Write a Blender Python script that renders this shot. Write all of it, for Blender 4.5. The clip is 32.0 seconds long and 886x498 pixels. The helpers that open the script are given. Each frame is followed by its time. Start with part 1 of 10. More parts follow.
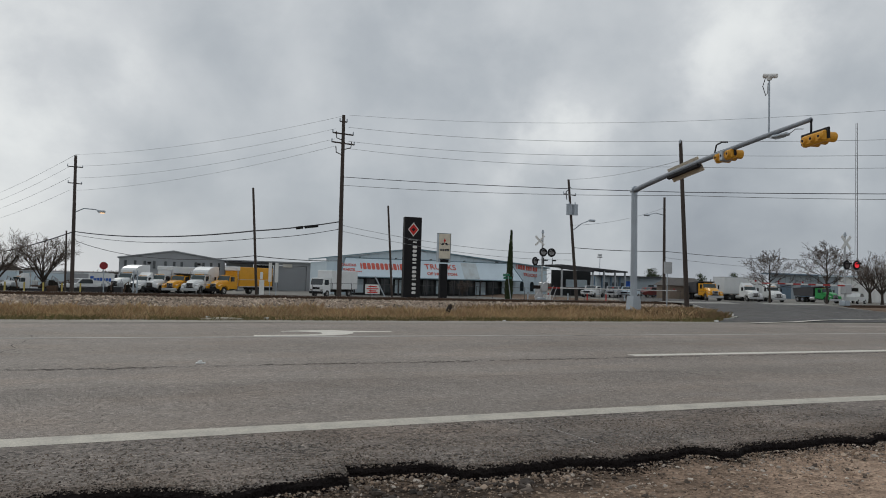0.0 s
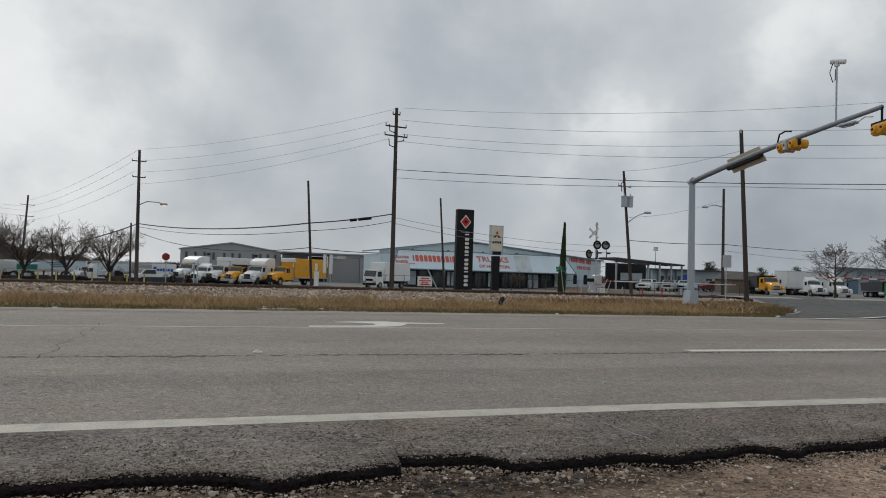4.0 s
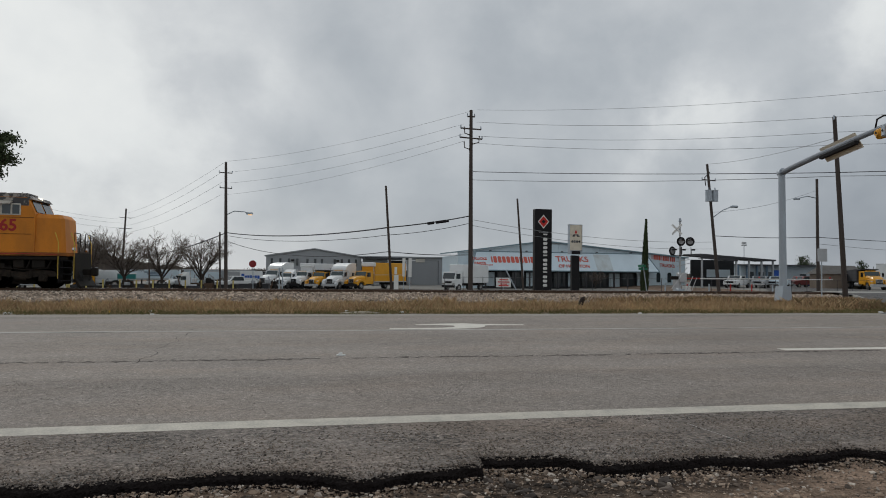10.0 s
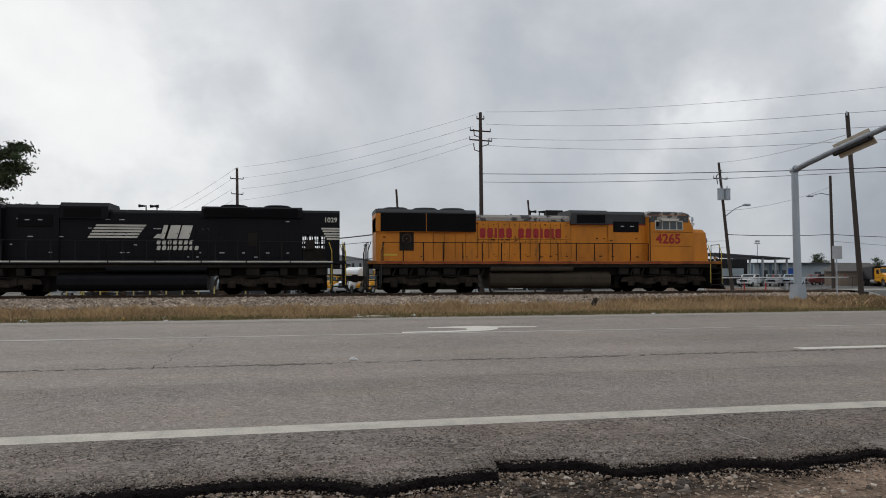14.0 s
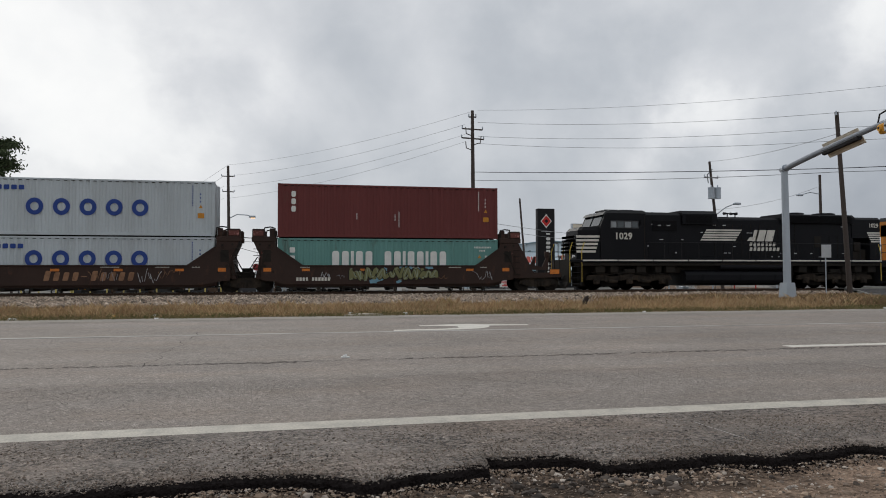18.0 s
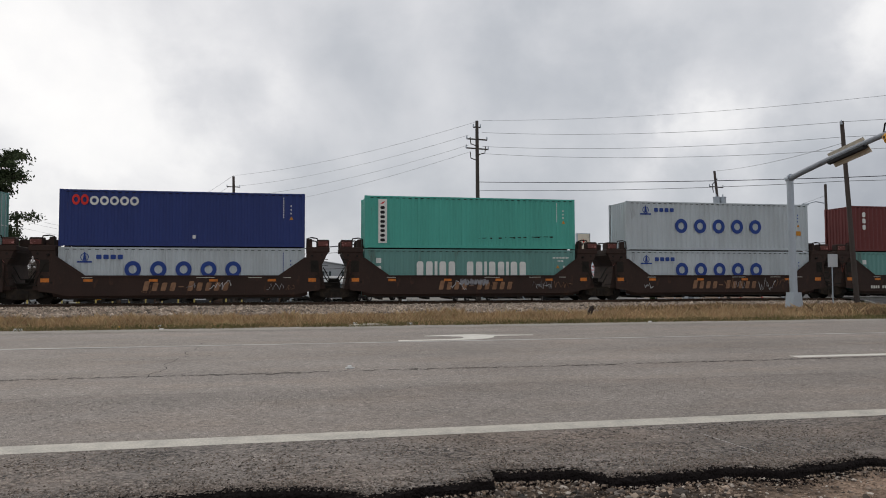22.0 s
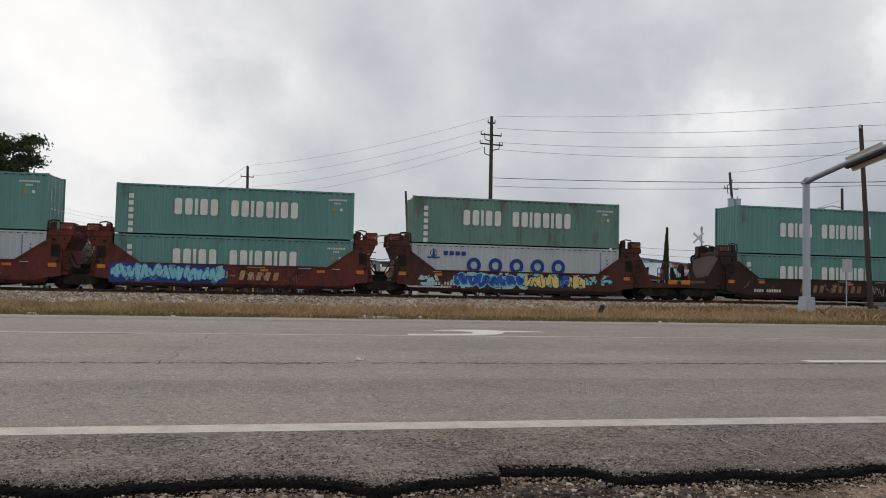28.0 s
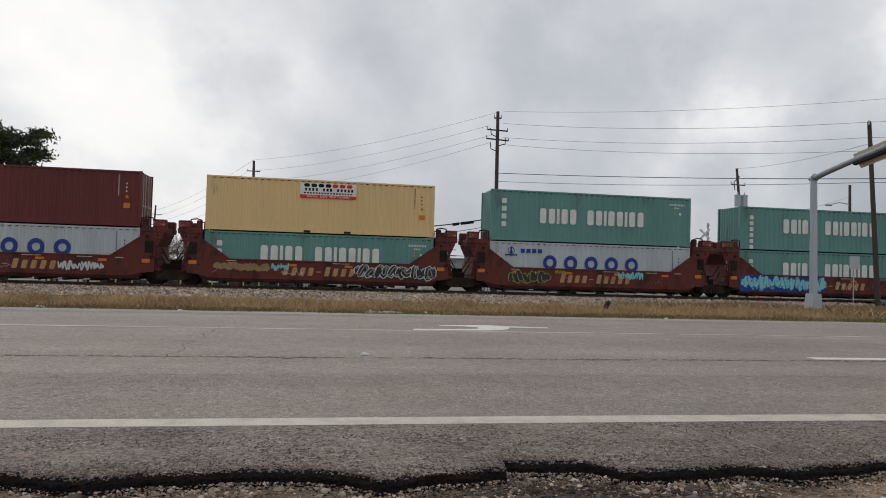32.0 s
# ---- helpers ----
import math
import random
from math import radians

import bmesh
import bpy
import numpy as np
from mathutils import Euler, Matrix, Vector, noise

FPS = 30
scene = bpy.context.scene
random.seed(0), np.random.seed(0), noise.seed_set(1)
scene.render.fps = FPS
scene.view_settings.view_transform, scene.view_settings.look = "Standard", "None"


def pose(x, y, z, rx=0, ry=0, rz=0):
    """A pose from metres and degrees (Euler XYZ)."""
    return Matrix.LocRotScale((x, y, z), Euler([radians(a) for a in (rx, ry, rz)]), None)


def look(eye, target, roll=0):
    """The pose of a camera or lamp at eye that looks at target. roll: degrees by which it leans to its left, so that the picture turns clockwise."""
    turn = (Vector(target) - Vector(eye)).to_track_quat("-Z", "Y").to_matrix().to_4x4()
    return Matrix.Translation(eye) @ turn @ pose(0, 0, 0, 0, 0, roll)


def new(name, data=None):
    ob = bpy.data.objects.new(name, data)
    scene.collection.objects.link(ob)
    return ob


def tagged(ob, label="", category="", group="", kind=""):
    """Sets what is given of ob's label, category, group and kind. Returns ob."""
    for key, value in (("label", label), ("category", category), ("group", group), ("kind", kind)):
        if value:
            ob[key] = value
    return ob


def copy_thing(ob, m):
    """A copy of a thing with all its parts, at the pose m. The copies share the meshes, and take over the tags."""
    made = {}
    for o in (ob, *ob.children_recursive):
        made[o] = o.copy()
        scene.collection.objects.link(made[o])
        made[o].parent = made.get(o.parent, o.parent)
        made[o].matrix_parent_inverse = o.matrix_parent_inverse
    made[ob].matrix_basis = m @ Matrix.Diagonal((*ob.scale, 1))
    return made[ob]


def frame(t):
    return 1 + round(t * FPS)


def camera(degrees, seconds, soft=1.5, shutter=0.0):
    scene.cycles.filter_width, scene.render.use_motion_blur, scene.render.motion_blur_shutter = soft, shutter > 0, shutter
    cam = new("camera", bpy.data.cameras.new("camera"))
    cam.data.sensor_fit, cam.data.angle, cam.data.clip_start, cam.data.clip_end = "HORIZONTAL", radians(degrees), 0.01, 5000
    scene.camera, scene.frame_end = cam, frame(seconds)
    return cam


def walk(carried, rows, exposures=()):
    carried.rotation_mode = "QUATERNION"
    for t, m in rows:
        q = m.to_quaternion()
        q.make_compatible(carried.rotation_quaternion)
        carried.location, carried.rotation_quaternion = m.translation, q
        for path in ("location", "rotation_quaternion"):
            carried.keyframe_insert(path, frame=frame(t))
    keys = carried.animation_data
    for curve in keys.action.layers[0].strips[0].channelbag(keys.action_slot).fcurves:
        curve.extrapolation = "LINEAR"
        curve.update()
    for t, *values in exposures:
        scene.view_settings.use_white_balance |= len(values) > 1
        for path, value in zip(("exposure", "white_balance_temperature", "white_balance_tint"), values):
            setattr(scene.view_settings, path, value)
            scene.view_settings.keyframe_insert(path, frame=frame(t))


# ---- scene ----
cam = camera(64.56, 32.0, soft=0.96)
PATH = [
    (0.0, pose(-0.003, -0.008, 1.018, 92.551, -1.569, -22.492)),
    (0.5, pose(0.001, -0.012, 1.018, 92.518, -1.986, -22.043)),
    (1.0, pose(-0.003, -0.011, 1.022, 92.354, -2.151, -21.429)),
    (1.5, pose(-0.003, -0.014, 1.021, 92.197, -2.247, -21.130)),
    (2.0, pose(0.001, -0.008, 1.019, 92.120, -1.627, -20.852)),
    (2.5, pose(-0.004, -0.013, 1.021, 91.965, -1.315, -19.874)),
    (3.0, pose(-0.005, -0.000, 1.018, 91.881, -1.362, -18.878)),
    (3.5, pose(-0.001, -0.000, 1.019, 91.842, -1.786, -18.434)),
    (5.5, pose(-0.001, -0.001, 1.017, 91.662, -1.839, -17.878)),
    (6.0, pose(-0.003, -0.006, 1.021, 91.590, -2.017, -17.781)),
    (6.5, pose(0.002, 0.000, 1.017, 91.595, -2.065, -17.607)),
    (7.0, pose(0.003, 0.006, 1.019, 91.612, -2.001, -17.452)),
    (7.5, pose(-0.004, -0.013, 1.024, 91.661, -1.988, -17.395)),
    (8.0, pose(-0.001, 0.001, 1.018, 91.773, -2.024, -17.340)),
    (8.5, pose(0.003, -0.008, 1.019, 91.925, -1.018, -17.232)),
    (9.0, pose(-0.013, -0.001, 1.017, 92.174, -1.169, -16.220)),
    (9.5, pose(-0.009, -0.004, 1.018, 92.291, -1.176, -14.759)),
    (10.0, pose(0.003, -0.012, 1.019, 91.788, -0.640, -11.831)),
    (10.5, pose(0.001, 0.003, 1.019, 91.731, -0.872, -11.690)),
    (11.0, pose(0.002, -0.004, 1.021, 91.658, -0.722, -11.477)),
    (11.5, pose(0.001, 0.001, 1.017, 91.671, -0.845, -11.471)),
    (12.0, pose(-0.000, 0.008, 1.017, 91.676, -0.591, -11.377)),
    (12.5, pose(0.001, 0.001, 1.022, 91.637, -0.217, -11.233)),
    (13.0, pose(-0.001, -0.003, 1.026, 91.617, -0.001, -11.094)),
    (13.5, pose(-0.003, 0.004, 1.019, 91.653, -0.359, -10.921)),
    (14.0, pose(0.003, 0.006, 1.021, 92.004, 0.138, -10.898)),
    (14.5, pose(0.001, 0.001, 1.019, 92.219, 0.246, -10.961)),
    (16.5, pose(0.007, 0.007, 1.015, 92.270, 0.035, -11.666)),
    (17.0, pose(0.003, -0.012, 1.021, 92.099, 0.069, -11.583)),
    (17.5, pose(0.006, -0.003, 1.017, 91.944, 0.019, -11.552)),
    (18.0, pose(0.001, -0.004, 1.019, 91.852, 0.065, -11.572)),
    (18.5, pose(0.008, 0.012, 1.016, 91.843, -0.009, -11.629)),
    (19.0, pose(0.004, -0.002, 1.021, 91.966, 0.268, -11.793)),
    (19.5, pose(0.006, -0.004, 1.019, 92.140, 0.546, -11.940)),
    (20.0, pose(0.010, 0.005, 1.020, 92.219, 0.560, -11.897)),
    (20.5, pose(0.007, -0.003, 1.023, 92.282, 0.697, -11.802)),
    (21.0, pose(0.003, 0.001, 1.021, 92.414, 0.387, -11.598)),
    (21.5, pose(0.003, 0.008, 1.023, 92.538, 0.142, -11.361)),
    (22.0, pose(0.006, 0.006, 1.023, 92.665, 0.136, -11.175)),
    (22.5, pose(0.001, 0.005, 1.021, 92.761, 0.111, -11.083)),
    (23.0, pose(0.002, 0.004, 1.023, 92.839, 0.279, -10.966)),
    (23.5, pose(0.003, 0.003, 1.020, 92.934, 0.440, -10.847)),
    (24.0, pose(0.002, -0.001, 1.020, 92.970, 0.548, -10.809)),
    (24.5, pose(0.004, 0.001, 1.017, 92.872, 0.638, -10.746)),
    (25.0, pose(0.003, 0.003, 1.019, 92.762, -0.496, -10.861)),
    (25.5, pose(-0.003, -0.001, 1.017, 92.394, -1.081, -10.990)),
    (26.0, pose(0.001, 0.010, 1.020, 92.075, -0.589, -10.685)),
    (26.5, pose(0.001, 0.004, 1.021, 91.963, -1.093, -10.668)),
    (28.5, pose(-0.001, -0.001, 1.020, 92.277, -1.332, -10.260)),
    (29.0, pose(-0.006, 0.022, 1.016, 92.152, -1.310, -10.202)),
    (29.5, pose(-0.000, 0.029, 1.014, 92.138, -1.400, -10.127)),
    (30.0, pose(-0.005, -0.005, 1.023, 92.085, -1.813, -10.059)),
    (30.5, pose(-0.004, 0.017, 1.017, 92.005, -2.010, -9.982)),
    (31.0, pose(-0.011, -0.001, 1.021, 91.964, -1.859, -9.903)),
    (31.5, pose(-0.009, -0.004, 1.024, 91.860, -1.398, -9.870)),
    (32.0, pose(-0.010, -0.008, 1.024, 91.823, -1.641, -9.875)),
]
EXPOSURES = [(0.0, 0.0, 6400, 7), (9.0, 0.02, 6400, 7), (10.3, -0.07, 6400, 7), (12.0, -0.06, 6400, 7), (13.0, 0.08, 6420, 8), (17.0, 0.19, 6450, 9), (20.0, 0.22, 6500, 10), (24.0, 0.25, 6580, 11), (32.0, 0.23, 6560, 10)]
walk(cam, PATH, EXPOSURES)

# ---- world and light: a bright overcast winter sky, the sun veiled beyond the tracks ----
SUN_AZ, SUN_EL = 14.0, 34.0            # degrees to the left of +y, and up


def sky_world():
    w = bpy.data.worlds.new("overcast_sky")
    scene.world = w
    w.use_nodes = True
    nt = w.node_tree
    nt.nodes.clear()
    N = lambda k: nt.nodes.new(k)
    L = nt.links.new

    def math(op, a, b=None, clamp=False):
        n = N("ShaderNodeMath")
        n.operation, n.use_clamp = op, clamp
        for i, v in enumerate((a, b)):
            if v is None:
                continue
            if isinstance(v, (int, float)):
                n.inputs[i].default_value = v
            else:
                L(v, n.inputs[i])
        return n.outputs[0]

    out, bg = N("ShaderNodeOutputWorld"), N("ShaderNodeBackground")
    tc, sep = N("ShaderNodeTexCoord"), N("ShaderNodeSeparateXYZ")
    L(tc.outputs["Generated"], sep.inputs[0])
    x, y, z = sep.outputs
    comb = N("ShaderNodeCombineXYZ")
    L(x, comb.inputs[0])
    L(y, comb.inputs[1])
    L(math("MULTIPLY", z, 1.15), comb.inputs[2])

    def cloud(scale, detail, rough, dist, off):
        mp = N("ShaderNodeMapping")
        mp.inputs["Location"].default_value = off
        L(comb.outputs[0], mp.inputs[0])
        n = N("ShaderNodeTexNoise")
        n.inputs["Scale"].default_value, n.inputs["Detail"].default_value = scale, detail
        n.inputs["Roughness"].default_value, n.inputs["Distortion"].default_value = rough, dist
        L(mp.outputs[0], n.inputs["Vector"])
        return n.outputs[0]

    big = cloud(2.6, 4, 0.5, 0.6, CLOUD_A)
    fine = cloud(6.5, 7, 0.55, 0.25, CLOUD_B)
    # the edges of the masses are torn by a finer noise
    tear, cen, warp = N("ShaderNodeTexNoise"), N("ShaderNodeVectorMath"), N("ShaderNodeVectorMath")
    tear.inputs["Scale"].default_value, tear.inputs["Detail"].default_value, tear.inputs["Roughness"].default_value = 5.0, 6, 0.58
    L(comb.outputs[0], tear.inputs["Vector"])
    cen.operation = "MULTIPLY_ADD"
    cen.inputs[1].default_value, cen.inputs[2].default_value = (0.34, 0.34, 0.30), (-0.17, -0.17, -0.15)
    L(tear.outputs["Color"], cen.inputs[0])
    warp.operation = "ADD"
    L(cen.outputs[0], warp.inputs[0])
    L(tc.outputs["Generated"], warp.inputs[1])
    norm = N("ShaderNodeVectorMath")
    norm.operation = "NORMALIZE"
    L(warp.outputs[0], norm.inputs[0])

    def lobe(az, el, power):
        v = N("ShaderNodeVectorMath")
        v.operation = "DOT_PRODUCT"
        a, e = radians(az), radians(el)
        v.inputs[1].default_value = (-np.sin(a) * np.cos(e), np.cos(a) * np.cos(e), np.sin(e))
        L(norm.outputs[0], v.inputs[0])
        return math("POWER", math("MAXIMUM", v.outputs["Value"], 0.0), power)

    dens = math("ADD", math("MULTIPLY", math("SUBTRACT", big, 0.5), 0.6), math("MULTIPLY", math("SUBTRACT", fine, 0.5), 0.38))
    val = math("ADD", 0.55, dens)
    for az, el, power, gain in SKY_LOBES:
        val = math("ADD", val, math("MULTIPLY", lobe(az, el, power), gain))
    ramp = N("ShaderNodeValToRGB")
    L(val, ramp.inputs[0])
    cr = ramp.color_ramp
    cr.elements[0].position, cr.elements[0].color = 0.18, (0.322, 0.345, 0.386, 1)
    cr.elements[1].position, cr.elements[1].color = 1.0, (0.90, 0.893, 0.88, 1)
    for p, c in ((0.42, (0.452, 0.475, 0.51, 1)), (0.62, (0.608, 0.62, 0.645, 1)), (0.82, (0.80, 0.803, 0.806, 1))):
        e = cr.elements.new(p)
        e.color = c
    # the clear sky above the cloud, faint
    sky = N("ShaderNodeTexSky")
    sky.sky_type, sky.sun_disc = "NISHITA", False
    sky.sun_elevation, sky.sun_rotation = radians(SUN_EL), radians(-SUN_AZ)
    mul = N("ShaderNodeVectorMath")
    mul.operation = "SCALE"
    mul.inputs["Scale"].default_value = 0.06
    L(sky.outputs[0], mul.inputs[0])
    mix = N("ShaderNodeMix")
    mix.data_type = "RGBA"
    mix.inputs["Factor"].default_value = 0.96
    L(mul.outputs[0], mix.inputs["A"])
    L(ramp.outputs[0], mix.inputs["B"])
    L(mix.outputs["Result"], bg.inputs["Color"])
    bg.inputs["Strength"].default_value = SKY_STRENGTH
    L(bg.outputs[0], out.inputs[0])


CLOUD_A, CLOUD_B, SKY_STRENGTH = (3.1, 1.7, 0.0), (0.4, 5.2, 0.0), 1.0
# lighter and darker masses of cloud: azimuth left of +y, elevation, narrowness, gain
SKY_LOBES = ((14.5, 10, 56, 0.325), (45, 30, 8, 0.12), (1, 15, 90, -0.10), (-22, 14, 60, -0.20), (-31.5, 12.5, 420, 0.24), (-35, 14, 700, 0.12), (-46, 18, 420, 0.26),
             (-42, 7, 120, -0.10), (-54, 4, 60, -0.16), (-60, 20, 30, -0.05), (-49, 13, 300, 0.10), (-43, 9.5, 600, 0.08), (22, 2, 110, -0.15), (-2, 3.5, 90, -0.07), (-41, 2.5, 110, -0.10), (-50, 6, 120, -0.07), (17, 4, 160, -0.06))
sky_world()
sun = new("sun", bpy.data.lights.new("sun", "SUN"))
sun.data.energy, sun.data.angle, sun.data.color = 0.8, radians(14), (1.0, 0.96, 0.9)
sun.matrix_world = look((-np.sin(radians(SUN_AZ)) * 50, np.cos(radians(SUN_AZ)) * 50, np.tan(radians(SUN_EL)) * 50), (0, 0, 0))

# ---- building tools ----
class Solid:
    """Collects faces for one mesh."""
    def __init__(self):
        self.v, self.f, self.m = [], [], []

    def add(self, vs, fs, slot=0):
        n = len(self.v)
        self.v += [tuple(p) for p in vs]
        self.f += [tuple(i + n for i in q) for q in fs]
        self.m += [slot] * len(fs)
        return self

    def box(self, x0, y0, z0, x1, y1, z1, c=0.0, slot=0):
        if x0 > x1: x0, x1 = x1, x0
        if y0 > y1: y0, y1 = y1, y0
        if z0 > z1: z0, z1 = z1, z0
        if c <= 0:
            vs = [(x, y, z) for x in (x0, x1) for y in (y0, y1) for z in (z0, z1)]
            return self.add(vs, [(0, 1, 3, 2), (4, 6, 7, 5), (0, 4, 5, 1), (2, 3, 7, 6), (0, 2, 6, 4), (1, 5, 7, 3)], slot)
        c = min(c, (x1 - x0) * .49, (y1 - y0) * .49, (z1 - z0) * .49)
        vs, idx = [], {}
        for sx in (0, 1):
            for sy in (0, 1):
                for sz in (0, 1):
                    p = ((x0, x1)[sx], (y0, y1)[sy], (z0, z1)[sz])
                    d = ((c, -c)[sx], (c, -c)[sy], (c, -c)[sz])
                    for ax in range(3):
                        q = [p[k] + (d[k] if k != ax else 0) for k in range(3)]
                        idx[sx, sy, sz, ax] = len(vs)
                        vs.append(q)
        fs = []
        for ax in range(3):
            a, b = [k for k in range(3) if k != ax]
            for s in (0, 1):
                ring = []
                for u, w in ((0, 0), (1, 0), (1, 1), (0, 1)):
                    k = [0, 0, 0]
                    k[ax], k[a], k[b] = s, u, w
                    ring.append(idx[(*k, ax)])
                flip = (s == 0) != (ax == 1)
                fs.append(tuple(ring[::-1] if flip else ring))
        for ax in range(3):
            a, b = [k for k in range(3) if k != ax]
            for u in (0, 1):
                for w in (0, 1):
                    k0, k1 = [0, 0, 0], [0, 0, 0]
                    k0[a] = k1[a] = u
                    k0[b] = k1[b] = w
                    k1[ax] = 1
                    q = (idx[(*k0, a)], idx[(*k1, a)], idx[(*k1, b)], idx[(*k0, b)])
                    flip = (u == w) == (ax == 1)
                    fs.append(q[::-1] if flip else q)
        for sx in (0, 1):
            for sy in (0, 1):
                for sz in (0, 1):
                    t = (idx[sx, sy, sz, 0], idx[sx, sy, sz, 1], idx[sx, sy, sz, 2])
                    fs.append(t if (sx + sy + sz) % 2 else t[::-1])
        return self.add(vs, fs, slot)

    def rod(self, p, q, r, r2=None, n=10, slot=0):
        p, q = Vector(p), Vector(q)
        r2 = r if r2 is None else r2
        d = (q - p).normalized()
        a = d.orthogonal().normalized()
        b = d.cross(a)
        vs = []
        for o, rr in ((p, r), (q, r2)):
            for i in range(n):
                t = 2 * np.pi * i / n
                vs.append(o + (a * np.cos(t) + b * np.sin(t)) * rr)
        fs = [(i, (i + 1) % n, n + (i + 1) % n, n + i) for i in range(n)]
        fs += [tuple(range(n))[::-1], tuple(range(n, 2 * n))]
        return self.add(vs, fs, slot)

    def path(self, pts, r, n=6, slot=0):
        pts = [Vector(p) for p in pts]
        vs, fs = [], []
        d0 = (pts[1] - pts[0]).normalized()
        a = d0.orthogonal().normalized()
        for i, p in enumerate(pts):
            d = (pts[min(i + 1, len(pts) - 1)] - pts[max(i - 1, 0)]).normalized()
            a = (a - d * a.dot(d)).normalized()
            b = d.cross(a)
            rr = r[i] if isinstance(r, (list, tuple)) else r
            vs += [p + (a * np.cos(2 * np.pi * k / n) + b * np.sin(2 * np.pi * k / n)) * rr for k in range(n)]
        for i in range(len(pts) - 1):
            fs += [(i * n + k, i * n + (k + 1) % n, (i + 1) * n + (k + 1) % n, (i + 1) * n + k) for k in range(n)]
        fs += [tuple(range(n))[::-1], tuple(range((len(pts) - 1) * n, len(pts) * n))]
        return self.add(vs, fs, slot)

    def prism(self, poly, y0, y1, slot=0):
        """A polygon in x, z pushed from y0 to y1."""
        n = len(poly)
        vs = [(x, y0, z) for x, z in poly] + [(x, y1, z) for x, z in poly]
        fs = [(i, (i + 1) % n, n + (i + 1) % n, n + i) for i in range(n)]
        return self.add(vs, fs + [tuple(range(n))[::-1], tuple(range(n, 2 * n))], slot)

    def slab(self, poly, z0, z1, slot=0):
        """A polygon in x, y pushed from z0 to z1."""
        n = len(poly)
        vs = [(x, y, z0) for x, y in poly] + [(x, y, z1) for x, y in poly]
        fs = [(i, (i + 1) % n, n + (i + 1) % n, n + i) for i in range(n)]
        return self.add(vs, fs + [tuple(range(n))[::-1], tuple(range(n, 2 * n))], slot)

    def ring(self, x, z, y0, y1, ro, ri, n=20, sx=1.0, a0=0.0, a1=360.0, slot=0):
        """A flat ring or arc that faces y."""
        k = max(3, int(n * (a1 - a0) / 360))
        vs, fs = [], []
        for i in range(k + 1):
            a = radians(a0 + (a1 - a0) * i / k)
            for yy in (y0, y1):
                for r in (ro, ri):
                    vs.append((x + np.cos(a) * r * sx, yy, z + np.sin(a) * r))
        for i in range(k):
            o, q = 4 * i, 4 * i + 4
            fs += [(o, o + 1, q + 1, q), (o + 2, q + 2, q + 3, o + 3), (o, q, q + 2, o + 2), (o + 1, o + 3, q + 3, q + 1)]
        return self.add(vs, fs, slot)

    def block(self, x, z, w, h, y0, y1, corner=0.22, lean=0.0):
        """An upright block with cut corners that faces y, leaning if wished."""
        c = min(corner * w, h * .3)
        out = [(c, 0), (w - c, 0), (w, c), (w, h - c), (w - c, h), (c, h), (0, h - c), (0, c)]
        return self.prism([(x + u + lean * v, z + v) for u, v in out], y0, y1)

    def mesh(self, name, *mats, smooth=False):
        me = bpy.data.meshes.new(name)
        me.from_pydata(self.v, [], self.f)
        bm = bmesh.new()
        bm.from_mesh(me)
        bmesh.ops.recalc_face_normals(bm, faces=bm.faces)
        bm.to_mesh(me)
        bm.free()
        for m in mats:
            me.materials.append(m)
        if len(mats) > 1:
            me.polygons.foreach_set("material_index", self.m)
        if smooth:
            me.polygons.foreach_set("use_smooth", [True] * len(me.polygons))
        return me


def thing(name, m=None, label="", category="", group="", kind=""):
    ob = new(name)
    ob.empty_display_size = 0.2
    if m is not None:
        ob.matrix_world = m
    return tagged(ob, label, category, group, kind)


def part(name, solid, mat, parent, label="", at=None, smooth=False, kind=""):
    mats = mat if isinstance(mat, (list, tuple)) else (mat,)
    me = solid if isinstance(solid, bpy.types.Mesh) else solid.mesh(name, *mats, smooth=smooth)
    ob = new(name, me)
    ob.parent = parent
    if at is not None:
        ob.matrix_basis = at
    return tagged(ob, label, kind=kind)


def pieces(name, solid, mat, parent, label="", at=None):
    """Each loose piece of a solid becomes a part of its own."""
    root = list(range(len(solid.v)))

    def find(i):
        while root[i] != i:
            root[i] = root[root[i]]
            i = root[i]
        return i

    for f in solid.f:
        for i in f[1:]:
            root[find(i)] = find(f[0])
    groups = {}
    for f in solid.f:
        groups.setdefault(find(f[0]), []).append(f)
    for fs in groups.values():
        used = sorted({i for f in fs for i in f})
        idx = {i: k for k, i in enumerate(used)}
        part(name, Solid().add([solid.v[i] for i in used], [tuple(idx[i] for i in f) for f in fs]), mat, parent, label, at)


def single(name, solid, mat, label="", category="", group="", kind="", m=None, smooth=False):
    mats = mat if isinstance(mat, (list, tuple)) else (mat,)
    ob = new(name, solid.mesh(name, *mats, smooth=smooth))
    if m is not None:
        ob.matrix_world = m
    return tagged(ob, label, category, group, kind)


def lettering(text, size, depth, mat, spacing=1.0, bold=0.0, name="lettering"):
    """Words as a mesh that stands in x, z and faces -y, centred."""
    cu = bpy.data.curves.new(name, "FONT")
    cu.body, cu.size, cu.extrude, cu.offset = text, size, depth, bold
    cu.align_x, cu.align_y, cu.space_character, cu.resolution_u = "CENTER", "CENTER", spacing, 3
    ob = new(name, cu)
    me = bpy.data.meshes.new_from_object(ob)
    bpy.data.objects.remove(ob)
    me.transform(pose(0, 0, 0, 90, 0, 0))
    me.materials.clear()
    me.materials.append(mat)
    return me


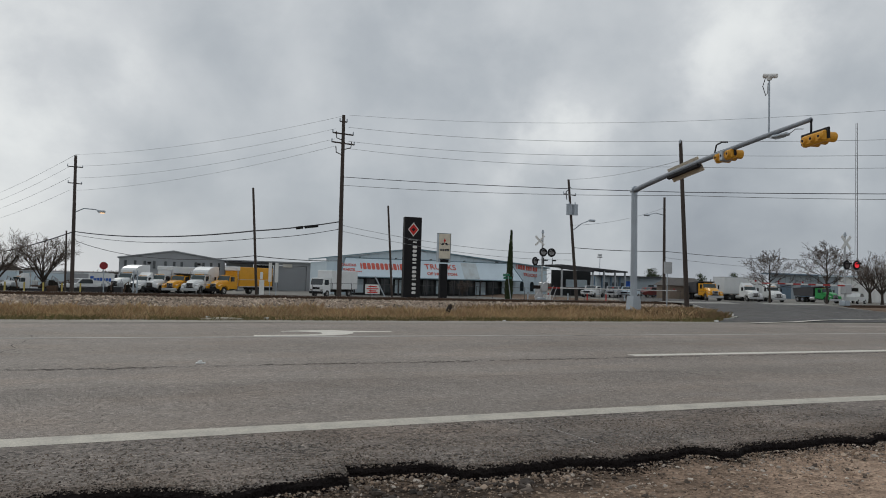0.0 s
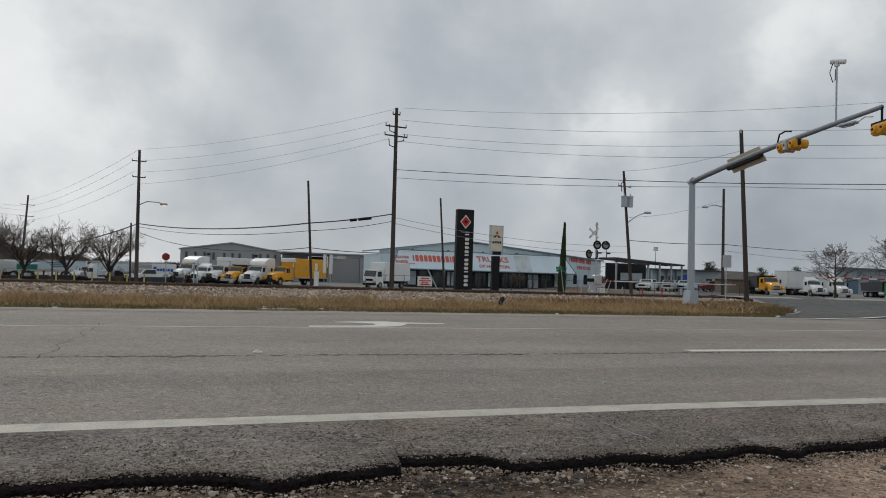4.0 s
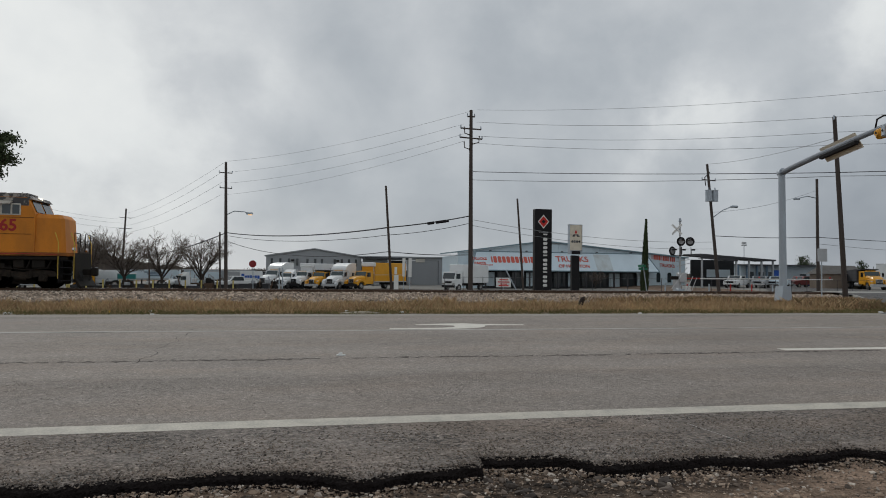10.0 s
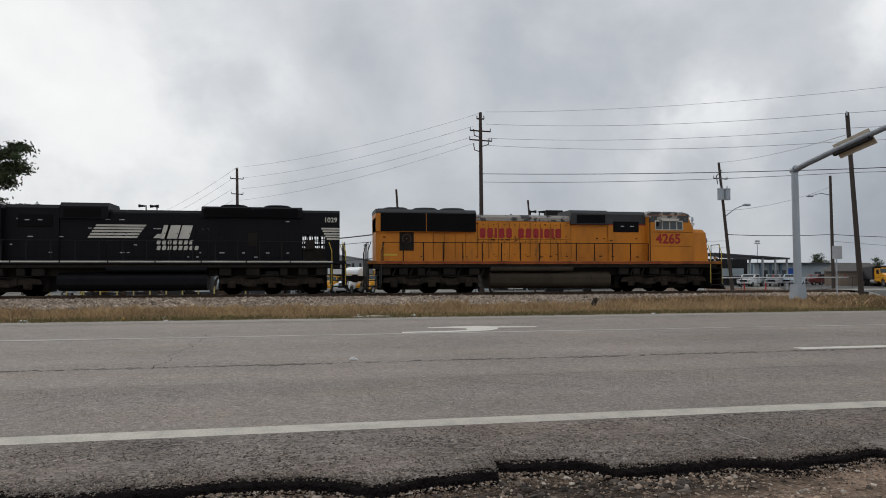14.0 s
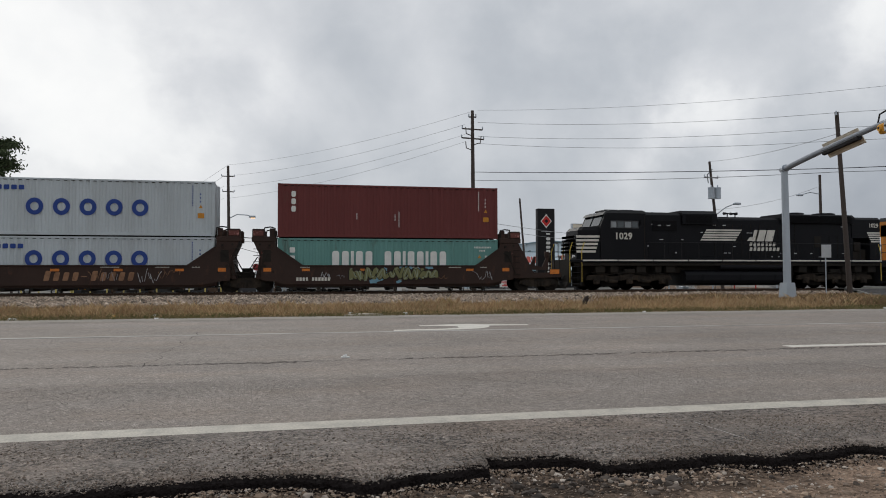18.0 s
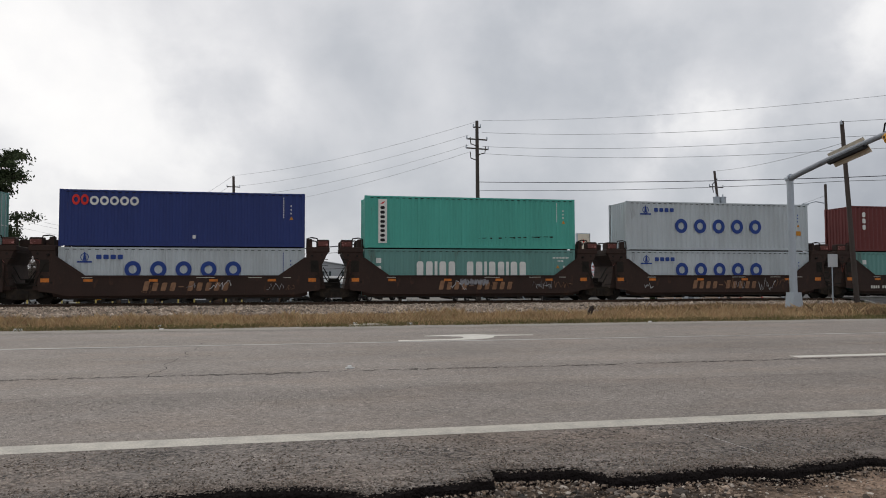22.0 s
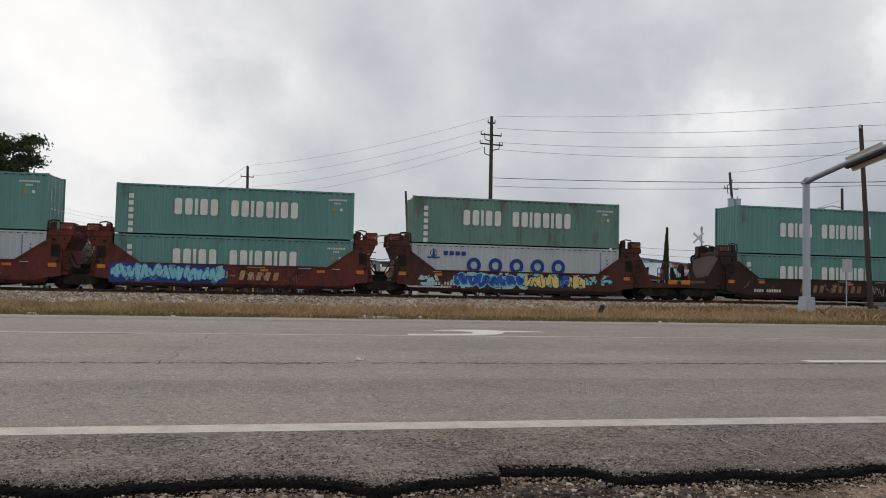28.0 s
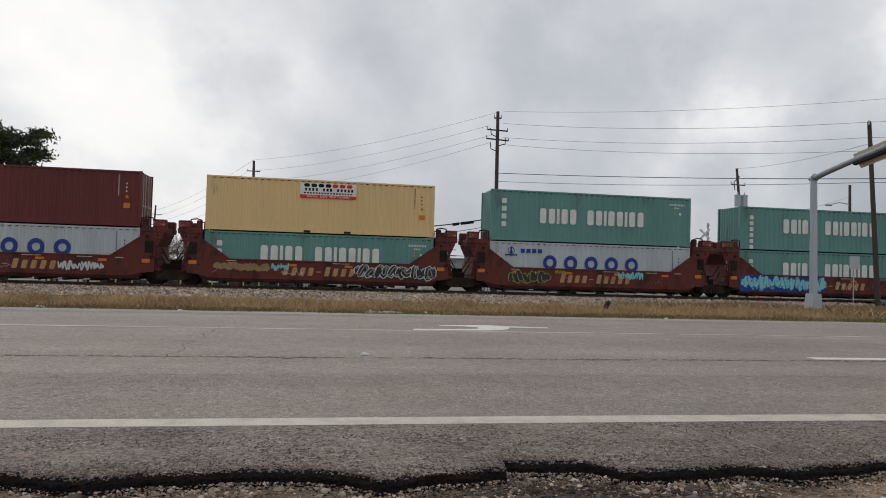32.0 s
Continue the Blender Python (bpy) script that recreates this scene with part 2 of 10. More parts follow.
# ---- materials ----
def paint(name, col, rough=0.55, metal=0.0, stain=0.25, stain_scale=0.9, stain_col=None, grain=0.10, grain_scale=30.0,
          bump=0.15, streak=0.0, vary=0.0, coat=0.0, spec=0.25):
    m = bpy.data.materials.new(name)
    m.use_nodes = True
    nt = m.node_tree
    N, L = nt.nodes.new, nt.links.new
    b = nt.nodes["Principled BSDF"]
    tc = N("ShaderNodeTexCoord")
    n1, n2 = N("ShaderNodeTexNoise"), N("ShaderNodeTexNoise")
    mp = N("ShaderNodeMapping")
    if streak:
        mp.inputs["Scale"].default_value = (1.0, 1.0, 1.0 - 0.88 * streak)
    L(tc.outputs["Object"], mp.inputs[0])
    L(mp.outputs[0], n1.inputs["Vector"])
    L(tc.outputs["Object"], n2.inputs["Vector"])
    n1.inputs["Scale"].default_value, n1.inputs["Detail"].default_value = stain_scale, 8
    n1.inputs["Roughness"].default_value = 0.62
    n2.inputs["Scale"].default_value, n2.inputs["Detail"].default_value = grain_scale, 4
    r1 = N("ShaderNodeValToRGB")
    r1.color_ramp.elements[0].position, r1.color_ramp.elements[1].position = 0.42, 0.72
    L(n1.outputs[0], r1.inputs[0])
    f = N("ShaderNodeMath")
    f.operation = "MULTIPLY"
    f.inputs[1].default_value = stain
    L(r1.outputs[0], f.inputs[0])
    mix = N("ShaderNodeMix")
    mix.data_type = "RGBA"
    mix.inputs["A"].default_value = (*col, 1)
    mix.inputs["B"].default_value = (*(stain_col or tuple(c * 0.45 for c in col)), 1)
    L(f.outputs[0], mix.inputs["Factor"])
    g = N("ShaderNodeMapRange")
    g.inputs["To Min"].default_value, g.inputs["To Max"].default_value = 1 - grain * 1.6, 1 + grain * 1.6
    L(n2.outputs[0], g.inputs["Value"])
    hsv = N("ShaderNodeHueSaturation")
    L(mix.outputs["Result"], hsv.inputs["Color"])
    if vary:
        oi, mv = N("ShaderNodeObjectInfo"), N("ShaderNodeMapRange")
        mv.inputs["To Min"].default_value, mv.inputs["To Max"].default_value = 1 - vary, 1 + vary
        L(oi.outputs["Random"], mv.inputs["Value"])
        mm = N("ShaderNodeMath")
        mm.operation = "MULTIPLY"
        L(g.outputs[0], mm.inputs[0])
        L(mv.outputs[0], mm.inputs[1])
        L(mm.outputs[0], hsv.inputs["Value"])
    else:
        L(g.outputs[0], hsv.inputs["Value"])
    L(hsv.outputs[0], b.inputs["Base Color"])
    rr = N("ShaderNodeMapRange")
    rr.inputs["To Min"].default_value, rr.inputs["To Max"].default_value = max(0.05, rough - 0.12), min(1, rough + 0.12)
    L(n1.outputs[0], rr.inputs["Value"])
    L(rr.outputs[0], b.inputs["Roughness"])
    b.inputs["Metallic"].default_value = metal
    b.inputs["Specular IOR Level"].default_value = spec
    b.inputs["Coat Weight"].default_value = coat
    if bump:
        bp = N("ShaderNodeBump")
        bp.inputs["Strength"].default_value, bp.inputs["Distance"].default_value = bump, 0.01
        L(n2.outputs[0], bp.inputs["Height"])
        L(bp.outputs[0], b.inputs["Normal"])
    return m


def glow(name, col, strength):
    m = bpy.data.materials.new(name)
    m.use_nodes = True
    b = m.node_tree.nodes["Principled BSDF"]
    b.inputs["Base Color"].default_value = (*col, 1)
    b.inputs["Emission Color"].default_value = (*col, 1)
    b.inputs["Emission Strength"].default_value = strength
    return m


def glass(name, col=(0.03, 0.04, 0.045), rough=0.08):
    m = paint(name, col, rough, stain=0.3, stain_scale=3, grain=0.05, bump=0)
    m.node_tree.nodes["Principled BSDF"].inputs["Specular IOR Level"].default_value = 0.7
    return m


def islands(name, cols, rough=0.9, bump=0.4):
    """Loose pieces in one mesh, each of its own tone."""
    m = bpy.data.materials.new(name)
    m.use_nodes = True
    nt = m.node_tree
    N, L = nt.nodes.new, nt.links.new
    b = nt.nodes["Principled BSDF"]
    geo, ramp = N("ShaderNodeNewGeometry"), N("ShaderNodeValToRGB")
    cr = ramp.color_ramp
    while len(cr.elements) < len(cols):
        cr.elements.new(0.5)
    for i, (e, c) in enumerate(zip(cr.elements, cols)):
        e.position, e.color = i / (len(cols) - 1), (*c, 1)
    L(geo.outputs["Random Per Island"], ramp.inputs[0])
    tc, n = N("ShaderNodeTexCoord"), N("ShaderNodeTexNoise")
    n.inputs["Scale"].default_value, n.inputs["Detail"].default_value = 0.7, 6
    L(tc.outputs["Object"], n.inputs["Vector"])
    mr = N("ShaderNodeMapRange")
    mr.inputs["To Min"].default_value, mr.inputs["To Max"].default_value = 0.55, 1.4
    L(n.outputs[0], mr.inputs["Value"])
    hsv = N("ShaderNodeHueSaturation")
    L(ramp.outputs[0], hsv.inputs["Color"])
    L(mr.outputs[0], hsv.inputs["Value"])
    L(hsv.outputs[0], b.inputs["Base Color"])
    b.inputs["Roughness"].default_value = rough
    b.inputs["Specular IOR Level"].default_value = 0.25
    return m


def peeling(name, over, under, scale=1.6, edge=0.04, amount=0.5):
    """Paint that has come off in sharp-edged flakes."""
    m = paint(name, over, 0.65, stain=0.3)
    nt = m.node_tree
    N, L = nt.nodes.new, nt.links.new
    b = nt.nodes["Principled BSDF"]
    src = b.inputs["Base Color"].links[0].from_socket
    tc, n, r, mix = N("ShaderNodeTexCoord"), N("ShaderNodeTexNoise"), N("ShaderNodeMapRange"), N("ShaderNodeMix")
    n.inputs["Scale"].default_value, n.inputs["Detail"].default_value, n.inputs["Roughness"].default_value = scale, 9, 0.6
    L(tc.outputs["Object"], n.inputs["Vector"])
    r.inputs["From Min"].default_value, r.inputs["From Max"].default_value = amount, amount + edge
    L(n.outputs[0], r.inputs["Value"])
    mix.data_type = "RGBA"
    L(r.outputs[0], mix.inputs["Factor"])
    L(src, mix.inputs["A"])
    mix.inputs["B"].default_value = (*under, 1)
    L(mix.outputs["Result"], b.inputs["Base Color"])
    return m


def weather(m, col, scale=1.6, amount=0.62, edge=0.06, stretch=(1.0, 1.0, 0.3), most=0.8):
    """Rust or grime over a paint, in patches that run downwards."""
    nt = m.node_tree
    N, L = nt.nodes.new, nt.links.new
    b = nt.nodes["Principled BSDF"]
    src = b.inputs["Base Color"].links[0].from_socket
    tc, mp, n, r, mix = N("ShaderNodeTexCoord"), N("ShaderNodeMapping"), N("ShaderNodeTexNoise"), N("ShaderNodeMapRange"), N("ShaderNodeMix")
    mp.inputs["Scale"].default_value = stretch
    L(tc.outputs["Object"], mp.inputs[0])
    n.inputs["Scale"].default_value, n.inputs["Detail"].default_value, n.inputs["Roughness"].default_value = scale, 9, 0.66
    L(mp.outputs[0], n.inputs["Vector"])
    r.inputs["From Min"].default_value, r.inputs["From Max"].default_value = amount, amount + edge
    r.inputs["To Max"].default_value = most
    L(n.outputs[0], r.inputs["Value"])
    mix.data_type = "RGBA"
    L(r.outputs[0], mix.inputs["Factor"])
    L(src, mix.inputs["A"])
    mix.inputs["B"].default_value = (*col, 1)
    L(mix.outputs["Result"], b.inputs["Base Color"])
    return m


MAT = {}
MAT["rail"] = paint("rail_steel", (0.10, 0.065, 0.045), 0.6, 0.5, stain_col=(0.05, 0.03, 0.02))
MAT["rail_top"] = paint("rail_head", (0.35, 0.34, 0.33), 0.35, 0.9)
MAT["tie"] = paint("tie_wood", (0.075, 0.06, 0.048), 0.9, stain=0.5, grain=0.3, bump=0.4, vary=0.25)
MAT["ballast"] = islands("ballast_stone", [(0.075, 0.063, 0.052), (0.46, 0.36, 0.275), (0.24, 0.183, 0.14), (0.72, 0.60, 0.48), (0.11, 0.09, 0.072), (0.55, 0.435, 0.335), (0.17, 0.135, 0.108)])
MAT["gravel"] = islands("gravel_stone", [(0.17, 0.12, 0.085), (0.46, 0.345, 0.255), (0.25, 0.18, 0.13), (0.07, 0.058, 0.05), (0.66, 0.58, 0.50), (0.16, 0.12, 0.095), (0.50, 0.39, 0.30), (0.10, 0.08, 0.065), (0.35, 0.26, 0.19)])
MAT["grass"] = islands("dry_grass", [(0.476, 0.321, 0.167), (0.575, 0.417, 0.238), (0.396, 0.262, 0.139), (0.321, 0.256, 0.126), (0.613, 0.464, 0.278), (0.439, 0.284, 0.154), (0.303, 0.203, 0.117), (0.377, 0.243, 0.136)])
MAT["short_grass"] = islands("short_grass", [(0.09, 0.10, 0.035), (0.16, 0.15, 0.06), (0.12, 0.12, 0.045), (0.26, 0.20, 0.10), (0.20, 0.15, 0.08)])
MAT["line"] = paint("road_paint", (0.50, 0.465, 0.40), 0.75, stain=0.7, stain_scale=5, stain_col=(0.30, 0.285, 0.255), grain=0.25, grain_scale=60)
MAT["line_bright"] = paint("fresh_road_paint", (0.66, 0.625, 0.56), 0.75, stain=0.5, stain_scale=5, stain_col=(0.42, 0.40, 0.36), grain=0.2, grain_scale=60)
MAT["line_worn"] = paint("worn_road_paint", (0.42, 0.40, 0.37), 0.8, stain=0.9, stain_scale=0.8, stain_col=(0.20, 0.185, 0.165), grain=0.2, grain_scale=40)
MAT["concrete"] = paint("concrete", (0.36, 0.35, 0.32), 0.85, stain=0.5, grain=0.15)
MAT["galv"] = paint("galvanised_steel", (0.40, 0.445, 0.49), 0.5, 0.35, stain=0.25, stain_scale=2, stain_col=(0.26, 0.28, 0.30), streak=0.7)
# darker than the mast's steel: the arm's shade is put into the colour
MAT["arm_steel"] = paint("shaded_arm_steel", (0.24, 0.265, 0.30), 0.65, 0.1, stain=0.35, stain_scale=3, stain_col=(0.15, 0.16, 0.18))
MAT["slab_stone"] = paint("broken_concrete", (0.50, 0.455, 0.375), 0.85, stain=0.6, stain_scale=4, stain_col=(0.27, 0.24, 0.19), grain=0.25, bump=0.4)
MAT["stub_wood"] = paint("charred_wood", (0.035, 0.027, 0.023), 0.9, stain=0.5, stain_scale=6, stain_col=(0.08, 0.055, 0.042), bump=0.5)
MAT["sign_cream"] = paint("cream_sheet", (0.72, 0.65, 0.53), 0.6, stain=0.25, stain_scale=2)
MAT["wood_pole"] = paint("pole_wood", (0.075, 0.061, 0.054), 0.85, stain=0.4, grain=0.25, streak=0.9, bump=0.4)
MAT["wire"] = paint("wire", (0.06, 0.06, 0.066), 0.6, bump=0)
MAT["wire_thin"] = paint("bare_wire", (0.26, 0.27, 0.28), 0.5, bump=0)
MAT["black"] = paint("black_metal", (0.014, 0.014, 0.016), 0.55, stain=0.3, stain_col=(0.035, 0.03, 0.028), spec=0.15)
MAT["dirty_black"] = paint("grimy_underframe", (0.018, 0.016, 0.014), 0.8, stain=0.5, stain_col=(0.05, 0.04, 0.032), grain=0.3, spec=0.12)
MAT["rubber"] = paint("rubber", (0.03, 0.03, 0.03), 0.85, stain_col=(0.08, 0.075, 0.07))
MAT["white"] = paint("white_paint", (0.74, 0.74, 0.72), 0.5, stain=0.35, stain_col=(0.45, 0.43, 0.40), streak=0.6)
MAT["glass"] = glass("dark_glass")
MAT["chrome"] = paint("bright_metal", (0.6, 0.6, 0.6), 0.25, 0.9)
MAT["red"] = paint("red_paint", (0.42, 0.04, 0.035), 0.5)
MAT["yellow"] = paint("yellow_paint", (0.72, 0.42, 0.03), 0.5, stain_col=(0.4, 0.25, 0.06))
MAT["signal_yellow"] = paint("signal_yellow", (0.68, 0.33, 0.035), 0.45, stain_col=(0.4, 0.2, 0.04))
MAT["silver"] = paint("silver_paint", (0.48, 0.49, 0.50), 0.45, 0.4)

# ---- the ground: one sheet, the highway, the railway bed ----
def smooth(a, b, v):
    t = np.clip((v - a) / (b - a), 0, 1)
    return t * t * (3 - 2 * t)


LEVELS = ((-60, -0.075), (3.2, -0.075), (16.2, -0.09), (16.8, -0.03), (19.0, -0.05), (22.0, -0.22), (31.5, -0.40), (36.6, -0.27), (42.6, -0.27),
          (47, -0.40), (60, -0.95), (95, -1.68), (3000, -1.68))


def land(x, y):
    """Height of the open ground: it falls away behind the tracks, less so beyond the side street."""
    z = LEVELS[-1][1]
    for (y0, z0), (y1, z1) in zip(LEVELS, LEVELS[1:]):
        if y <= y1:
            z = z0 + (z1 - z0) * float(smooth(y0, y1, y)) if y1 - y0 > 3 else z0 + (z1 - z0) * (y - y0) / (y1 - y0)
            break
    if y > 45:
        z += (-0.95 - z) * float(smooth(45, 60, x))
    return z


RAIL_Z, TRACK_Y = -0.08, 39.62
ROAD_FAR = 16.35


def hump(x, at, wide):
    return float(np.exp(-((x - at) / wide) ** 2))


def edge_y(x):
    """The broken near edge of the asphalt: a bay, a step where a piece has gone, and ragged notches."""
    p = Vector((x * 0.55, 3.7, 0.0))
    y = 3.525 + 0.08 * (1 - float(smooth(-0.2, 1.2, x))) + 0.06 * hump(x, -0.35, 0.35) - 0.14 * hump(x, 0.34, 0.17) + 0.06 * hump(x, 0.92, 0.12)
    y += 0.185 * float(smooth(0.975, 1.02, x)) * (1 - float(smooth(1.43, 1.64, x)))
    y += 0.05 * hump(x, 2.25, 0.19) - 0.06 * hump(x, 2.60, 0.13) + 0.07 * hump(x, 3.20, 0.15) - 0.10 * hump(x, 3.46, 0.10) - 0.04 * hump(x, -1.1, 0.15) + 0.08 * hump(x, -1.5, 0.2)
    y += 0.04 * hump(x, 4.45, 0.2) - 0.07 * hump(x, 4.72, 0.1)
    return y + 0.012 * noise.noise(p * 4.1) + 0.016 * noise.noise(p * 11.0) + 0.014 * noise.noise(p * 33.0) + 0.010 * noise.noise(p * 90.0)


def soil_material():
    m = bpy.data.materials.new("soil_and_gravel")
    m.use_nodes = True
    nt = m.node_tree
    N, L = nt.nodes.new, nt.links.new
    b = nt.nodes["Principled BSDF"]
    tc = N("ShaderNodeTexCoord")
    big, mid, fine = N("ShaderNodeTexNoise"), N("ShaderNodeTexNoise"), N("ShaderNodeTexVoronoi")
    for n, s in ((big, 0.8), (mid, 9.0), (fine, 55.0)):
        n.inputs["Scale"].default_value = s
        L(tc.outputs["Object"], n.inputs["Vector"])
    big.inputs["Detail"].default_value = mid.inputs["Detail"].default_value = 8
    ramp = N("ShaderNodeValToRGB")
    cr = ramp.color_ramp
    cr.elements[0].position, cr.elements[0].color = 0.3, (0.12, 0.085, 0.062, 1)
    cr.elements[1].position, cr.elements[1].color = 0.75, (0.40, 0.30, 0.225, 1)
    e = cr.elements.new(0.52)
    e.color = (0.26, 0.185, 0.135, 1)
    a = N("ShaderNodeMath")
    a.operation = "MULTIPLY_ADD"
    a.inputs[1].default_value = 0.55
    L(mid.outputs[0], a.inputs[0])
    s = N("ShaderNodeMath")
    s.operation = "MULTIPLY"
    s.inputs[1].default_value = 0.45
    L(big.outputs[0], s.inputs[0])
    L(s.outputs[0], a.inputs[2])
    L(a.outputs[0], ramp.inputs[0])
    hsv = N("ShaderNodeHueSaturation")
    mr = N("ShaderNodeMapRange")
    mr.inputs["To Min"].default_value, mr.inputs["To Max"].default_value = 0.6, 1.35
    L(fine.outputs["Color"], mr.inputs["Value"])
    # a pale dry patch of trodden earth, and darker oily earth elsewhere
    far, dry, both = N("ShaderNodeVectorMath"), N("ShaderNodeMapRange"), N("ShaderNodeMath")
    far.operation = "DISTANCE"
    far.inputs[1].default_value = (5.6, 1.9, -0.07)
    L(tc.outputs["Object"], far.inputs[0])
    dry.inputs["From Min"].default_value, dry.inputs["From Max"].default_value = 2.2, 4.2
    dry.inputs["To Min"].default_value, dry.inputs["To Max"].default_value = 1.45, 0.72
    L(far.outputs["Value"], dry.inputs["Value"])
    both.operation = "MULTIPLY"
    L(mr.outputs[0], both.inputs[0])
    L(dry.outputs[0], both.inputs[1])
    # darker earth in a flat oval along the broken edge, its rim broken by noise
    hol, edge_tone, all3, edge = N("ShaderNodeVectorMath"), N("ShaderNodeMapRange"), N("ShaderNodeMath"), N("ShaderNodeMath")
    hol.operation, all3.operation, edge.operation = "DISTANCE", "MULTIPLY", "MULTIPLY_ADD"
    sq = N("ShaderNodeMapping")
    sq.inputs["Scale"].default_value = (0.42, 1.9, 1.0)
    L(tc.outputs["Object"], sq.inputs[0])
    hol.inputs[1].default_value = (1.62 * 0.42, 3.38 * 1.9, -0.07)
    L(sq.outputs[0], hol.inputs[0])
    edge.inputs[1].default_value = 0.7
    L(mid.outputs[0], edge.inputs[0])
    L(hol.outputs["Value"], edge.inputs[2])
    edge_tone.inputs["From Min"].default_value, edge_tone.inputs["From Max"].default_value = 0.55, 0.95
    edge_tone.inputs["To Min"].default_value, edge_tone.inputs["To Max"].default_value = 0.28, 1.0
    L(edge.outputs[0], edge_tone.inputs["Value"])
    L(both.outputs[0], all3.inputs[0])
    L(edge_tone.outputs[0], all3.inputs[1])
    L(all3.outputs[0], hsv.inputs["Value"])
    L(ramp.outputs[0], hsv.inputs["Color"])
    L(hsv.outputs[0], b.inputs["Base Color"])
    b.inputs["Roughness"].default_value = 0.95
    b.inputs["Specular IOR Level"].default_value = 0.15
    bp = N("ShaderNodeBump")
    bp.inputs["Strength"].default_value, bp.inputs["Distance"].default_value = 0.8, 0.02
    L(fine.outputs["Distance"], bp.inputs["Height"])
    L(bp.outputs[0], b.inputs["Normal"])
    return m


def asphalt(name, base, chip, bands):
    """Old asphalt: pale chips, lanes polished along x, stains."""
    m = bpy.data.materials.new(name)
    m.use_nodes = True
    nt = m.node_tree
    N, L = nt.nodes.new, nt.links.new
    b = nt.nodes["Principled BSDF"]
    tc, sep = N("ShaderNodeTexCoord"), N("ShaderNodeSeparateXYZ")
    L(tc.outputs["Object"], sep.inputs[0])

    def noisy(scale, detail=6, stretch=None, rough=0.6):
        n = N("ShaderNodeTexNoise")
        n.inputs["Scale"].default_value, n.inputs["Detail"].default_value, n.inputs["Roughness"].default_value = scale, detail, rough
        mp = N("ShaderNodeMapping")
        if stretch:
            mp.inputs["Scale"].default_value = stretch
        L(tc.outputs["Object"], mp.inputs[0])
        L(mp.outputs[0], n.inputs["Vector"])
        return n.outputs[0]

    def mapped(v, a, c, lo, hi):
        r = N("ShaderNodeMapRange")
        r.inputs["From Min"].default_value, r.inputs["From Max"].default_value = a, c
        r.inputs["To Min"].default_value, r.inputs["To Max"].default_value = lo, hi
        L(v, r.inputs["Value"])
        return r.outputs[0]

    def times(u, v):
        n = N("ShaderNodeMath")
        n.operation = "MULTIPLY"
        L(u, n.inputs[0])
        L(v, n.inputs[1])
        return n.outputs[0]

    val = times(mapped(noisy(0.35, 8), 0.3, 0.7, 0.88, 1.12), mapped(noisy(11, 5), 0.3, 0.7, 0.91, 1.09))
    val = times(val, mapped(noisy(30, 4, None, 0.7), 0.32, 0.68, 0.80, 1.20))
    val = times(val, mapped(noisy(85, 3, None, 0.8), 0.35, 0.65, 0.70, 1.32))
    if bands:
        # wear along the lanes: each wheel path is a little paler or darker than its neighbour, with open pocks in places
        val = times(val, mapped(noisy(1.0, 3, (0.006, 1.05, 1.0)), 0.3, 0.7, 0.92, 1.08))
        wav, lane = N("ShaderNodeMath"), N("ShaderNodeValToRGB")
        wav.operation = "MULTIPLY_ADD"
        wav.inputs[1].default_value = 0.7
        L(noisy(0.7, 5, (0.25, 1.0, 1.0)), wav.inputs[0])
        L(sep.outputs[1], wav.inputs[2])
        L(mapped(wav.outputs[0], 5.05, 16.75, 0.0, 1.0), lane.inputs[0])
        tones = ((4.8, 1.04), (5.8, 1.03), (6.2, .93), (6.7, .92), (7.05, 1.0), (7.8, 1.03), (8.1, .97), (8.5, 1.01), (9.4, 1.04), (9.85, .95), (10.4, .94), (10.8, 1.02), (12.0, 1.03), (12.9, .99), (13.8, 1.03), (16.0, 1.05))
        cr = lane.color_ramp
        while len(cr.elements) < len(tones):
            cr.elements.new(0.5)
        for el, (yy, g) in zip(cr.elements, tones):
            el.position, el.color = (yy - 4.7) / 11.7, (g / 1.1, g / 1.1, g / 1.1, 1)
        val = times(val, mapped(lane.outputs[0], 0.0, 1.0, 0.0, 1.1))
        val = times(val, mapped(noisy(2.2, 6), 0.3, 0.7, 0.93, 1.07))
        pock = times(mapped(noisy(17, 5, (0.6, 1.0, 1.0), 0.75), 0.60, 0.66, 0.0, 1.0), mapped(noisy(1.0, 5, (0.10, 1.7, 1.0)), 0.52, 0.68, 0.0, 1.0))
        val = times(val, mapped(pock, 0.0, 1.0, 1.0, 0.42))
    vor = N("ShaderNodeTexVoronoi")
    vor.inputs["Scale"].default_value = 62.0 if bands else 48.0
    L(tc.outputs["Object"], vor.inputs["Vector"])
    speck = mapped(vor.outputs["Color"], 0.74, 0.96, 0.0, 0.8)
    coarse = N("ShaderNodeTexVoronoi")
    coarse.inputs["Scale"].default_value = 36.0
    L(tc.outputs["Object"], coarse.inputs["Vector"])
    val = times(val, mapped(coarse.outputs["Color"], 0.2, 0.8, 0.88, 1.13))
    if not bands:
        # open pits where the binder has gone, in patches; their shade is painted dark
        pits = times(mapped(noisy(23, 6, None, 0.72), 0.49, 0.56, 0.0, 1.0), mapped(noisy(2.1, 6, (0.7, 1.3, 1.0)), 0.40, 0.60, 0.10, 1.0))
        val = times(val, mapped(pits, 0.0, 1.0, 1.0, 0.20))
        val = times(val, mapped(noisy(1.6, 6), 0.35, 0.7, 0.80, 1.22))
    hsv, mix, worn = N("ShaderNodeHueSaturation"), N("ShaderNodeMix"), N("ShaderNodeMix")
    mix.data_type = worn.data_type = "RGBA"
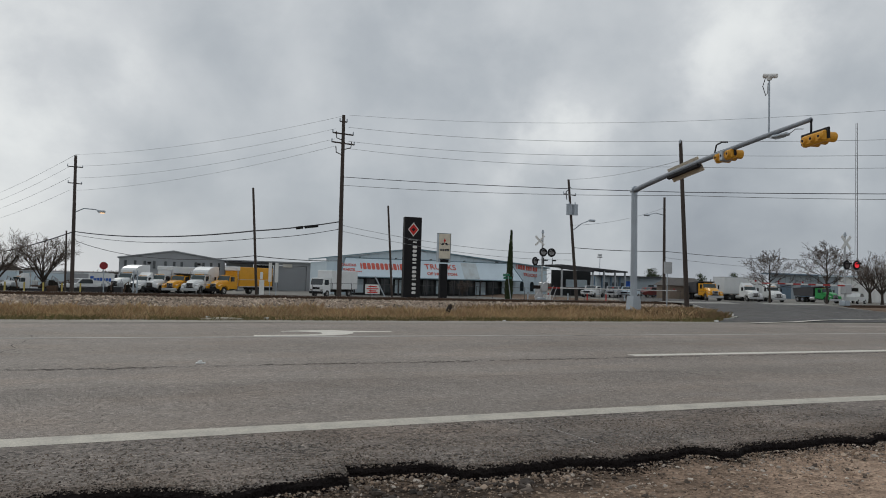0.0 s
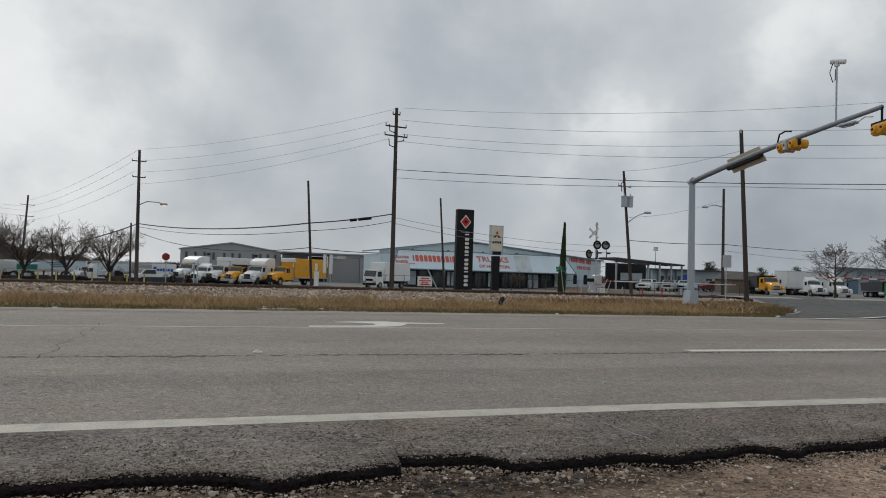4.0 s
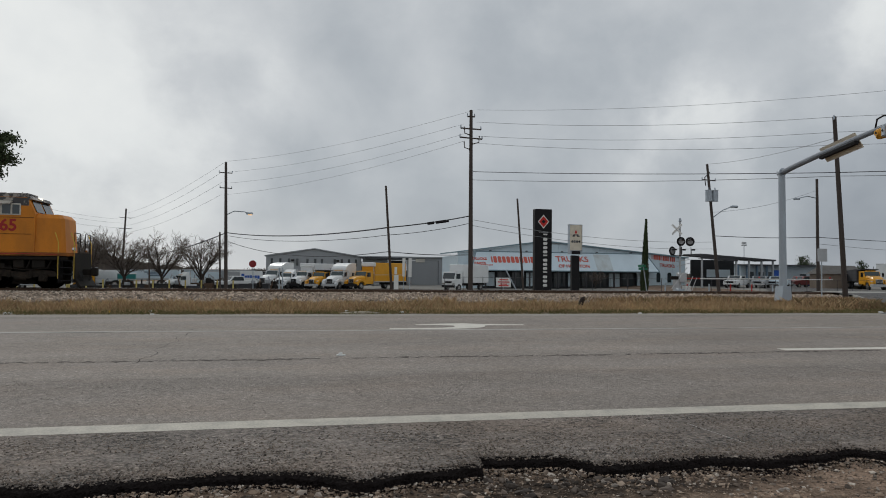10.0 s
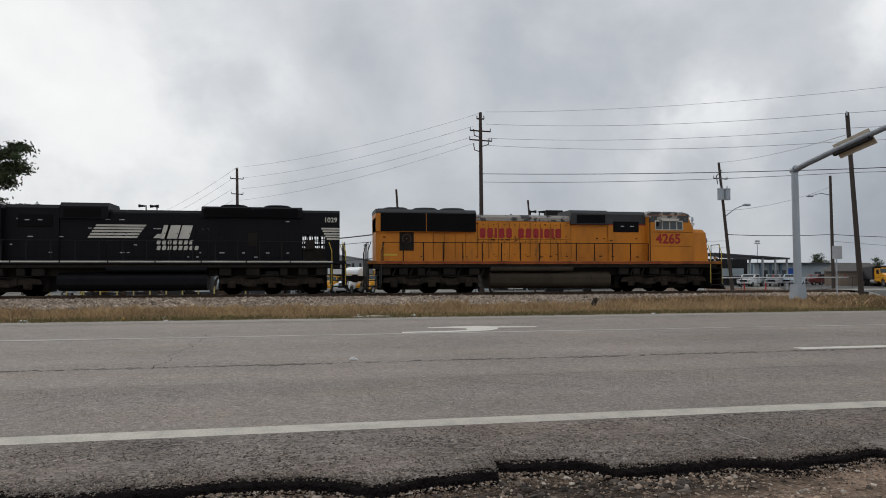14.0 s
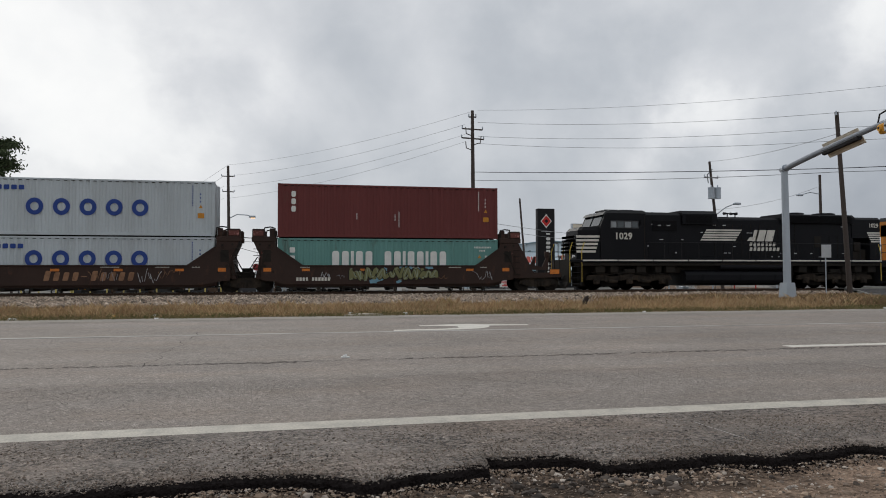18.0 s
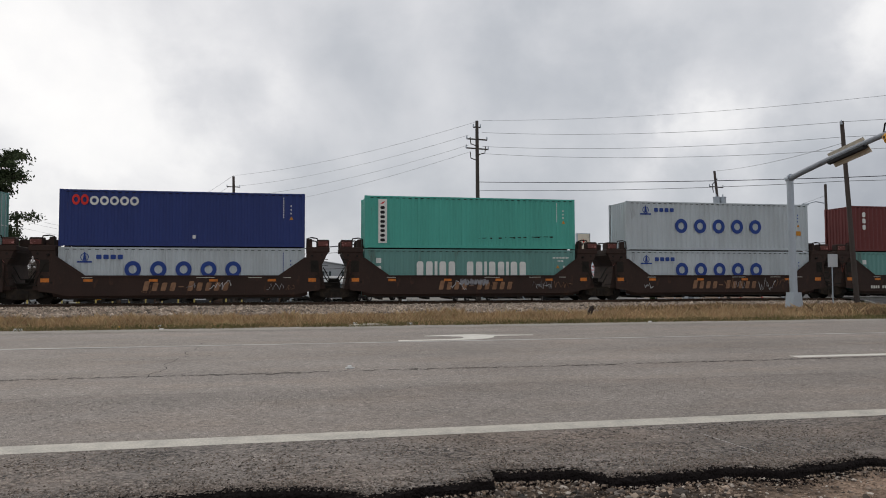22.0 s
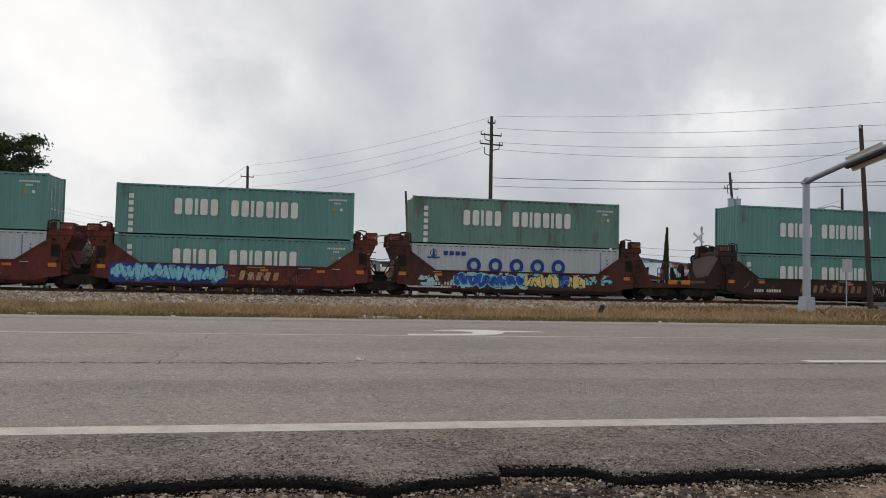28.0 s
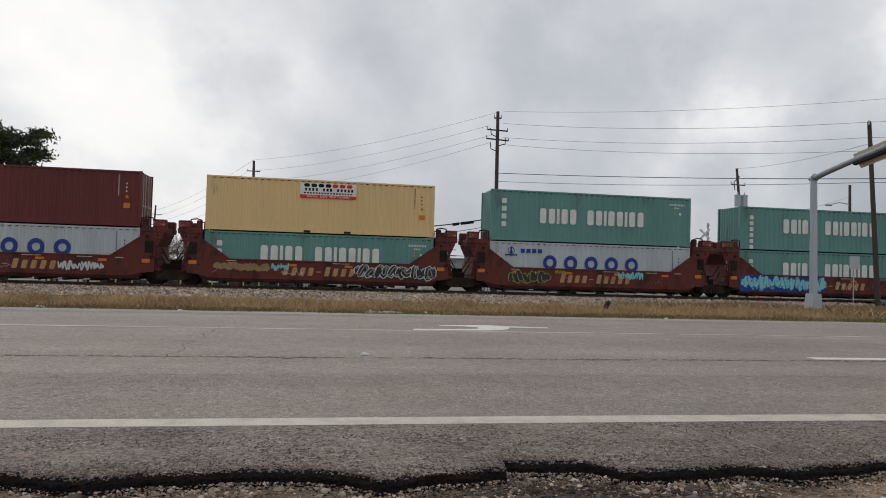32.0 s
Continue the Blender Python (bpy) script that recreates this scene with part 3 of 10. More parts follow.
    mix.inputs["A"].default_value, mix.inputs["B"].default_value = (*base, 1), (*chip, 1)
    L(speck, mix.inputs["Factor"])
    # brown dust rubbed into it in patches
    worn.inputs["B"].default_value = (base[0] * 1.22, base[1] * 1.06, base[2] * .92, 1)
    L(mapped(noisy(0.9, 7, (0.6, 1.4, 1.0)), 0.45, 0.70, 0.0, 0.35 if bands else 0.65), worn.inputs["Factor"])
    L(mix.outputs["Result"], worn.inputs["A"])
    L(worn.outputs["Result"], hsv.inputs["Color"])
    L(val, hsv.inputs["Value"])
    L(hsv.outputs[0], b.inputs["Base Color"])
    b.inputs["Roughness"].default_value = 0.85
    b.inputs["Specular IOR Level"].default_value = 0.25
    bp = N("ShaderNodeBump")
    bp.inputs["Strength"].default_value, bp.inputs["Distance"].default_value = (0.35 if bands else 0.8), 0.008
    L(vor.outputs["Distance"], bp.inputs["Height"])
    L(bp.outputs[0], b.inputs["Normal"])
    return m


MAT["soil"] = soil_material()
MAT["asphalt"] = asphalt("road_asphalt", (0.230, 0.201, 0.178), (0.41, 0.365, 0.325), True)
MAT["shoulder"] = asphalt("shoulder_asphalt", (0.188, 0.162, 0.143), (0.35, 0.302, 0.26), False)
# black binder, with the shade on the broken face put into its colour
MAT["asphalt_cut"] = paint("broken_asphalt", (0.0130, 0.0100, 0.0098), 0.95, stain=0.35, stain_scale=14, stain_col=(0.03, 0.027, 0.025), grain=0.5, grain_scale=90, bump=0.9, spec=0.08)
MAT["tar"] = paint("tar_joint", (0.06, 0.05, 0.043), .9, stain=.8, stain_scale=2.5, stain_col=(.12, .105, .09), grain=.4)
MAT["side_street"] = asphalt("street_asphalt", (0.115, 0.113, 0.112), (0.19, 0.185, 0.18), False)
MAT["yard"] = paint("yard_concrete", (0.22, 0.21, 0.19), 0.9, stain=0.5, stain_scale=0.15, grain=0.2, grain_scale=4)


def build_ground():
    xs = sorted(set([-2500, -900, -400, -200] + list(range(-120, 201, 8)) + [300, 500, 1000, 2500]))
    ys = sorted(set([-300, -60, -10, 0, 3.2, 16.2, 16.8] + [17 + i for i in range(0, 44)] + list(range(62, 100, 3)) + [130, 200, 400, 1000, 2600]))
    v = [(x, y, land(x, y) - (0.02 if -200 < x < 200 and 3.3 < y < 16.3 else 0)) for y in ys for x in xs]
    n = len(xs)
    f = [(j * n + i, j * n + i + 1, (j + 1) * n + i + 1, (j + 1) * n + i) for j in range(len(ys) - 1) for i in range(n - 1)]
    s = Solid().add(v, f)
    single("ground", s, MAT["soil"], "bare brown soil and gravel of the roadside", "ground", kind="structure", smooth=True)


def build_yard():
    """Grey paving of the truck yards beyond the tracks."""
    xs = [-140 + 10 * i for i in range(32)]
    ys = [46.5 + 3 * i for i in range(34)]
    v = [(x, y, land(x, y) + 0.012 + 0.01 * (y > 60)) for y in ys for x in xs]
    n = len(xs)
    s = Solid().add(v, [(j * n + i, j * n + i + 1, (j + 1) * n + i + 1, (j + 1) * n + i) for j in range(len(ys) - 1) for i in range(n - 1)])
    single("yard_paving", s, MAT["yard"], "stained grey paving of the truck yard", "pavement", kind="structure")


def build_road():
    road = thing("road", None, "grey asphalt highway with worn lane lines and a broken edge", "road", kind="structure")
    # the near shoulder, with its ragged lip, and the lanes beyond the white line
    s, lip = Solid(), Solid()
    xs = [-400, -120, -40, -14] + [-4.2 + 0.011 * i for i in range(945)] + [14, 40, 120, 400]
    n = len(xs)
    line = [(x, edge_y(max(-4.2, min(6.2, x)))) for x in xs]
    s.add([(x, y + 0.11, -0.004) for x, y in line] + [(x, 4.78, -0.0025) for x in xs], [(i, i + 1, n + i + 1, n + i) for i in range(n - 1)])
    part("shoulder", s, MAT["shoulder"], road, "dark coarse asphalt shoulder")
    prof = ((0.11, -0.004), (0.075, -0.005), (0.05, -0.006), (0.032, -0.009), (0.018, -0.013), (0.007, -0.019), (-0.003, -0.027), (-0.008, -0.036), (-0.007, -0.046), (-0.013, -0.056), (-0.022, -0.066), (-0.045, -0.088))
    v, f, slots = [], [], []
    for k, (dy, dz) in enumerate(prof):
        rough = (0, .25, .5, .8, 1, 1, 1, 1, 1, 1, .7, 0)[k]
        for x, y in line:
            q = Vector((x, dy * 3, dz * 3))
            a = noise.noise(q * 14) * .010 + noise.noise(q * 45) * .009 + noise.noise(q * 95) * .006
            b = noise.noise(q * 16 + Vector((0, 7, 0))) * .007 + noise.noise(q * 60 + Vector((0, 7, 0))) * .007
            tear = .035 * noise.noise(Vector((x * 2.3, 1, 0))) + .026 * noise.noise(Vector((x * 17, 2, 0))) + .020 * noise.noise(Vector((x * 47, 5, 0))) + .012 * noise.noise(Vector((x * 120, 5, 0)))
            v.append((x, y + dy + a * rough + max(-.025, tear) * (0, 0, .4, .9, .5, .2, 0, 0, 0, 0, 0, 0)[k], dz + b * rough - .003 * rough))
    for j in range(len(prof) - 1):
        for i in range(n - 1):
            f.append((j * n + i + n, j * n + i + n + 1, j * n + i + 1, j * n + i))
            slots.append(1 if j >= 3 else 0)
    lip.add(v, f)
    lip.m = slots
    part("broken_edge", lip, (MAT["shoulder"], MAT["asphalt_cut"]), road, "crumbling lip of the asphalt edge, black binder with painted shade")
    lanes = Solid().add([(-900, 4.75, 0), (900, 4.75, 0), (900, ROAD_FAR, -0.02), (-900, ROAD_FAR, -0.02)], [(0, 1, 2, 3)])
    part("carriageway", lanes, MAT["asphalt"], road, "grey worn asphalt lanes")
    def on(y, lift=0.004):
        return -0.02 * max(0.0, y - 4.6) / (ROAD_FAR - 4.6) + lift
    def stripe(name, y, w, x0, x1, mat, label, lift=0.004):
        a, b = y - w / 2, y + w / 2
        part(name, Solid().box(x0, a, -.04, x1, b, on((a + b) / 2, lift)), mat, road, label)
    # the edge line drifts towards the verge as it nears the junction
    def bend(x):
        return 4.775 - .0055 * max(0.0, min(x, 9) - 2.3) ** 2
    xs = [-300, -40, -10] + [-6 + .25 * i for i in range(69)] + [40, 300]
    strip = Solid()
    for xa, xb in zip(xs, xs[1:]):
        ya, yb = bend(xa), bend(xb)
        strip.add([(xa, ya - .1, -.0016), (xb, yb - .1, -.0016), (xb, yb, .0032), (xa, ya, .0032), (xb, yb + .1, .0032), (xa, ya + .1, .0032)], [(0, 1, 2, 3), (3, 2, 4, 5)])
    part("edge_line", strip, MAT["line"], road, "solid white edge line")
    stripe("lane_line", 8.47, 0.20, 6.53, 60, MAT["line_bright"], "white lane line before the junction")
    stripe("lane_line", 12.02, 0.15, -300, 90, MAT["line_worn"], "worn pale lane line")
    stripe("lane_line", 14.4, 0.14, 18.5, 60, MAT["line"], "white lane line")
    stripe("lane_line", 12.0, 0.16, -5.4, -2.9, MAT["line_worn"], "short white dash", 0.008)
    # open joints along the lanes: rows of black pocks
    rng = random.Random(31)
    for y0, gap, size, spread, label in ((8.20, .017, .0135, .032, "dark pocked joint between two lanes"), (6.45, .085, .0075, .20, "scattered dark pocks along a wheel path"), (10.2, .06, .010, .16, "scattered dark pocks along a wheel path")):
        seam, x = Solid(), -14.0
        while x < 30:
            dense = 1 + .9 * noise.noise(Vector((x * 1.3, y0, 0)))
            x += gap * rng.uniform(.2, 2.6) / max(.25, dense)
            y = y0 + rng.gauss(0, spread) + .03 * noise.noise(Vector((x * .5, 0, 0)))
            r = size * rng.uniform(.4, 1.7)
            k = 6
            seam.add([(x + r * 1.6 * np.cos(6.283 * i / k) * rng.uniform(.6, 1.3), y + r * np.sin(6.283 * i / k) * rng.uniform(.6, 1.3), on(y)) for i in range(k)], [tuple(range(k))])
        part("open_joint", seam, MAT["tar"], road, label, kind="stuff")
    crack = Solid()
    pts = [(-1.65 + .16 * noise.noise(Vector((i * .21, 2, 0))) + .05 * noise.noise(Vector((i * .9, 5, 0))), 8.05 + i * .11) for i in range(42)]
    for (x0, y0), (x1, y1) in zip(pts, pts[1:]):
        if noise.noise(Vector((y0 * 4, 0, 6))) < .25:
            crack.add([(x0 - .003, y0, on(y0)), (x0 + .004, y0, on(y0)), (x1 + .004, y1, on(y1)), (x1 - .003, y1, on(y1))], [(0, 1, 2, 3)])
    part("crack", crack, MAT["asphalt_cut"], road, "thin crack across a lane")
    part("scrape", Solid().add([(2.630, 4.36, -.0014), (2.637, 4.36, -.0014), (2.688, 3.79, -.0022), (2.681, 3.79, -.0022)], [(0, 1, 2, 3)]), MAT["line_worn"], road, "thin pale scrape across the shoulder")
    # the turn arrow: a straight shaft that hooks round to a broad head
    arrow = Solid()
    ring = [(1.62, 12.16), (2.65, 12.22), (3.0, 12.26), (3.3, 12.44), (3.48, 12.68), (3.55, 12.98), (4.35, 13.0), (4.35, 13.1), (3.55, 13.27), (3.25, 13.47), (2.9, 13.43), (2.25, 13.26),
            (2.25, 13.16), (2.7, 13.10), (2.93, 12.9), (2.88, 12.6), (2.6, 12.44), (1.64, 12.36)]
    arrow.slab(ring, -.04, on(12.8, .006))
    far = Solid().add([(-300, 15.75, -0.014), (300, 15.75, -0.014), (300, 16.75, -0.024), (-300, 16.75, -0.024)], [(0, 1, 2, 3)])
    part("gutter", far, paint("dusty_gutter", (0.31, 0.285, 0.245), .95, stain=.6, stain_scale=.7, stain_col=(.22, .20, .175), grain=.25, grain_scale=14), road, "dusty pale gutter along the far edge")
    part("turn_arrow", arrow, MAT["line_bright"], road, "white painted turn arrow")


def kerb_bow(y):
    """How far the kerb bows to the right between the highway and the tracks."""
    return 2.05 * float(smooth(19, 27.5, y)) * (1 - float(smooth(31, 50, y)))


def street_edge(y):
    """Left kerb of the side street that crosses the tracks."""
    x = 20.9 + (y - 21.3) * 0.655 + kerb_bow(y)
    if y < 20.5:
        x -= ((20.5 - y) / 2.0) ** 2 * .47
    return x


def build_street():
    st = thing("side_street", None, "grey asphalt side street that crosses the railway", "road", kind="structure")
    ys = [16.36, 17, 18, 19, 20, 21, 22, 24, 27, 30, 33, 35, 36.5, 37.6, 41.7, 43, 46, 50, 60, 75, 95, 140]
    def wide(y):
        return 15 + 16 * (1 - float(smooth(16, 36, y))) - kerb_bow(y)
    def lev(y):
        a = land(street_edge(y) + 6, y) + 0.05
        if 30 < y < 50:
            up = float(smooth(30, 37.4, y)) * (1 - float(smooth(42, 50, y)))
            a = a * (1 - up) + (RAIL_Z - 0.012) * up
        return max(a, -0.02) if y < 19 else a
    s = Solid()
    v = []
    for y in ys:
        e = street_edge(y)
        v += [(e, y, lev(y)), (e + wide(y) * 0.5, y, lev(y) + 0.03), (e + wide(y), y, lev(y))]
    f = []
    for j in range(len(ys) - 1):
        for i in range(2):
            f.append((j * 3 + i, j * 3 + i + 1, j * 3 + i + 4, j * 3 + i + 3))
    s.add(v, f)
    part("street_surface", s, MAT["side_street"], st)
    kerb = Solid()
    for side in (0, 1):
        yy = [17.0 + 0.4 * i for i in range(46)]
        for a, b in zip(yy, yy[1:]):
            xa, xb = street_edge(a) + side * wide(a), street_edge(b) + side * wide(b)
            za, zb = lev(a), lev(b)
            kerb.add([(xa - .055, a, za - .2), (xa + .055, a, za - .2), (xb + .055, b, zb - .2), (xb - .055, b, zb - .2),
                      (xa - .055, a, za + .04), (xa + .055, a, za + .04), (xb + .055, b, zb + .04), (xb - .055, b, zb + .04)],
                     [(4, 5, 6, 7), (0, 4, 7, 3), (1, 2, 6, 5), (0, 1, 5, 4), (3, 7, 6, 2)])
    part("kerb", kerb, MAT["concrete"], st, "pale concrete kerb")
    def top(x, y):
        return .006 if y < 16.36 else lev(y) + .03 * min(1, max(0, (x - street_edge(y)) / (wide(y) * .5))) + .012
    s = Solid()
    pts = [(16.5 + .8 * k, 15.78 + .215 * k - .0035 * k * k) for k in range(22)]
    for (xa, ya), (xb, yb) in zip(pts, pts[1:]):
        s.add([(xa, ya - .08, top(xa, ya)), (xb, yb - .08, top(xb, yb)), (xb, yb + .08, top(xb, yb + .08)), (xa, ya + .08, top(xa, ya + .08))], [(0, 1, 2, 3)])
    part("stop_line", s, MAT["line_bright"], st, "white line across the street mouth")
    s = Solid()
    for y0, y1 in ((TRACK_Y - 1.6, TRACK_Y - 0.86), (TRACK_Y - 0.62, TRACK_Y + 0.62), (TRACK_Y + 0.86, TRACK_Y + 1.6)):
        e = street_edge(TRACK_Y)
        for i in range(6):
            s.box(e + i * 2.5, y0, RAIL_Z - 0.2, e + i * 2.5 + 2.47, y1, RAIL_Z + 0.012, 0.01)
    part("crossing_panel", s, MAT["concrete"], st, "concrete panels between the rails")


def build_track():
    track = thing("railway_track", None, "single railway track on a bank of pale ballast", "railway track", kind="structure")
    bank = Solid()
    prof = [(-6.2, -0.38), (-3.2, -0.30), (-2.1, RAIL_Z - 0.20), (2.1, RAIL_Z - 0.20), (3.2, -0.32), (5, -0.5)]
    xs = [-400, -100] + list(range(-60, 120, 2)) + [200, 400]
    v = [(x, TRACK_Y + a, z + (0.03 * noise.noise(Vector((x * .3, a, 0))) if abs(a) > 2.2 else 0)) for x in xs for a, z in prof]
    k = len(prof)
    bank.add(v, [(i * k + j, i * k + j + 1, (i + 1) * k + j + 1, (i + 1) * k + j) for i in range(len(xs) - 1) for j in range(k - 1)])
    # bed coloured dark to stand for the shade in gaps between stones
    part("ballast_bank", bank, paint("ballast_bed", (0.13, 0.115, 0.10), 0.95, stain=0.5, stain_scale=1.0, grain=0.5, grain_scale=14, bump=1.0), track)
    for side in (-1, 1):
        y = TRACK_Y + side * 0.7525
        s = Solid()
        s.box(-400, y - 0.07, RAIL_Z - 0.17, 400, y + 0.07, RAIL_Z - 0.155)
        s.box(-400, y - 0.012, RAIL_Z - 0.155, 400, y + 0.012, RAIL_Z - 0.04)
        s.box(-400, y - 0.036, RAIL_Z - 0.04, 400, y + 0.036, RAIL_Z - 0.002, 0.006)
        rl = part("rail", s, MAT["rail"], track)
        part("rail_head", Solid().box(-400, y - 0.026, RAIL_Z - 0.002, 400, y + 0.026, RAIL_Z), MAT["rail_top"], rl, "bright worn rail head")


build_ground()
build_yard()
build_road()
build_street()
build_track()

# ---- the train ----
# place of the head of the first container stack along x, second by second
TRAIN = ((0, -148.7), (5, -104.0), (8, -77.2), (10, -59.16), (10.5, -54.69), (11.5, -45.80), (13, -32.64), (14.5, -19.58), (17, 2.27),
         (19, 19.83), (21, 37.44), (23, 54.98), (26, 81.35), (30, 116.15), (32, 133.68))
MOVING, ROLLING = [], []               # (thing, offset along the train, turn, height), (wheelset, radius, x, z)
RIDE = RAIL_Z

MAT["sill_yellow"] = paint("grimy_sill_yellow", (0.34, 0.12, 0.02), 0.6, stain=0.9, stain_scale=1.4, stain_col=(0.05, 0.028, 0.015), grain=0.2)
MAT["armour_yellow"] = paint("locomotive_yellow", (0.635, 0.225, 0.021), 0.5, stain=0.6, stain_scale=0.8, stain_col=(0.24, 0.095, 0.025), streak=0.75, grain=0.10)
MAT["loco_grey"] = paint("locomotive_grey", (0.040, 0.042, 0.045), 0.6, stain=0.4, stain_scale=0.9, stain_col=(0.085, 0.082, 0.078))
MAT["peeled"] = peeling("peeling_grey", (0.075, 0.075, 0.078), (0.34, 0.31, 0.28), 1.5, 0.03, 0.47)
MAT["loco_black"] = paint("locomotive_black", (0.0062, 0.0066, 0.0085), 0.5, stain=0.35, stain_scale=0.7, stain_col=(0.014, 0.014, 0.016), streak=0.7, spec=0.12)
MAT["truck_frame"] = paint("bogie_grime", (0.024, 0.020, 0.017), 0.9, spec=0.1, stain=0.65, stain_scale=2.5, stain_col=(0.07, 0.053, 0.038), grain=0.3)
MAT["tank"] = paint("fuel_tank_grime", (0.042, 0.034, 0.025), 0.8, spec=0.15, stain=0.6, stain_scale=0.8, stain_col=(0.085, 0.064, 0.042), streak=0.4)
MAT["loco_red"] = paint("lettering_red", (0.36, 0.028, 0.03), 0.5, stain=0.3)
MAT["grille"] = paint("radiator_grille", (0.009, 0.009, 0.010), 0.85, spec=0.08, stain=0.3, grain=0.4, grain_scale=60)
# sky showing through the cab panes is put into this pale glass colour
MAT["pale_glass"] = glass("sky_pale_cab_glass", (0.20, 0.22, 0.23), .2)
MAT["seam"] = paint("seam_brown", (0.20, 0.085, 0.02), 0.8)
MAT["cream"] = paint("old_white", (0.62, 0.60, 0.54), 0.6, stain=0.4)
MAT["handrail_yellow"] = paint("handrail_yellow", (0.62, 0.45, 0.07), 0.5)


def wheelset(parent, x, r=0.5):
    """A turning axle with two flanged wheels, and its slots so that the turning shows."""
    s = Solid()
    for side in (-1, 1):
        y = side * 0.72
        s.rod((0, y - 0.07, 0), (0, y + 0.07, 0), r, n=28)
        s.rod((0, y - side * 0.075, 0), (0, y - side * 0.05, 0), r + 0.025, n=28)
        s.rod((0, y + side * 0.07, 0), (0, y + side * 0.10, 0), r * 0.82, r * 0.78, n=28)
        s.rod((0, y + side * 0.10, 0), (0, y + side * 0.26, 0), 0.13, 0.11, n=12)
        for k in range(4):
            a = k * np.pi / 2
            s.rod((np.cos(a) * r * .5, y + side * 0.10, np.sin(a) * r * .5), (np.cos(a) * r * .5, y + side * 0.115, np.sin(a) * r * .5), 0.06, n=8)
    s.rod((0, -0.7, 0), (0, 0.7, 0), 0.085, n=12)
    w = part("wheelset", s, MAT["dirty_black"], parent, "steel wheelset", pose(x, 0, r))
    ROLLING.append((w, r, x, r))
    return w


def loco_truck(parent, cx):
    """Three-axle bogie: side frames with journal boxes, springs and brake gear."""
    for side in (-1, 1):
        s = Solid()
        y = side * 1.12
        s.prism([(cx - 2.75, 0.60), (cx - 2.65, 0.86), (cx - 1.7, 0.96), (cx - 1.2, 0.80), (cx - 0.5, 0.86), (cx, 0.98), (cx + 0.6, 0.86), (cx + 1.2, 0.80),
                 (cx + 1.7, 0.96), (cx + 2.65, 0.86), (cx + 2.75, 0.60), (cx + 1.6, 0.56), (cx + 1.2, 0.44), (cx + 0.6, 0.60), (cx - 0.6, 0.60), (cx - 1.2, 0.44), (cx - 1.6, 0.56)],
                y - 0.07, y + 0.07)
        part("side_frame", s, MAT["truck_frame"], parent)
        for k in (-2.1, 0, 2.1):
            j = Solid().box(cx + k - 0.21, y - 0.02, 0.34, cx + k + 0.21, y + side * 0.16, 0.74, 0.05)
            j.rod((cx + k, y + side * 0.14, 0.5), (cx + k, y + side * 0.22, 0.5), 0.15, 0.12, n=14)
            part("journal_box", j, MAT["truck_frame"], parent)
            wheelset(parent, cx + k, 0.51)
        for k in (-1.05, 1.05):
            b = Solid()
            b.rod((cx + k - 0.25, y + side * 0.1, 0.52), (cx + k + 0.28, y + side * 0.1, 0.52), 0.10, n=12)
            b.rod((cx + k + 0.28, y + side * 0.1, 0.52), (cx + k + 0.5, y + side * 0.1, 0.52), 0.04, n=8)
            for q in (-0.5, 0.5):
                b.rod((cx + k + q, y + side * .05, 0.55), (cx + k + q, y + side * .05, 0.9), 0.085, n=10)
            part("brake_cylinder", b, MAT["truck_frame"], parent)
        c = Solid().path([(cx - 2.3, y + side * .12, 1.0), (cx - 1.2, y + side * .16, 0.92), (cx, y + side * .14, 1.05), (cx + 1.3, y + side * .16, 0.93), (cx + 2.4, y + side * .12, 1.02)], 0.025)
        c.box(cx - 0.35, y - 0.05, 0.95, cx + 0.35, y + side * 0.12, 1.25, 0.04)
        part("hose", c, MAT["dirty_black"], parent)
    part("bolster", Solid().box(cx - 0.6, -1.0, 0.55, cx + 0.6, 1.0, 1.15, 0.05), MAT["dirty_black"], parent)


def railing(parent, x0, x1, z0, z1, y, n, mat, name="handrail"):
    s = Solid()
    for i in range(n + 1):
        x = x0 + (x1 - x0) * i / n
        s.rod((x, y, z0), (x, y, z1), 0.03, n=6)
    s.rod((x0, y, z1), (x1, y, z1), 0.02, n=6)
    part(name, s, mat, parent)


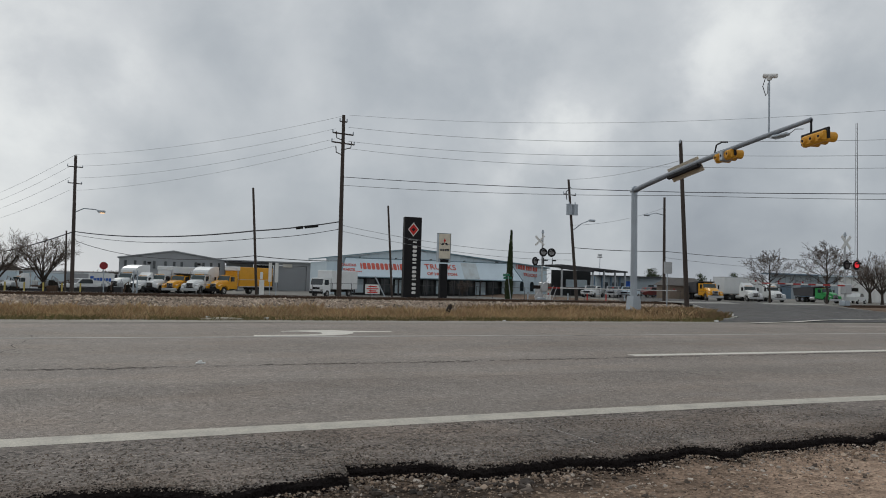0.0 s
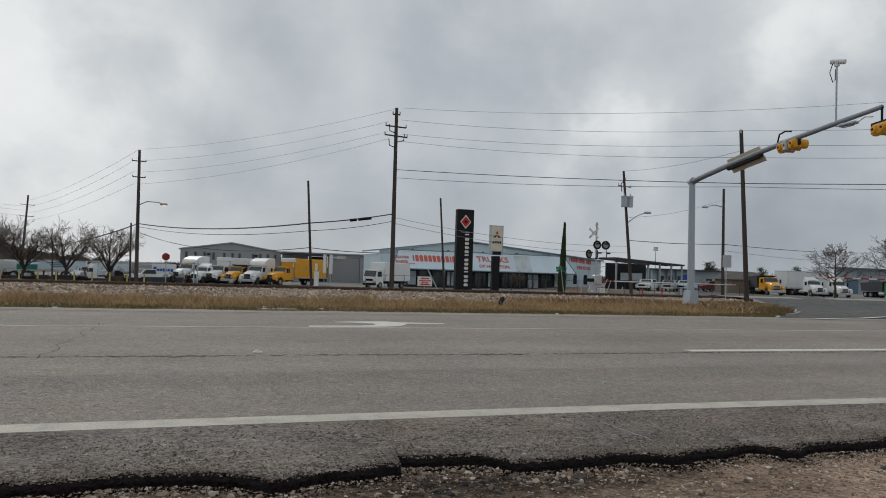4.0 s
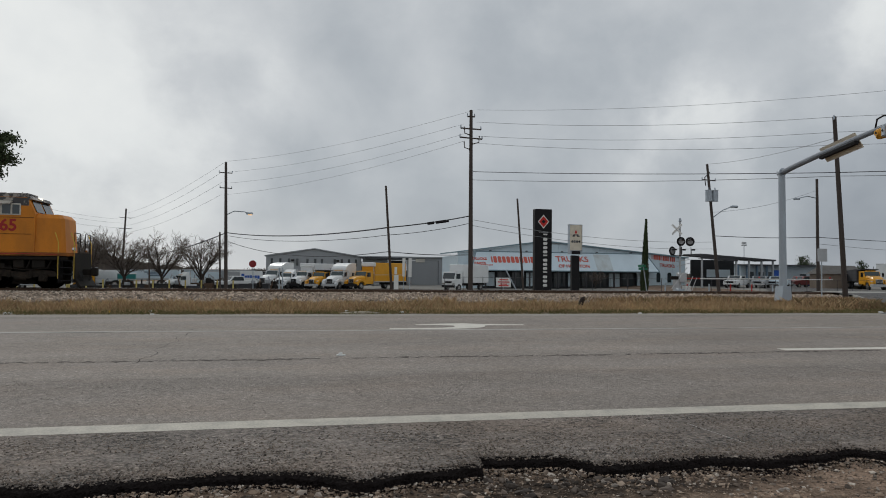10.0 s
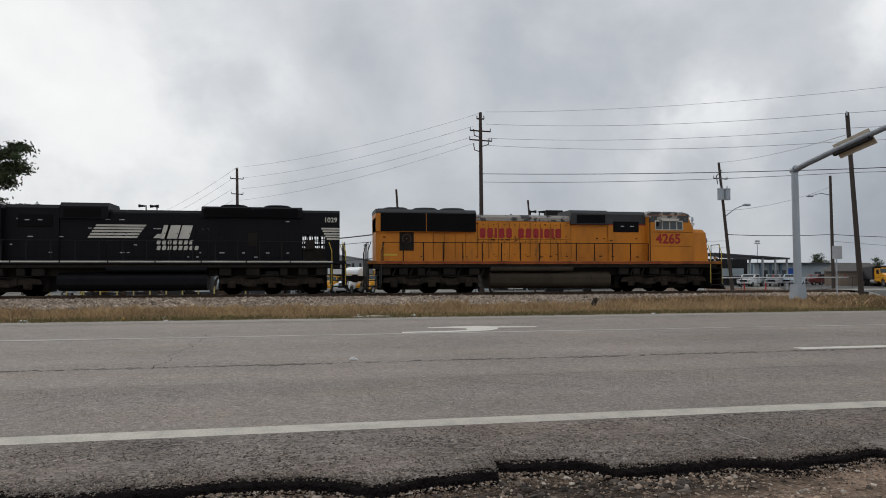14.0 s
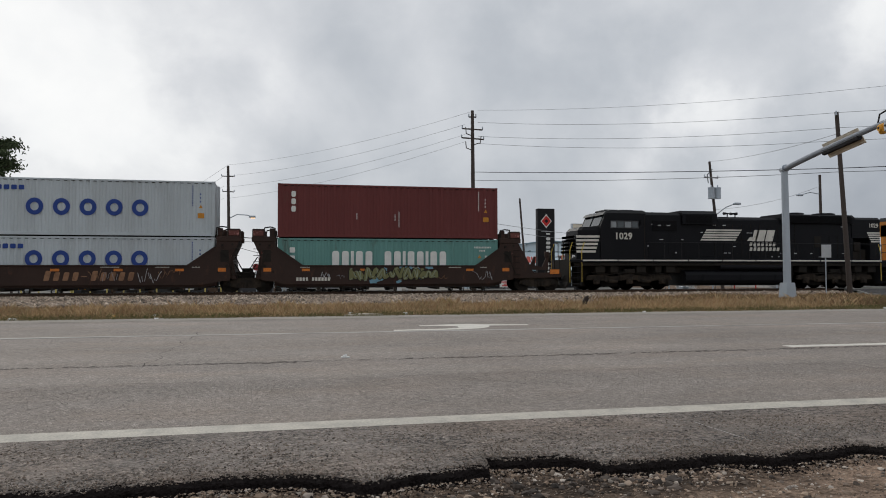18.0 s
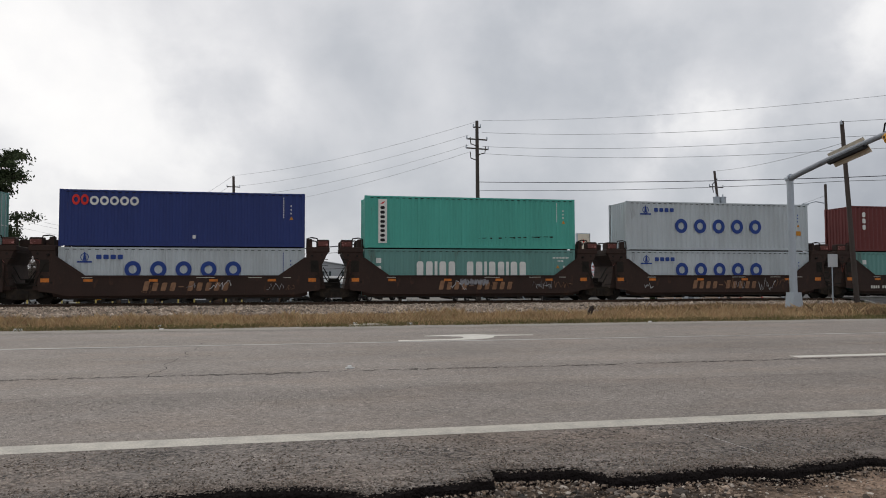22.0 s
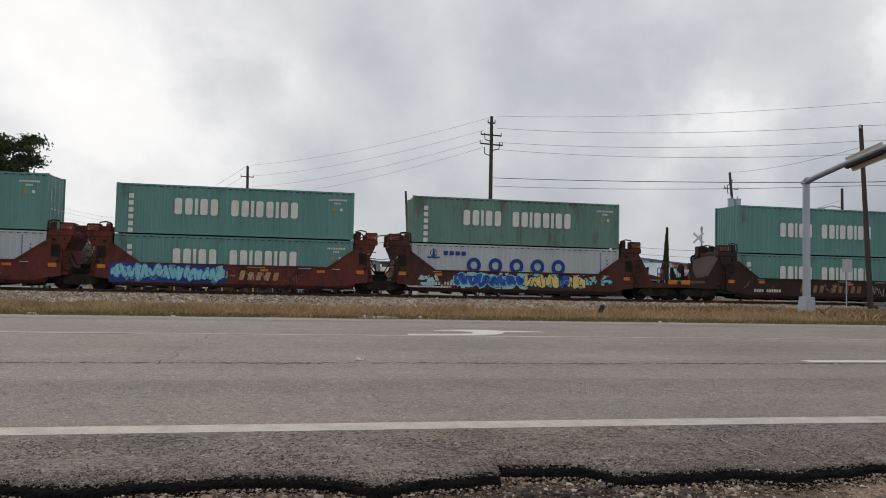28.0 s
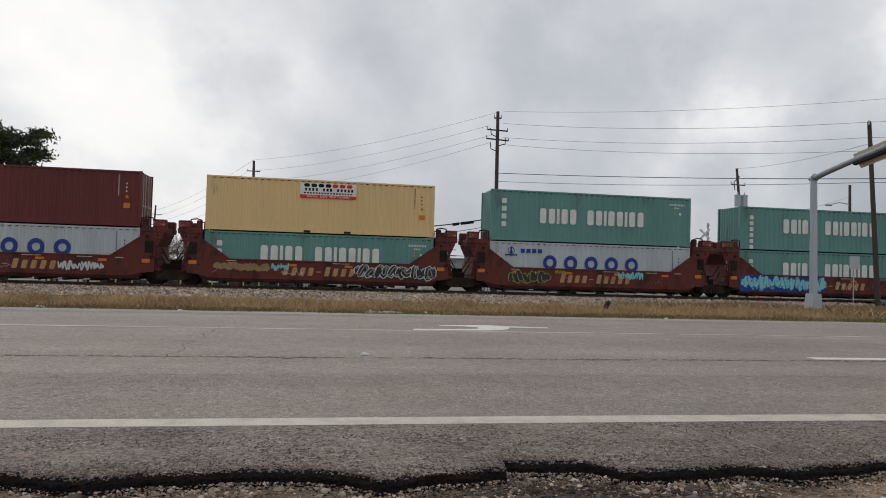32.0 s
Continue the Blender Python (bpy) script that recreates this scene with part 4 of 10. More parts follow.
def end_steps(parent, x, way, zs, mat_rail):
    """Pilot, steps, plough, coupler, hoses and handrails at one end; way is +1 or -1 along x."""
    for side in (-1, 1):
        s = Solid()
        for k in range(4):
            z = 0.38 + k * 0.33
            s.box(x - way * 0.62, side * 0.95, z, x + way * 0.0, side * 1.5, z + 0.035)
        for e in (-0.66, 0.0):
            s.box(x + way * e - 0.02, side * 0.93, 0.3, x + way * e + 0.02, side * 1.52, zs)
        pieces("steps", s, MAT["black"], parent, "black stepwell with four treads")
        for e in (-0.70, 0.03):
            r = Solid().path([(x + way * e, side * 1.5, 0.5), (x + way * e, side * 1.5, zs + 0.5), (x + way * (e - 0.16), side * 1.5, zs + 1.0)], 0.024)
            part("grab_rail", r, mat_rail, parent, "painted grab rail")
    p = Solid().prism([(x - way * 0.05, zs), (x + way * 0.05, zs), (x + way * 0.1, 0.5), (x + way * 0.35, 0.12), (x + way * 0.25, 0.12), (x - way * 0.05, 0.5)], -1.4, 1.4)
    part("pilot", p, MAT["dirty_black"], parent, "black pilot plate")
    c = Solid().box(x, -0.12, 0.68, x + way * 0.55, 0.12, 0.98, 0.03)
    c.box(x + way * 0.45, -0.2, 0.62, x + way * 0.78, 0.16, 1.06, 0.06)
    part("coupler", c, MAT["dirty_black"], parent)
    hs = Solid()
    for y in (-1.0, -0.85, -0.7, -0.55, 0.55, 0.75):
        hs.path([(x + way * 0.05, y, 0.95), (x + way * 0.22, y, 0.65), (x + way * 0.2, y + .03, 0.4), (x + way * 0.1, y + .05, 0.35)], 0.022)
    pieces("air_hose", hs, MAT["rubber"], parent, "black rubber air hose")
    rr = Solid()
    for y in (-1.35, -0.45, 0.45, 1.35):
        rr.rod((x, y, zs), (x, y, zs + 1.0), 0.022, n=6)
    for y in (-0.9, 0.9):
        rr.rod((x, y - .45, zs + 1.0), (x, y + .45, zs + 1.0), 0.022, n=6)
        rr.rod((x, y - .45, zs + 0.5), (x, y + .45, zs + 0.5), 0.018, n=6)
    pieces("end_railing", rr, MAT["black"], parent)


def hood_box(s, x0, x1, hw, z0, z1, ch=0.12):
    """A length of hood with chamfered roof edges."""
    poly = [(-hw, z0), (hw, z0), (hw, z1 - ch), (hw - ch * 1.3, z1), (-hw + ch * 1.3, z1), (-hw, z1 - ch)]
    vs = [(x0, y, z) for y, z in poly] + [(x1, y, z) for y, z in poly]
    n = len(poly)
    return s.add(vs, [(i, (i + 1) % n, n + (i + 1) % n, n + i) for i in range(n)] + [tuple(range(n))[::-1], tuple(range(n, 2 * n))])


def locomotive(scheme):
    """Six-axle road diesel, cab towards +x, in one of two schemes."""
    yellow = scheme == "yellow"
    body = MAT["armour_yellow"] if yellow else MAT["loco_black"]
    roof = MAT["loco_grey"] if yellow else MAT["loco_black"]
    lab = ("weathered yellow and grey diesel locomotive with red lettering blocks, moving" if yellow
           else "black diesel locomotive with white stripes and cab to the rear, moving")
    t = thing("locomotive", None, lab, "locomotive", "locomotives of the train")
    zs, hw = 1.80, 0.98
    dx = 0.0 if yellow else 0.18          # cab and nose sit further out on the longer black one
    R0, R1, RE = (-10.1, -4.5, -10.1) if yellow else (-8.55, -3.4, -10.55)
    EN = 10.55 if yellow else 10.82
    # underframe
    part("underframe", Solid().box(-EN + .25, -1.45, 1.42, EN - .25, 1.45, 1.62, 0.03), MAT["dirty_black"], t)
    part("walkway", Solid().box(-EN - .05, -1.53, 1.62, EN + .05, 1.53, zs, 0.02), MAT["sill_yellow"] if yellow else MAT["loco_black"], t)
    sill = Solid()
    for side in (-1, 1):
        if yellow:
            sill.box(-EN + .65, side * 1.532, zs - 0.10, EN - .75, side * 1.54, zs - .07)
        else:
            for k in range(9):
                xa = -EN + .65 + k * 2.26
                sill.box(xa, side * 1.532, zs - 0.09, min(EN - .75, xa + 2.19), side * 1.54, zs - .01)
    part("sill_stripe", sill, MAT["cream"] if not yellow else MAT["loco_red"], t, "white sill stripe" if not yellow else "thin red sill stripe")
    oval = []
    for k in range(20):
        c, q = np.cos(radians(18 * k + 9)), np.sin(radians(18 * k + 9))
        oval.append((1.48 * np.sign(c) * abs(c) ** .5, .73 + .50 * np.sign(q) * abs(q) ** .62))
    tk = Solid().add([(-3.72, u, v) for u, v in oval] + [(3.5, u, v) for u, v in oval], [(i, (i + 1) % 20, 20 + (i + 1) % 20, 20 + i) for i in range(20)] + [tuple(range(20))[::-1], tuple(range(20, 40))])
    for x in (-2.6, -.2, 2.3):
        tk.box(x, -1.495, .55, x + .07, 1.495, .95)
    tk.rod((-3.7, -1.36, 1.36), (1.2, -1.36, 1.36), 0.15, n=14)
    tk.rod((-3.7, 1.36, 1.36), (1.2, 1.36, 1.36), 0.15, n=14)
    part("fuel_tank", tk, MAT["tank"] if yellow else MAT["loco_black"], t, "grimy fuel tank with an air reservoir above it")
    for x, w in ((-9.6, .3), (-8.6, .25), (-7.6, .2), (-6.0, .35), (-4.6, .3), (4.4, .3), (5.2, .2), (6.3, .3), (8.0, .25), (8.9, .3)):
        for side in (-1, 1):
            part("underframe_box", Solid().box(x - w, side * .8, 1.02, x + w, side * 1.34, 1.44, 0.03), MAT["dirty_black"], t)
        part("bracket", Solid().rod((x + w + .1, -1.3, 1.0), (x + w + .3, -1.3, 1.45), .04, n=6), MAT["dirty_black"], t)
    loco_truck(t, -7.0)
    loco_truck(t, 7.0)
    rail_mat = MAT["handrail_yellow"] if not yellow else MAT["cream"]
    end_steps(t, EN, 1, zs, rail_mat if not yellow else MAT["handrail_yellow"])
    end_steps(t, -EN, -1, zs, rail_mat if not yellow else MAT["loco_grey"])
    part("traction_gear", Solid().box(-9.9, -.62, .2, -4.2, .62, 1.45, .05).box(4.1, -.62, .2, 9.9, .62, 1.45, .05).box(-4.2, -.9, 1.0, 4.1, .9, 1.45), MAT["dirty_black"], t)
    # hood
    band = 4.05 if yellow else 4.3
    s = hood_box(Solid(), RE if yellow else R0, R1, hw, zs, 4.20, 0.02)
    part("radiator_body", s, body, t)
    s = hood_box(Solid(), R0, R1 + .05, 1.16, 4.10 if not yellow else 3.42, 4.68 if not yellow else 4.50, 0.16 if not yellow else .02)
    if not yellow:
        part("rear_hood", hood_box(Solid(), RE, R0 + .1, 1.02, 3.22, 4.55, 0.14), roof, t)
        part("rear_post", Solid().box(RE, -1.02, zs, -9.78, 1.02, 3.3, .02), roof, t)
        pp = Solid()
        for k, x in enumerate((-9.6, -9.25, -8.95)):
            pp.rod((x, -.6 + .5 * k, zs), (x + .1, -.6 + .5 * k, 3.25), .05, n=8)
        pp.box(-9.75, -.7, zs, -8.56, .7, 2.5, .03).box(-9.2, -.9, 2.4, -8.7, .9, 2.95, .03)
        pp.rod((-9.8, .2, 2.3), (-8.5, .2, 2.45), .09, n=10).rod((-9.8, -.5, 2.75), (-8.5, -.4, 2.7), .06, n=8).box(-9.3, -.4, zs, -8.9, .4, 2.25, .03)
        for k in range(9):
            pp.rod((-9.72 + .135 * k, -.95, 2.0), (-9.72 + .135 * k, -.95, 3.24), .022, n=6)
        pieces("cooling_pipe", pp, MAT["dirty_black"], t)
        for side in (-1, 1):
            part("road_number", lettering("1029", .36, .006, MAT["cream"], 1.0, .008), MAT["cream"], t, "small white road number", pose(-10.06, side * 1.03, 4.02, 0, 0, 0 if side < 0 else 180))
    part("radiator_top", s, body, t)
    if yellow:
        part("radiator_roof", hood_box(Solid(), R0 - .01, R1 + .06, 1.17, 4.44, 4.68, 0.16), roof, t)
    for side in (-1, 1):
        for x0, x1 in ((R0 + .25, (R0 + R1) / 2 - .02), ((R0 + R1) / 2 + .02, R1 + (.04 if yellow else -.1))):
            g = Solid().box(x0, side * 1.155, 3.44 if yellow else 4.1, x1, side * 1.185, 4.46 if yellow else 4.60, 0.01)
            for k in range(9):
                z = (3.48 if yellow else 4.12) + k * (0.105 if yellow else 0.046)
                g.box(x0, side * 1.18, z, x1, side * 1.20, z + 0.022)
            part("radiator_grille", g, MAT["grille"], t)
    for x in (-8.9, -7.2, -5.6) if yellow else (-7.2, -4.9):
        f = Solid().rod((x, 0, 4.66), (x, 0, 4.80), 0.72, 0.70, n=24)
        f.rod((x, 0, 4.80), (x, 0, 4.83), 0.62, n=20)
        part("roof_fan", f, roof, t)
    s = hood_box(Solid(), R1, 1.0, hw, zs, 4.28 if not yellow else 4.12, 0.05)
    part("engine_hood", s, body, t)
    s = hood_box(Solid(), R1, 1.2, hw - (0.03 if not yellow else -0.01), 4.10, 4.46, 0.16)
    part("hood_roof", s, MAT["peeled"] if yellow else roof, t, "peeling grey hood roof" if yellow else "")
    s = Solid()
    for x in (-0.9, -0.35):
        s.rod((x, -0.1, 4.45), (x, -0.1, 4.75), 0.035, n=6)
    for i, (x, l) in enumerate(((-0.9, 0.35), (-0.6, -0.4), (-0.4, 0.4))):
        s.rod((x, -0.1 + i * .06, 4.74), (x + l, -0.1 + i * .06, 4.74), 0.03, 0.09, n=8)
    part("air_horn", s, MAT["black"], t)
    # dynamic brake and electrical cabinet
    s = hood_box(Solid(), 1.0, 3.55, hw, zs, 4.1, 0.02)
    part("inverter_body", s, body, t)
    s = hood_box(Solid(), 1.2, 3.5, 1.2, 3.95, 4.78, 0.2)
    part("dynamic_brake", s, roof, t)
    for side in (-1, 1):
        g = Solid().box(1.55, side * 1.195, 4.02, 3.3, side * 1.225, 4.5, 0.01)
        for k in range(6):
            g.box(1.55, side * 1.22, 4.05 + k * 0.075, 3.3, side * 1.235, 4.07 + k * 0.075)
        part("intake_grille", g, MAT["grille"], t)
    s = hood_box(Solid(), 3.55, 5.9 + dx, 1.08, zs, 4.62 if yellow else 4.66, 0.18)
    part("equipment_hood", s, body, t)
    s = hood_box(Solid(), 3.54, 5.91 + dx, 1.09, 3.94, 4.74 if yellow else 4.68, 0.185)
    if yellow:
        part("equipment_roof", s, roof, t)
    for side in (-1, 1):
        g = Solid().box(3.85, side * 1.085, 3.52, 5.45, side * 1.13, 4.14, 0.015)
        part("blower_intake", g, MAT["grille"], t)
        g2 = Solid()
        for x in (4.3, 4.9):
            g2.box(x, side * 1.128, 3.84, x + 0.22, side * 1.136, 3.88)
        pieces("intake_slot", g2, MAT["silver"], t)
    # cab
    s = Solid().prism([(5.9 + dx, zs), (8.75 + dx, zs), (8.75 + dx, 3.75), (8.45 + dx, 4.45), (8.35 + dx, 4.52), (5.9 + dx, 4.52)], -1.48, 1.48)
    part("cab", s, body, t)
    s = Solid().prism([(5.85 + dx, 4.42), (8.62 + dx, 4.42), (8.45 + dx, 4.60), (8.1 + dx, 4.70), (6.1 + dx, 4.70), (5.85 + dx, 4.60)], -1.47, 1.47)
    for x in (6.7 + dx, 7.7 + dx):
        s.box(x - 0.45, -0.7, 4.68, x + 0.45, 0.7, 4.80, 0.04)
    part("cab_roof", s, MAT["peeled"] if yellow else MAT["loco_grey"], t, "cab roof with air conditioner boxes")
    for side in (-1, 1):
        wz0, wz1 = (3.62, 4.20) if yellow else (3.62, 4.08)
        fr = Solid().box(6.3 + 1.3 * dx, side * 1.475, wz0, 8.1 + 1.3 * dx, side * 1.505, wz1, 0.02)
        part("cab_window_frame", fr, MAT["cream"] if yellow else MAT["loco_grey"], t)
        for x0, x1 in ((6.36, 6.72), (6.78, 7.18), (7.26, 7.64), (7.72, 8.04)):
            part("cab_window", Solid().box(x0 + 1.3 * dx, side * 1.50, wz0 + .06, x1 + 1.3 * dx, side * 1.512, wz1 - .06), MAT["glass"] if yellow or x0 in (6.36, 7.26) else MAT["pale_glass"], t, "dark cab window" if yellow else "pale cab window")
        if yellow:
            part("cab_upper_band", Solid().box(5.92, side * 1.478, 4.10, 8.46, side * 1.490, 4.50, .004), MAT["peeled"], t, "peeling grey band above the cab windows")
            part("sun_shade", Solid().prism([(6.65, 4.16), (7.65, 4.16), (7.75, 4.30), (6.55, 4.30)], side * 1.50, side * 1.72), MAT["cream"] if yellow else MAT["black"], t)
        part("cab_door_line", Solid().box(5.95 + dx, side * 1.482, zs, 6.0 + dx, side * 1.50, 4.4), MAT["dirty_black"], t)
        part("mirror", Solid().box(6.4, side * 1.5, 3.85, 6.45, side * 1.7, 4.1), MAT["black"], t)
    for y0, y1 in ((-1.25, -0.1), (0.1, 1.25)):
        w = Solid().add([(8.77 + dx, y0, 3.80), (8.77 + dx, y1, 3.80), (8.50 + dx, y1, 4.40), (8.50 + dx, y0, 4.40)], [(0, 1, 2, 3)])
        w.add([(8.75 + dx, y0, 3.80), (8.75 + dx, y1, 3.80), (8.48 + dx, y1, 4.40), (8.48 + dx, y0, 4.40)], [(3, 2, 1, 0)])
        part("windscreen", w, MAT["glass"], t)
    # nose
    s = Solid()
    pl = [(x + dx, y) for x, y in ((8.75, 1.40), (9.9, 1.15), (10.05, 0.95), (10.05, -0.95), (9.9, -1.15), (8.75, -1.40))]
    n = len(pl)
    vs = [(x, y, zs) for x, y in pl] + [(x - 0.12 * (x > 9.3), y * 0.94, 3.52) for x, y in pl] + [(x - 0.3 * (x > 9.3), y * 0.84, 3.72) for x, y in pl]
    fs = [(i, (i + 1) % n, n + (i + 1) % n, n + i) for i in range(n)] + [(n + i, n + (i + 1) % n, 2 * n + (i + 1) % n, 2 * n + i) for i in range(n)]
    s.add(vs, fs + [tuple(range(n))[::-1], tuple(range(2 * n, 3 * n))])
    part("nose", s, body, t)
    part("headlight", Solid().rod((8.40 + dx, -0.12, 4.55), (8.54 + dx, -0.12, 4.53), 0.075, n=12).rod((8.40 + dx, 0.12, 4.55), (8.54 + dx, 0.12, 4.53), 0.075, n=12), glow("headlight_glow", (1.0, 0.9, 0.7), 1.5) if yellow else MAT["silver"], t, "lit headlight pair" if yellow else "")
    pieces("ditch_light", Solid().rod((10.4, -1.1, 1.98), (10.52, -1.1, 1.98), 0.10, n=12).rod((10.4, 1.1, 1.98), (10.52, 1.1, 1.98), 0.10, n=12), MAT["chrome"], t)
    # hood doors, latches and panel lines
    for side in (-1, 1):
        for i in range(9):
            x = -4.3 + i * 0.62
            d = Solid().box(x, side * (hw - 0.01), 1.98, x + 0.585, side * (hw + 0.014), 3.02, 0.008)
            d.box(x, side * (hw - 0.01), 3.06, x + 0.585, side * (hw + 0.014), 3.98, 0.008)
            part("hood_door", d, body, t)
        for i in range(3):
            x = (-6.85 if yellow else -8.0) + i * 0.62
            part("hood_door", Solid().box(x, side * (hw - 0.01), 1.98, x + 0.58, side * (hw + 0.016), 3.35, 0.01), body, t)
        lt = Solid()
        for i in range(9):
            x = -4.02 + i * 0.62
            for z in (2.15, 2.9, 3.2, 3.85):
                lt.box(x, side * (hw + 0.01), z, x + 0.05, side * (hw + 0.03), z + 0.06)
        part("latches", lt, MAT["dirty_black"], t, "small door latches", kind="stuff")
        sm = Solid()
        for i in range(10):
            sm.box(-4.33 + i * 0.62, side * hw, 1.95, -4.312 + i * 0.62, side * (hw + 0.018), 4.0)
        sm.box(-4.4, side * hw, 3.03, 0.95, side * (hw + 0.018), 3.05)
        for x in (-6.88, -6.26, -5.64, -5.02) if yellow else (-8.03, -7.41, -6.79, -6.17):
            sm.box(x, side * hw, 1.95, x + .018, side * (hw + 0.018), 3.37)
        part("panel_seams", sm, MAT["seam"] if yellow else MAT["dirty_black"], t, "dark seams between hood doors", kind="stuff")
        pn = Solid()
        for x0, x1, z0, z1 in ((1.3, 3.3, 2.0, 2.95), (3.9, 4.4, 2.1, 3.4), (4.6, 5.7, 1.95, 3.0)):
            pn.box(x0, side * (hw if x0 < 3.5 else 1.08), z0, x1, side * ((hw if x0 < 3.5 else 1.08) + 0.016), z1, 0.01)
        part("body_panel", pn, body, t)
        railing(t, -9.75, 5.85 + dx, zs, zs + 1.02, side * 1.49, 14, MAT["black"] if not yellow else MAT["loco_black"])
        pn = Solid().box(-8.78, side * hw, 2.38, -7.98, side * (hw + 0.03), 3.40, 0.02) if yellow else Solid().box(-6.2, side * (hw - .01), 2.6, -5.7, side * (hw + .03), 3.3, .02)
        if yellow:
            pn.box(-8.55, side * hw, 2.42, -8.25, side * (hw + 0.06), 2.85, 0.02)
            part("hand_brake", Solid().ring(-8.38, 3.05, side * (hw + .05), side * (hw + .09), .26, .21, 20).rod((-8.38, side * (hw + .03), 3.05), (-8.38, side * (hw + .1), 3.05), .05, n=8), MAT["rail"], t, "brake wheel in its recess")
            sp = Solid()
            rs = random.Random(61)
            for k in range(34):
                sx, sz = rs.uniform(-9.8, 5.7), rs.choice((2.02, 2.06, 2.98, 3.9, 3.1))
                yy = hw if sx < 3.5 else 1.08
                sp.box(sx, side * yy, sz, sx + rs.uniform(.05, .22), side * (yy + .022), sz + rs.uniform(.03, .07))
            part("fittings", sp, MAT["dirty_black"], t, "small dark hinges and fittings", kind="stuff")
            part("rail_stripe", Solid().box(-9.7, side * hw, 2.10, -8.9, side * (hw + .012), 2.20), MAT["handrail_yellow"], t, "pale yellow patch on the hood")
        part("vent_hatch", pn, MAT["dirty_black"], t)
        if yellow:
            # two words: a block for each letter
            ws = "bbibb", "bbbibib"
            x = -4.22
            for word in ws:
                for k in word:
                    w = .15 if k == "i" else .37
                    so = Solid()
                    if k == "i":
                        so.box(x, side * (hw + 0.012), 3.12, x + w, side * (hw + 0.024), 3.68)
                    else:
                        so.block(x + .02, 3.12, w - .04, .56, side * (hw + .012), side * (hw + .024))
                    part("lettering_block", so, MAT["loco_red"], t, "red block in the place of a letter")
                    x += w + 0.075
                x += 0.27
            num = lettering("4265", 0.80, 0.006, MAT["loco_red"], 1.0, 0.02)
            part("road_number", num, MAT["loco_red"], t, "red road number", pose(7.15, side * 1.495, 3.10, 0, 0, 0 if side < 0 else 180))
            part("panel_seam", Solid().box(6.1, side * 1.48, 2.68, 8.6, side * 1.492, 2.70).box(6.1, side * 1.48, 3.5, 8.7, side * 1.492, 3.52), MAT["dirty_black"], t)
            part("separation_stripe", Solid().box(1.0, side * (hw + 0.002), 3.93, 3.5, side * (hw + 0.012), 3.99).box(3.55, side * 1.082, 3.92, 5.9, side * 1.095, 3.98), MAT["loco_red"], t, "faded red stripe")
        else:
            num = lettering("1029", 0.54, 0.006, MAT["cream"], 1.05, 0.012)
            part("road_number", num, MAT["cream"], t, "white road number", pose(7.50, side * 1.495, 3.16, 0, 0, 0 if side < 0 else 180))
            st = Solid()
            for k in range(5):
                z = 2.20 + k * 0.21
                st.prism([(8.78 + k * -0.0, z), (9.95, z), (9.95, z + 0.12), (8.78 - 0.0, z + 0.12)], side * 1.395, side * 1.15)
            st2 = Solid()
            for k in range(5):
                z = 2.98 + k * 0.148
                e0, e1 = -.55 + .10 * (4 - k), 2.22 - .09 * k
                st2.prism([(e0, z), (e1, z), (e1 - .06, z + .10), (e0 - .07, z + .10)], side * (hw + 0.016), side * (hw + 0.026))
            part("side_stripe", st2, MAT["cream"], t, "white side stripes")
            st3 = Solid()
            for k in range(5):
                z = 2.95 + k * 0.14
                st3.box(-10.54, side * (hw + 0.042), z, -9.85 + 0.07 * k, side * (hw + 0.052), z + 0.09)
            part("end_stripe", st3, MAT["cream"], t, "white end stripes")
            em = Solid()
            for u, w in ((-1.62, .34), (-2.12, .62), (-2.72, .52)):
                em.prism([(u, 2.96), (u + w, 2.96), (u + w - .2, 3.66), (u - .2, 3.66)], side * (hw + 0.016), side * (hw + 0.028))
            em.prism([(-1.3, 2.98), (-.95, 2.98), (-1.15, 3.2), (-1.4, 3.2)], side * (hw + 0.016), side * (hw + 0.028))
            pieces("emblem", em, MAT["cream"], t, "white slanting emblem blocks")
            for z, k, xs in ((2.66, 7, -1.02), (2.36, 8, -1.02)):
                for i in range(k):
                    part("lettering_block", Solid().block(xs - .27 * (i + 1), z, .18, .22, side * (hw + 0.016), side * (hw + 0.026), .12, -.2), MAT["cream"], t, "white block in the place of a letter")
            fit = Solid()
            rs = random.Random(71)
            for k in range(26):
                sx, sz = rs.uniform(-8.2, 5.7), rs.choice((1.98, 2.2, 2.6, 3.0, 3.45, 3.9))
                yy = hw if sx < 3.5 else 1.08
                fit.box(sx, side * yy, sz, sx + rs.uniform(.08, .3), side * (yy + .02), sz + .045)
            part("fittings", fit, MAT["silver"], t, "small worn bright fittings and labels", kind="stuff")
    if not yellow:
        s = Solid()
        for side in (-1, 1):
            for k in range(5):
                z = 2.20 + k * 0.22
                vs = [(9.22 - .07 * k, side * 1.397, z), (10.30, side * (1.397 - .25 * 1.08 / 1.15), z), (10.30, side * (1.397 - .25 * 1.08 / 1.15), z + .13), (9.18 - .07 * k, side * 1.397, z + .13)]
                s.add([(x, y * (1 - 0.06 * (zz - zs) / 1.72) + side * 0.012, zz) for x, y, zz in vs], [(0, 1, 2, 3)])
                y = 0.95
            for k in range(5):
                z = 2.20 + k * 0.22
                s.box(10.3, -0.9, z, 10.48 - 0.12 * (z - zs) / 1.72 + 0.01, 0.9, z + 0.13)
        part("nose_stripe", s, MAT["cream"], t, "white nose stripes")
    else:
        ant = Solid().rod((-2.0, 0.2, 4.45), (-2.0, 0.2, 4.6), 0.05).box(-9.9, -0.2, 4.6, -9.3, 0.2, 4.78)
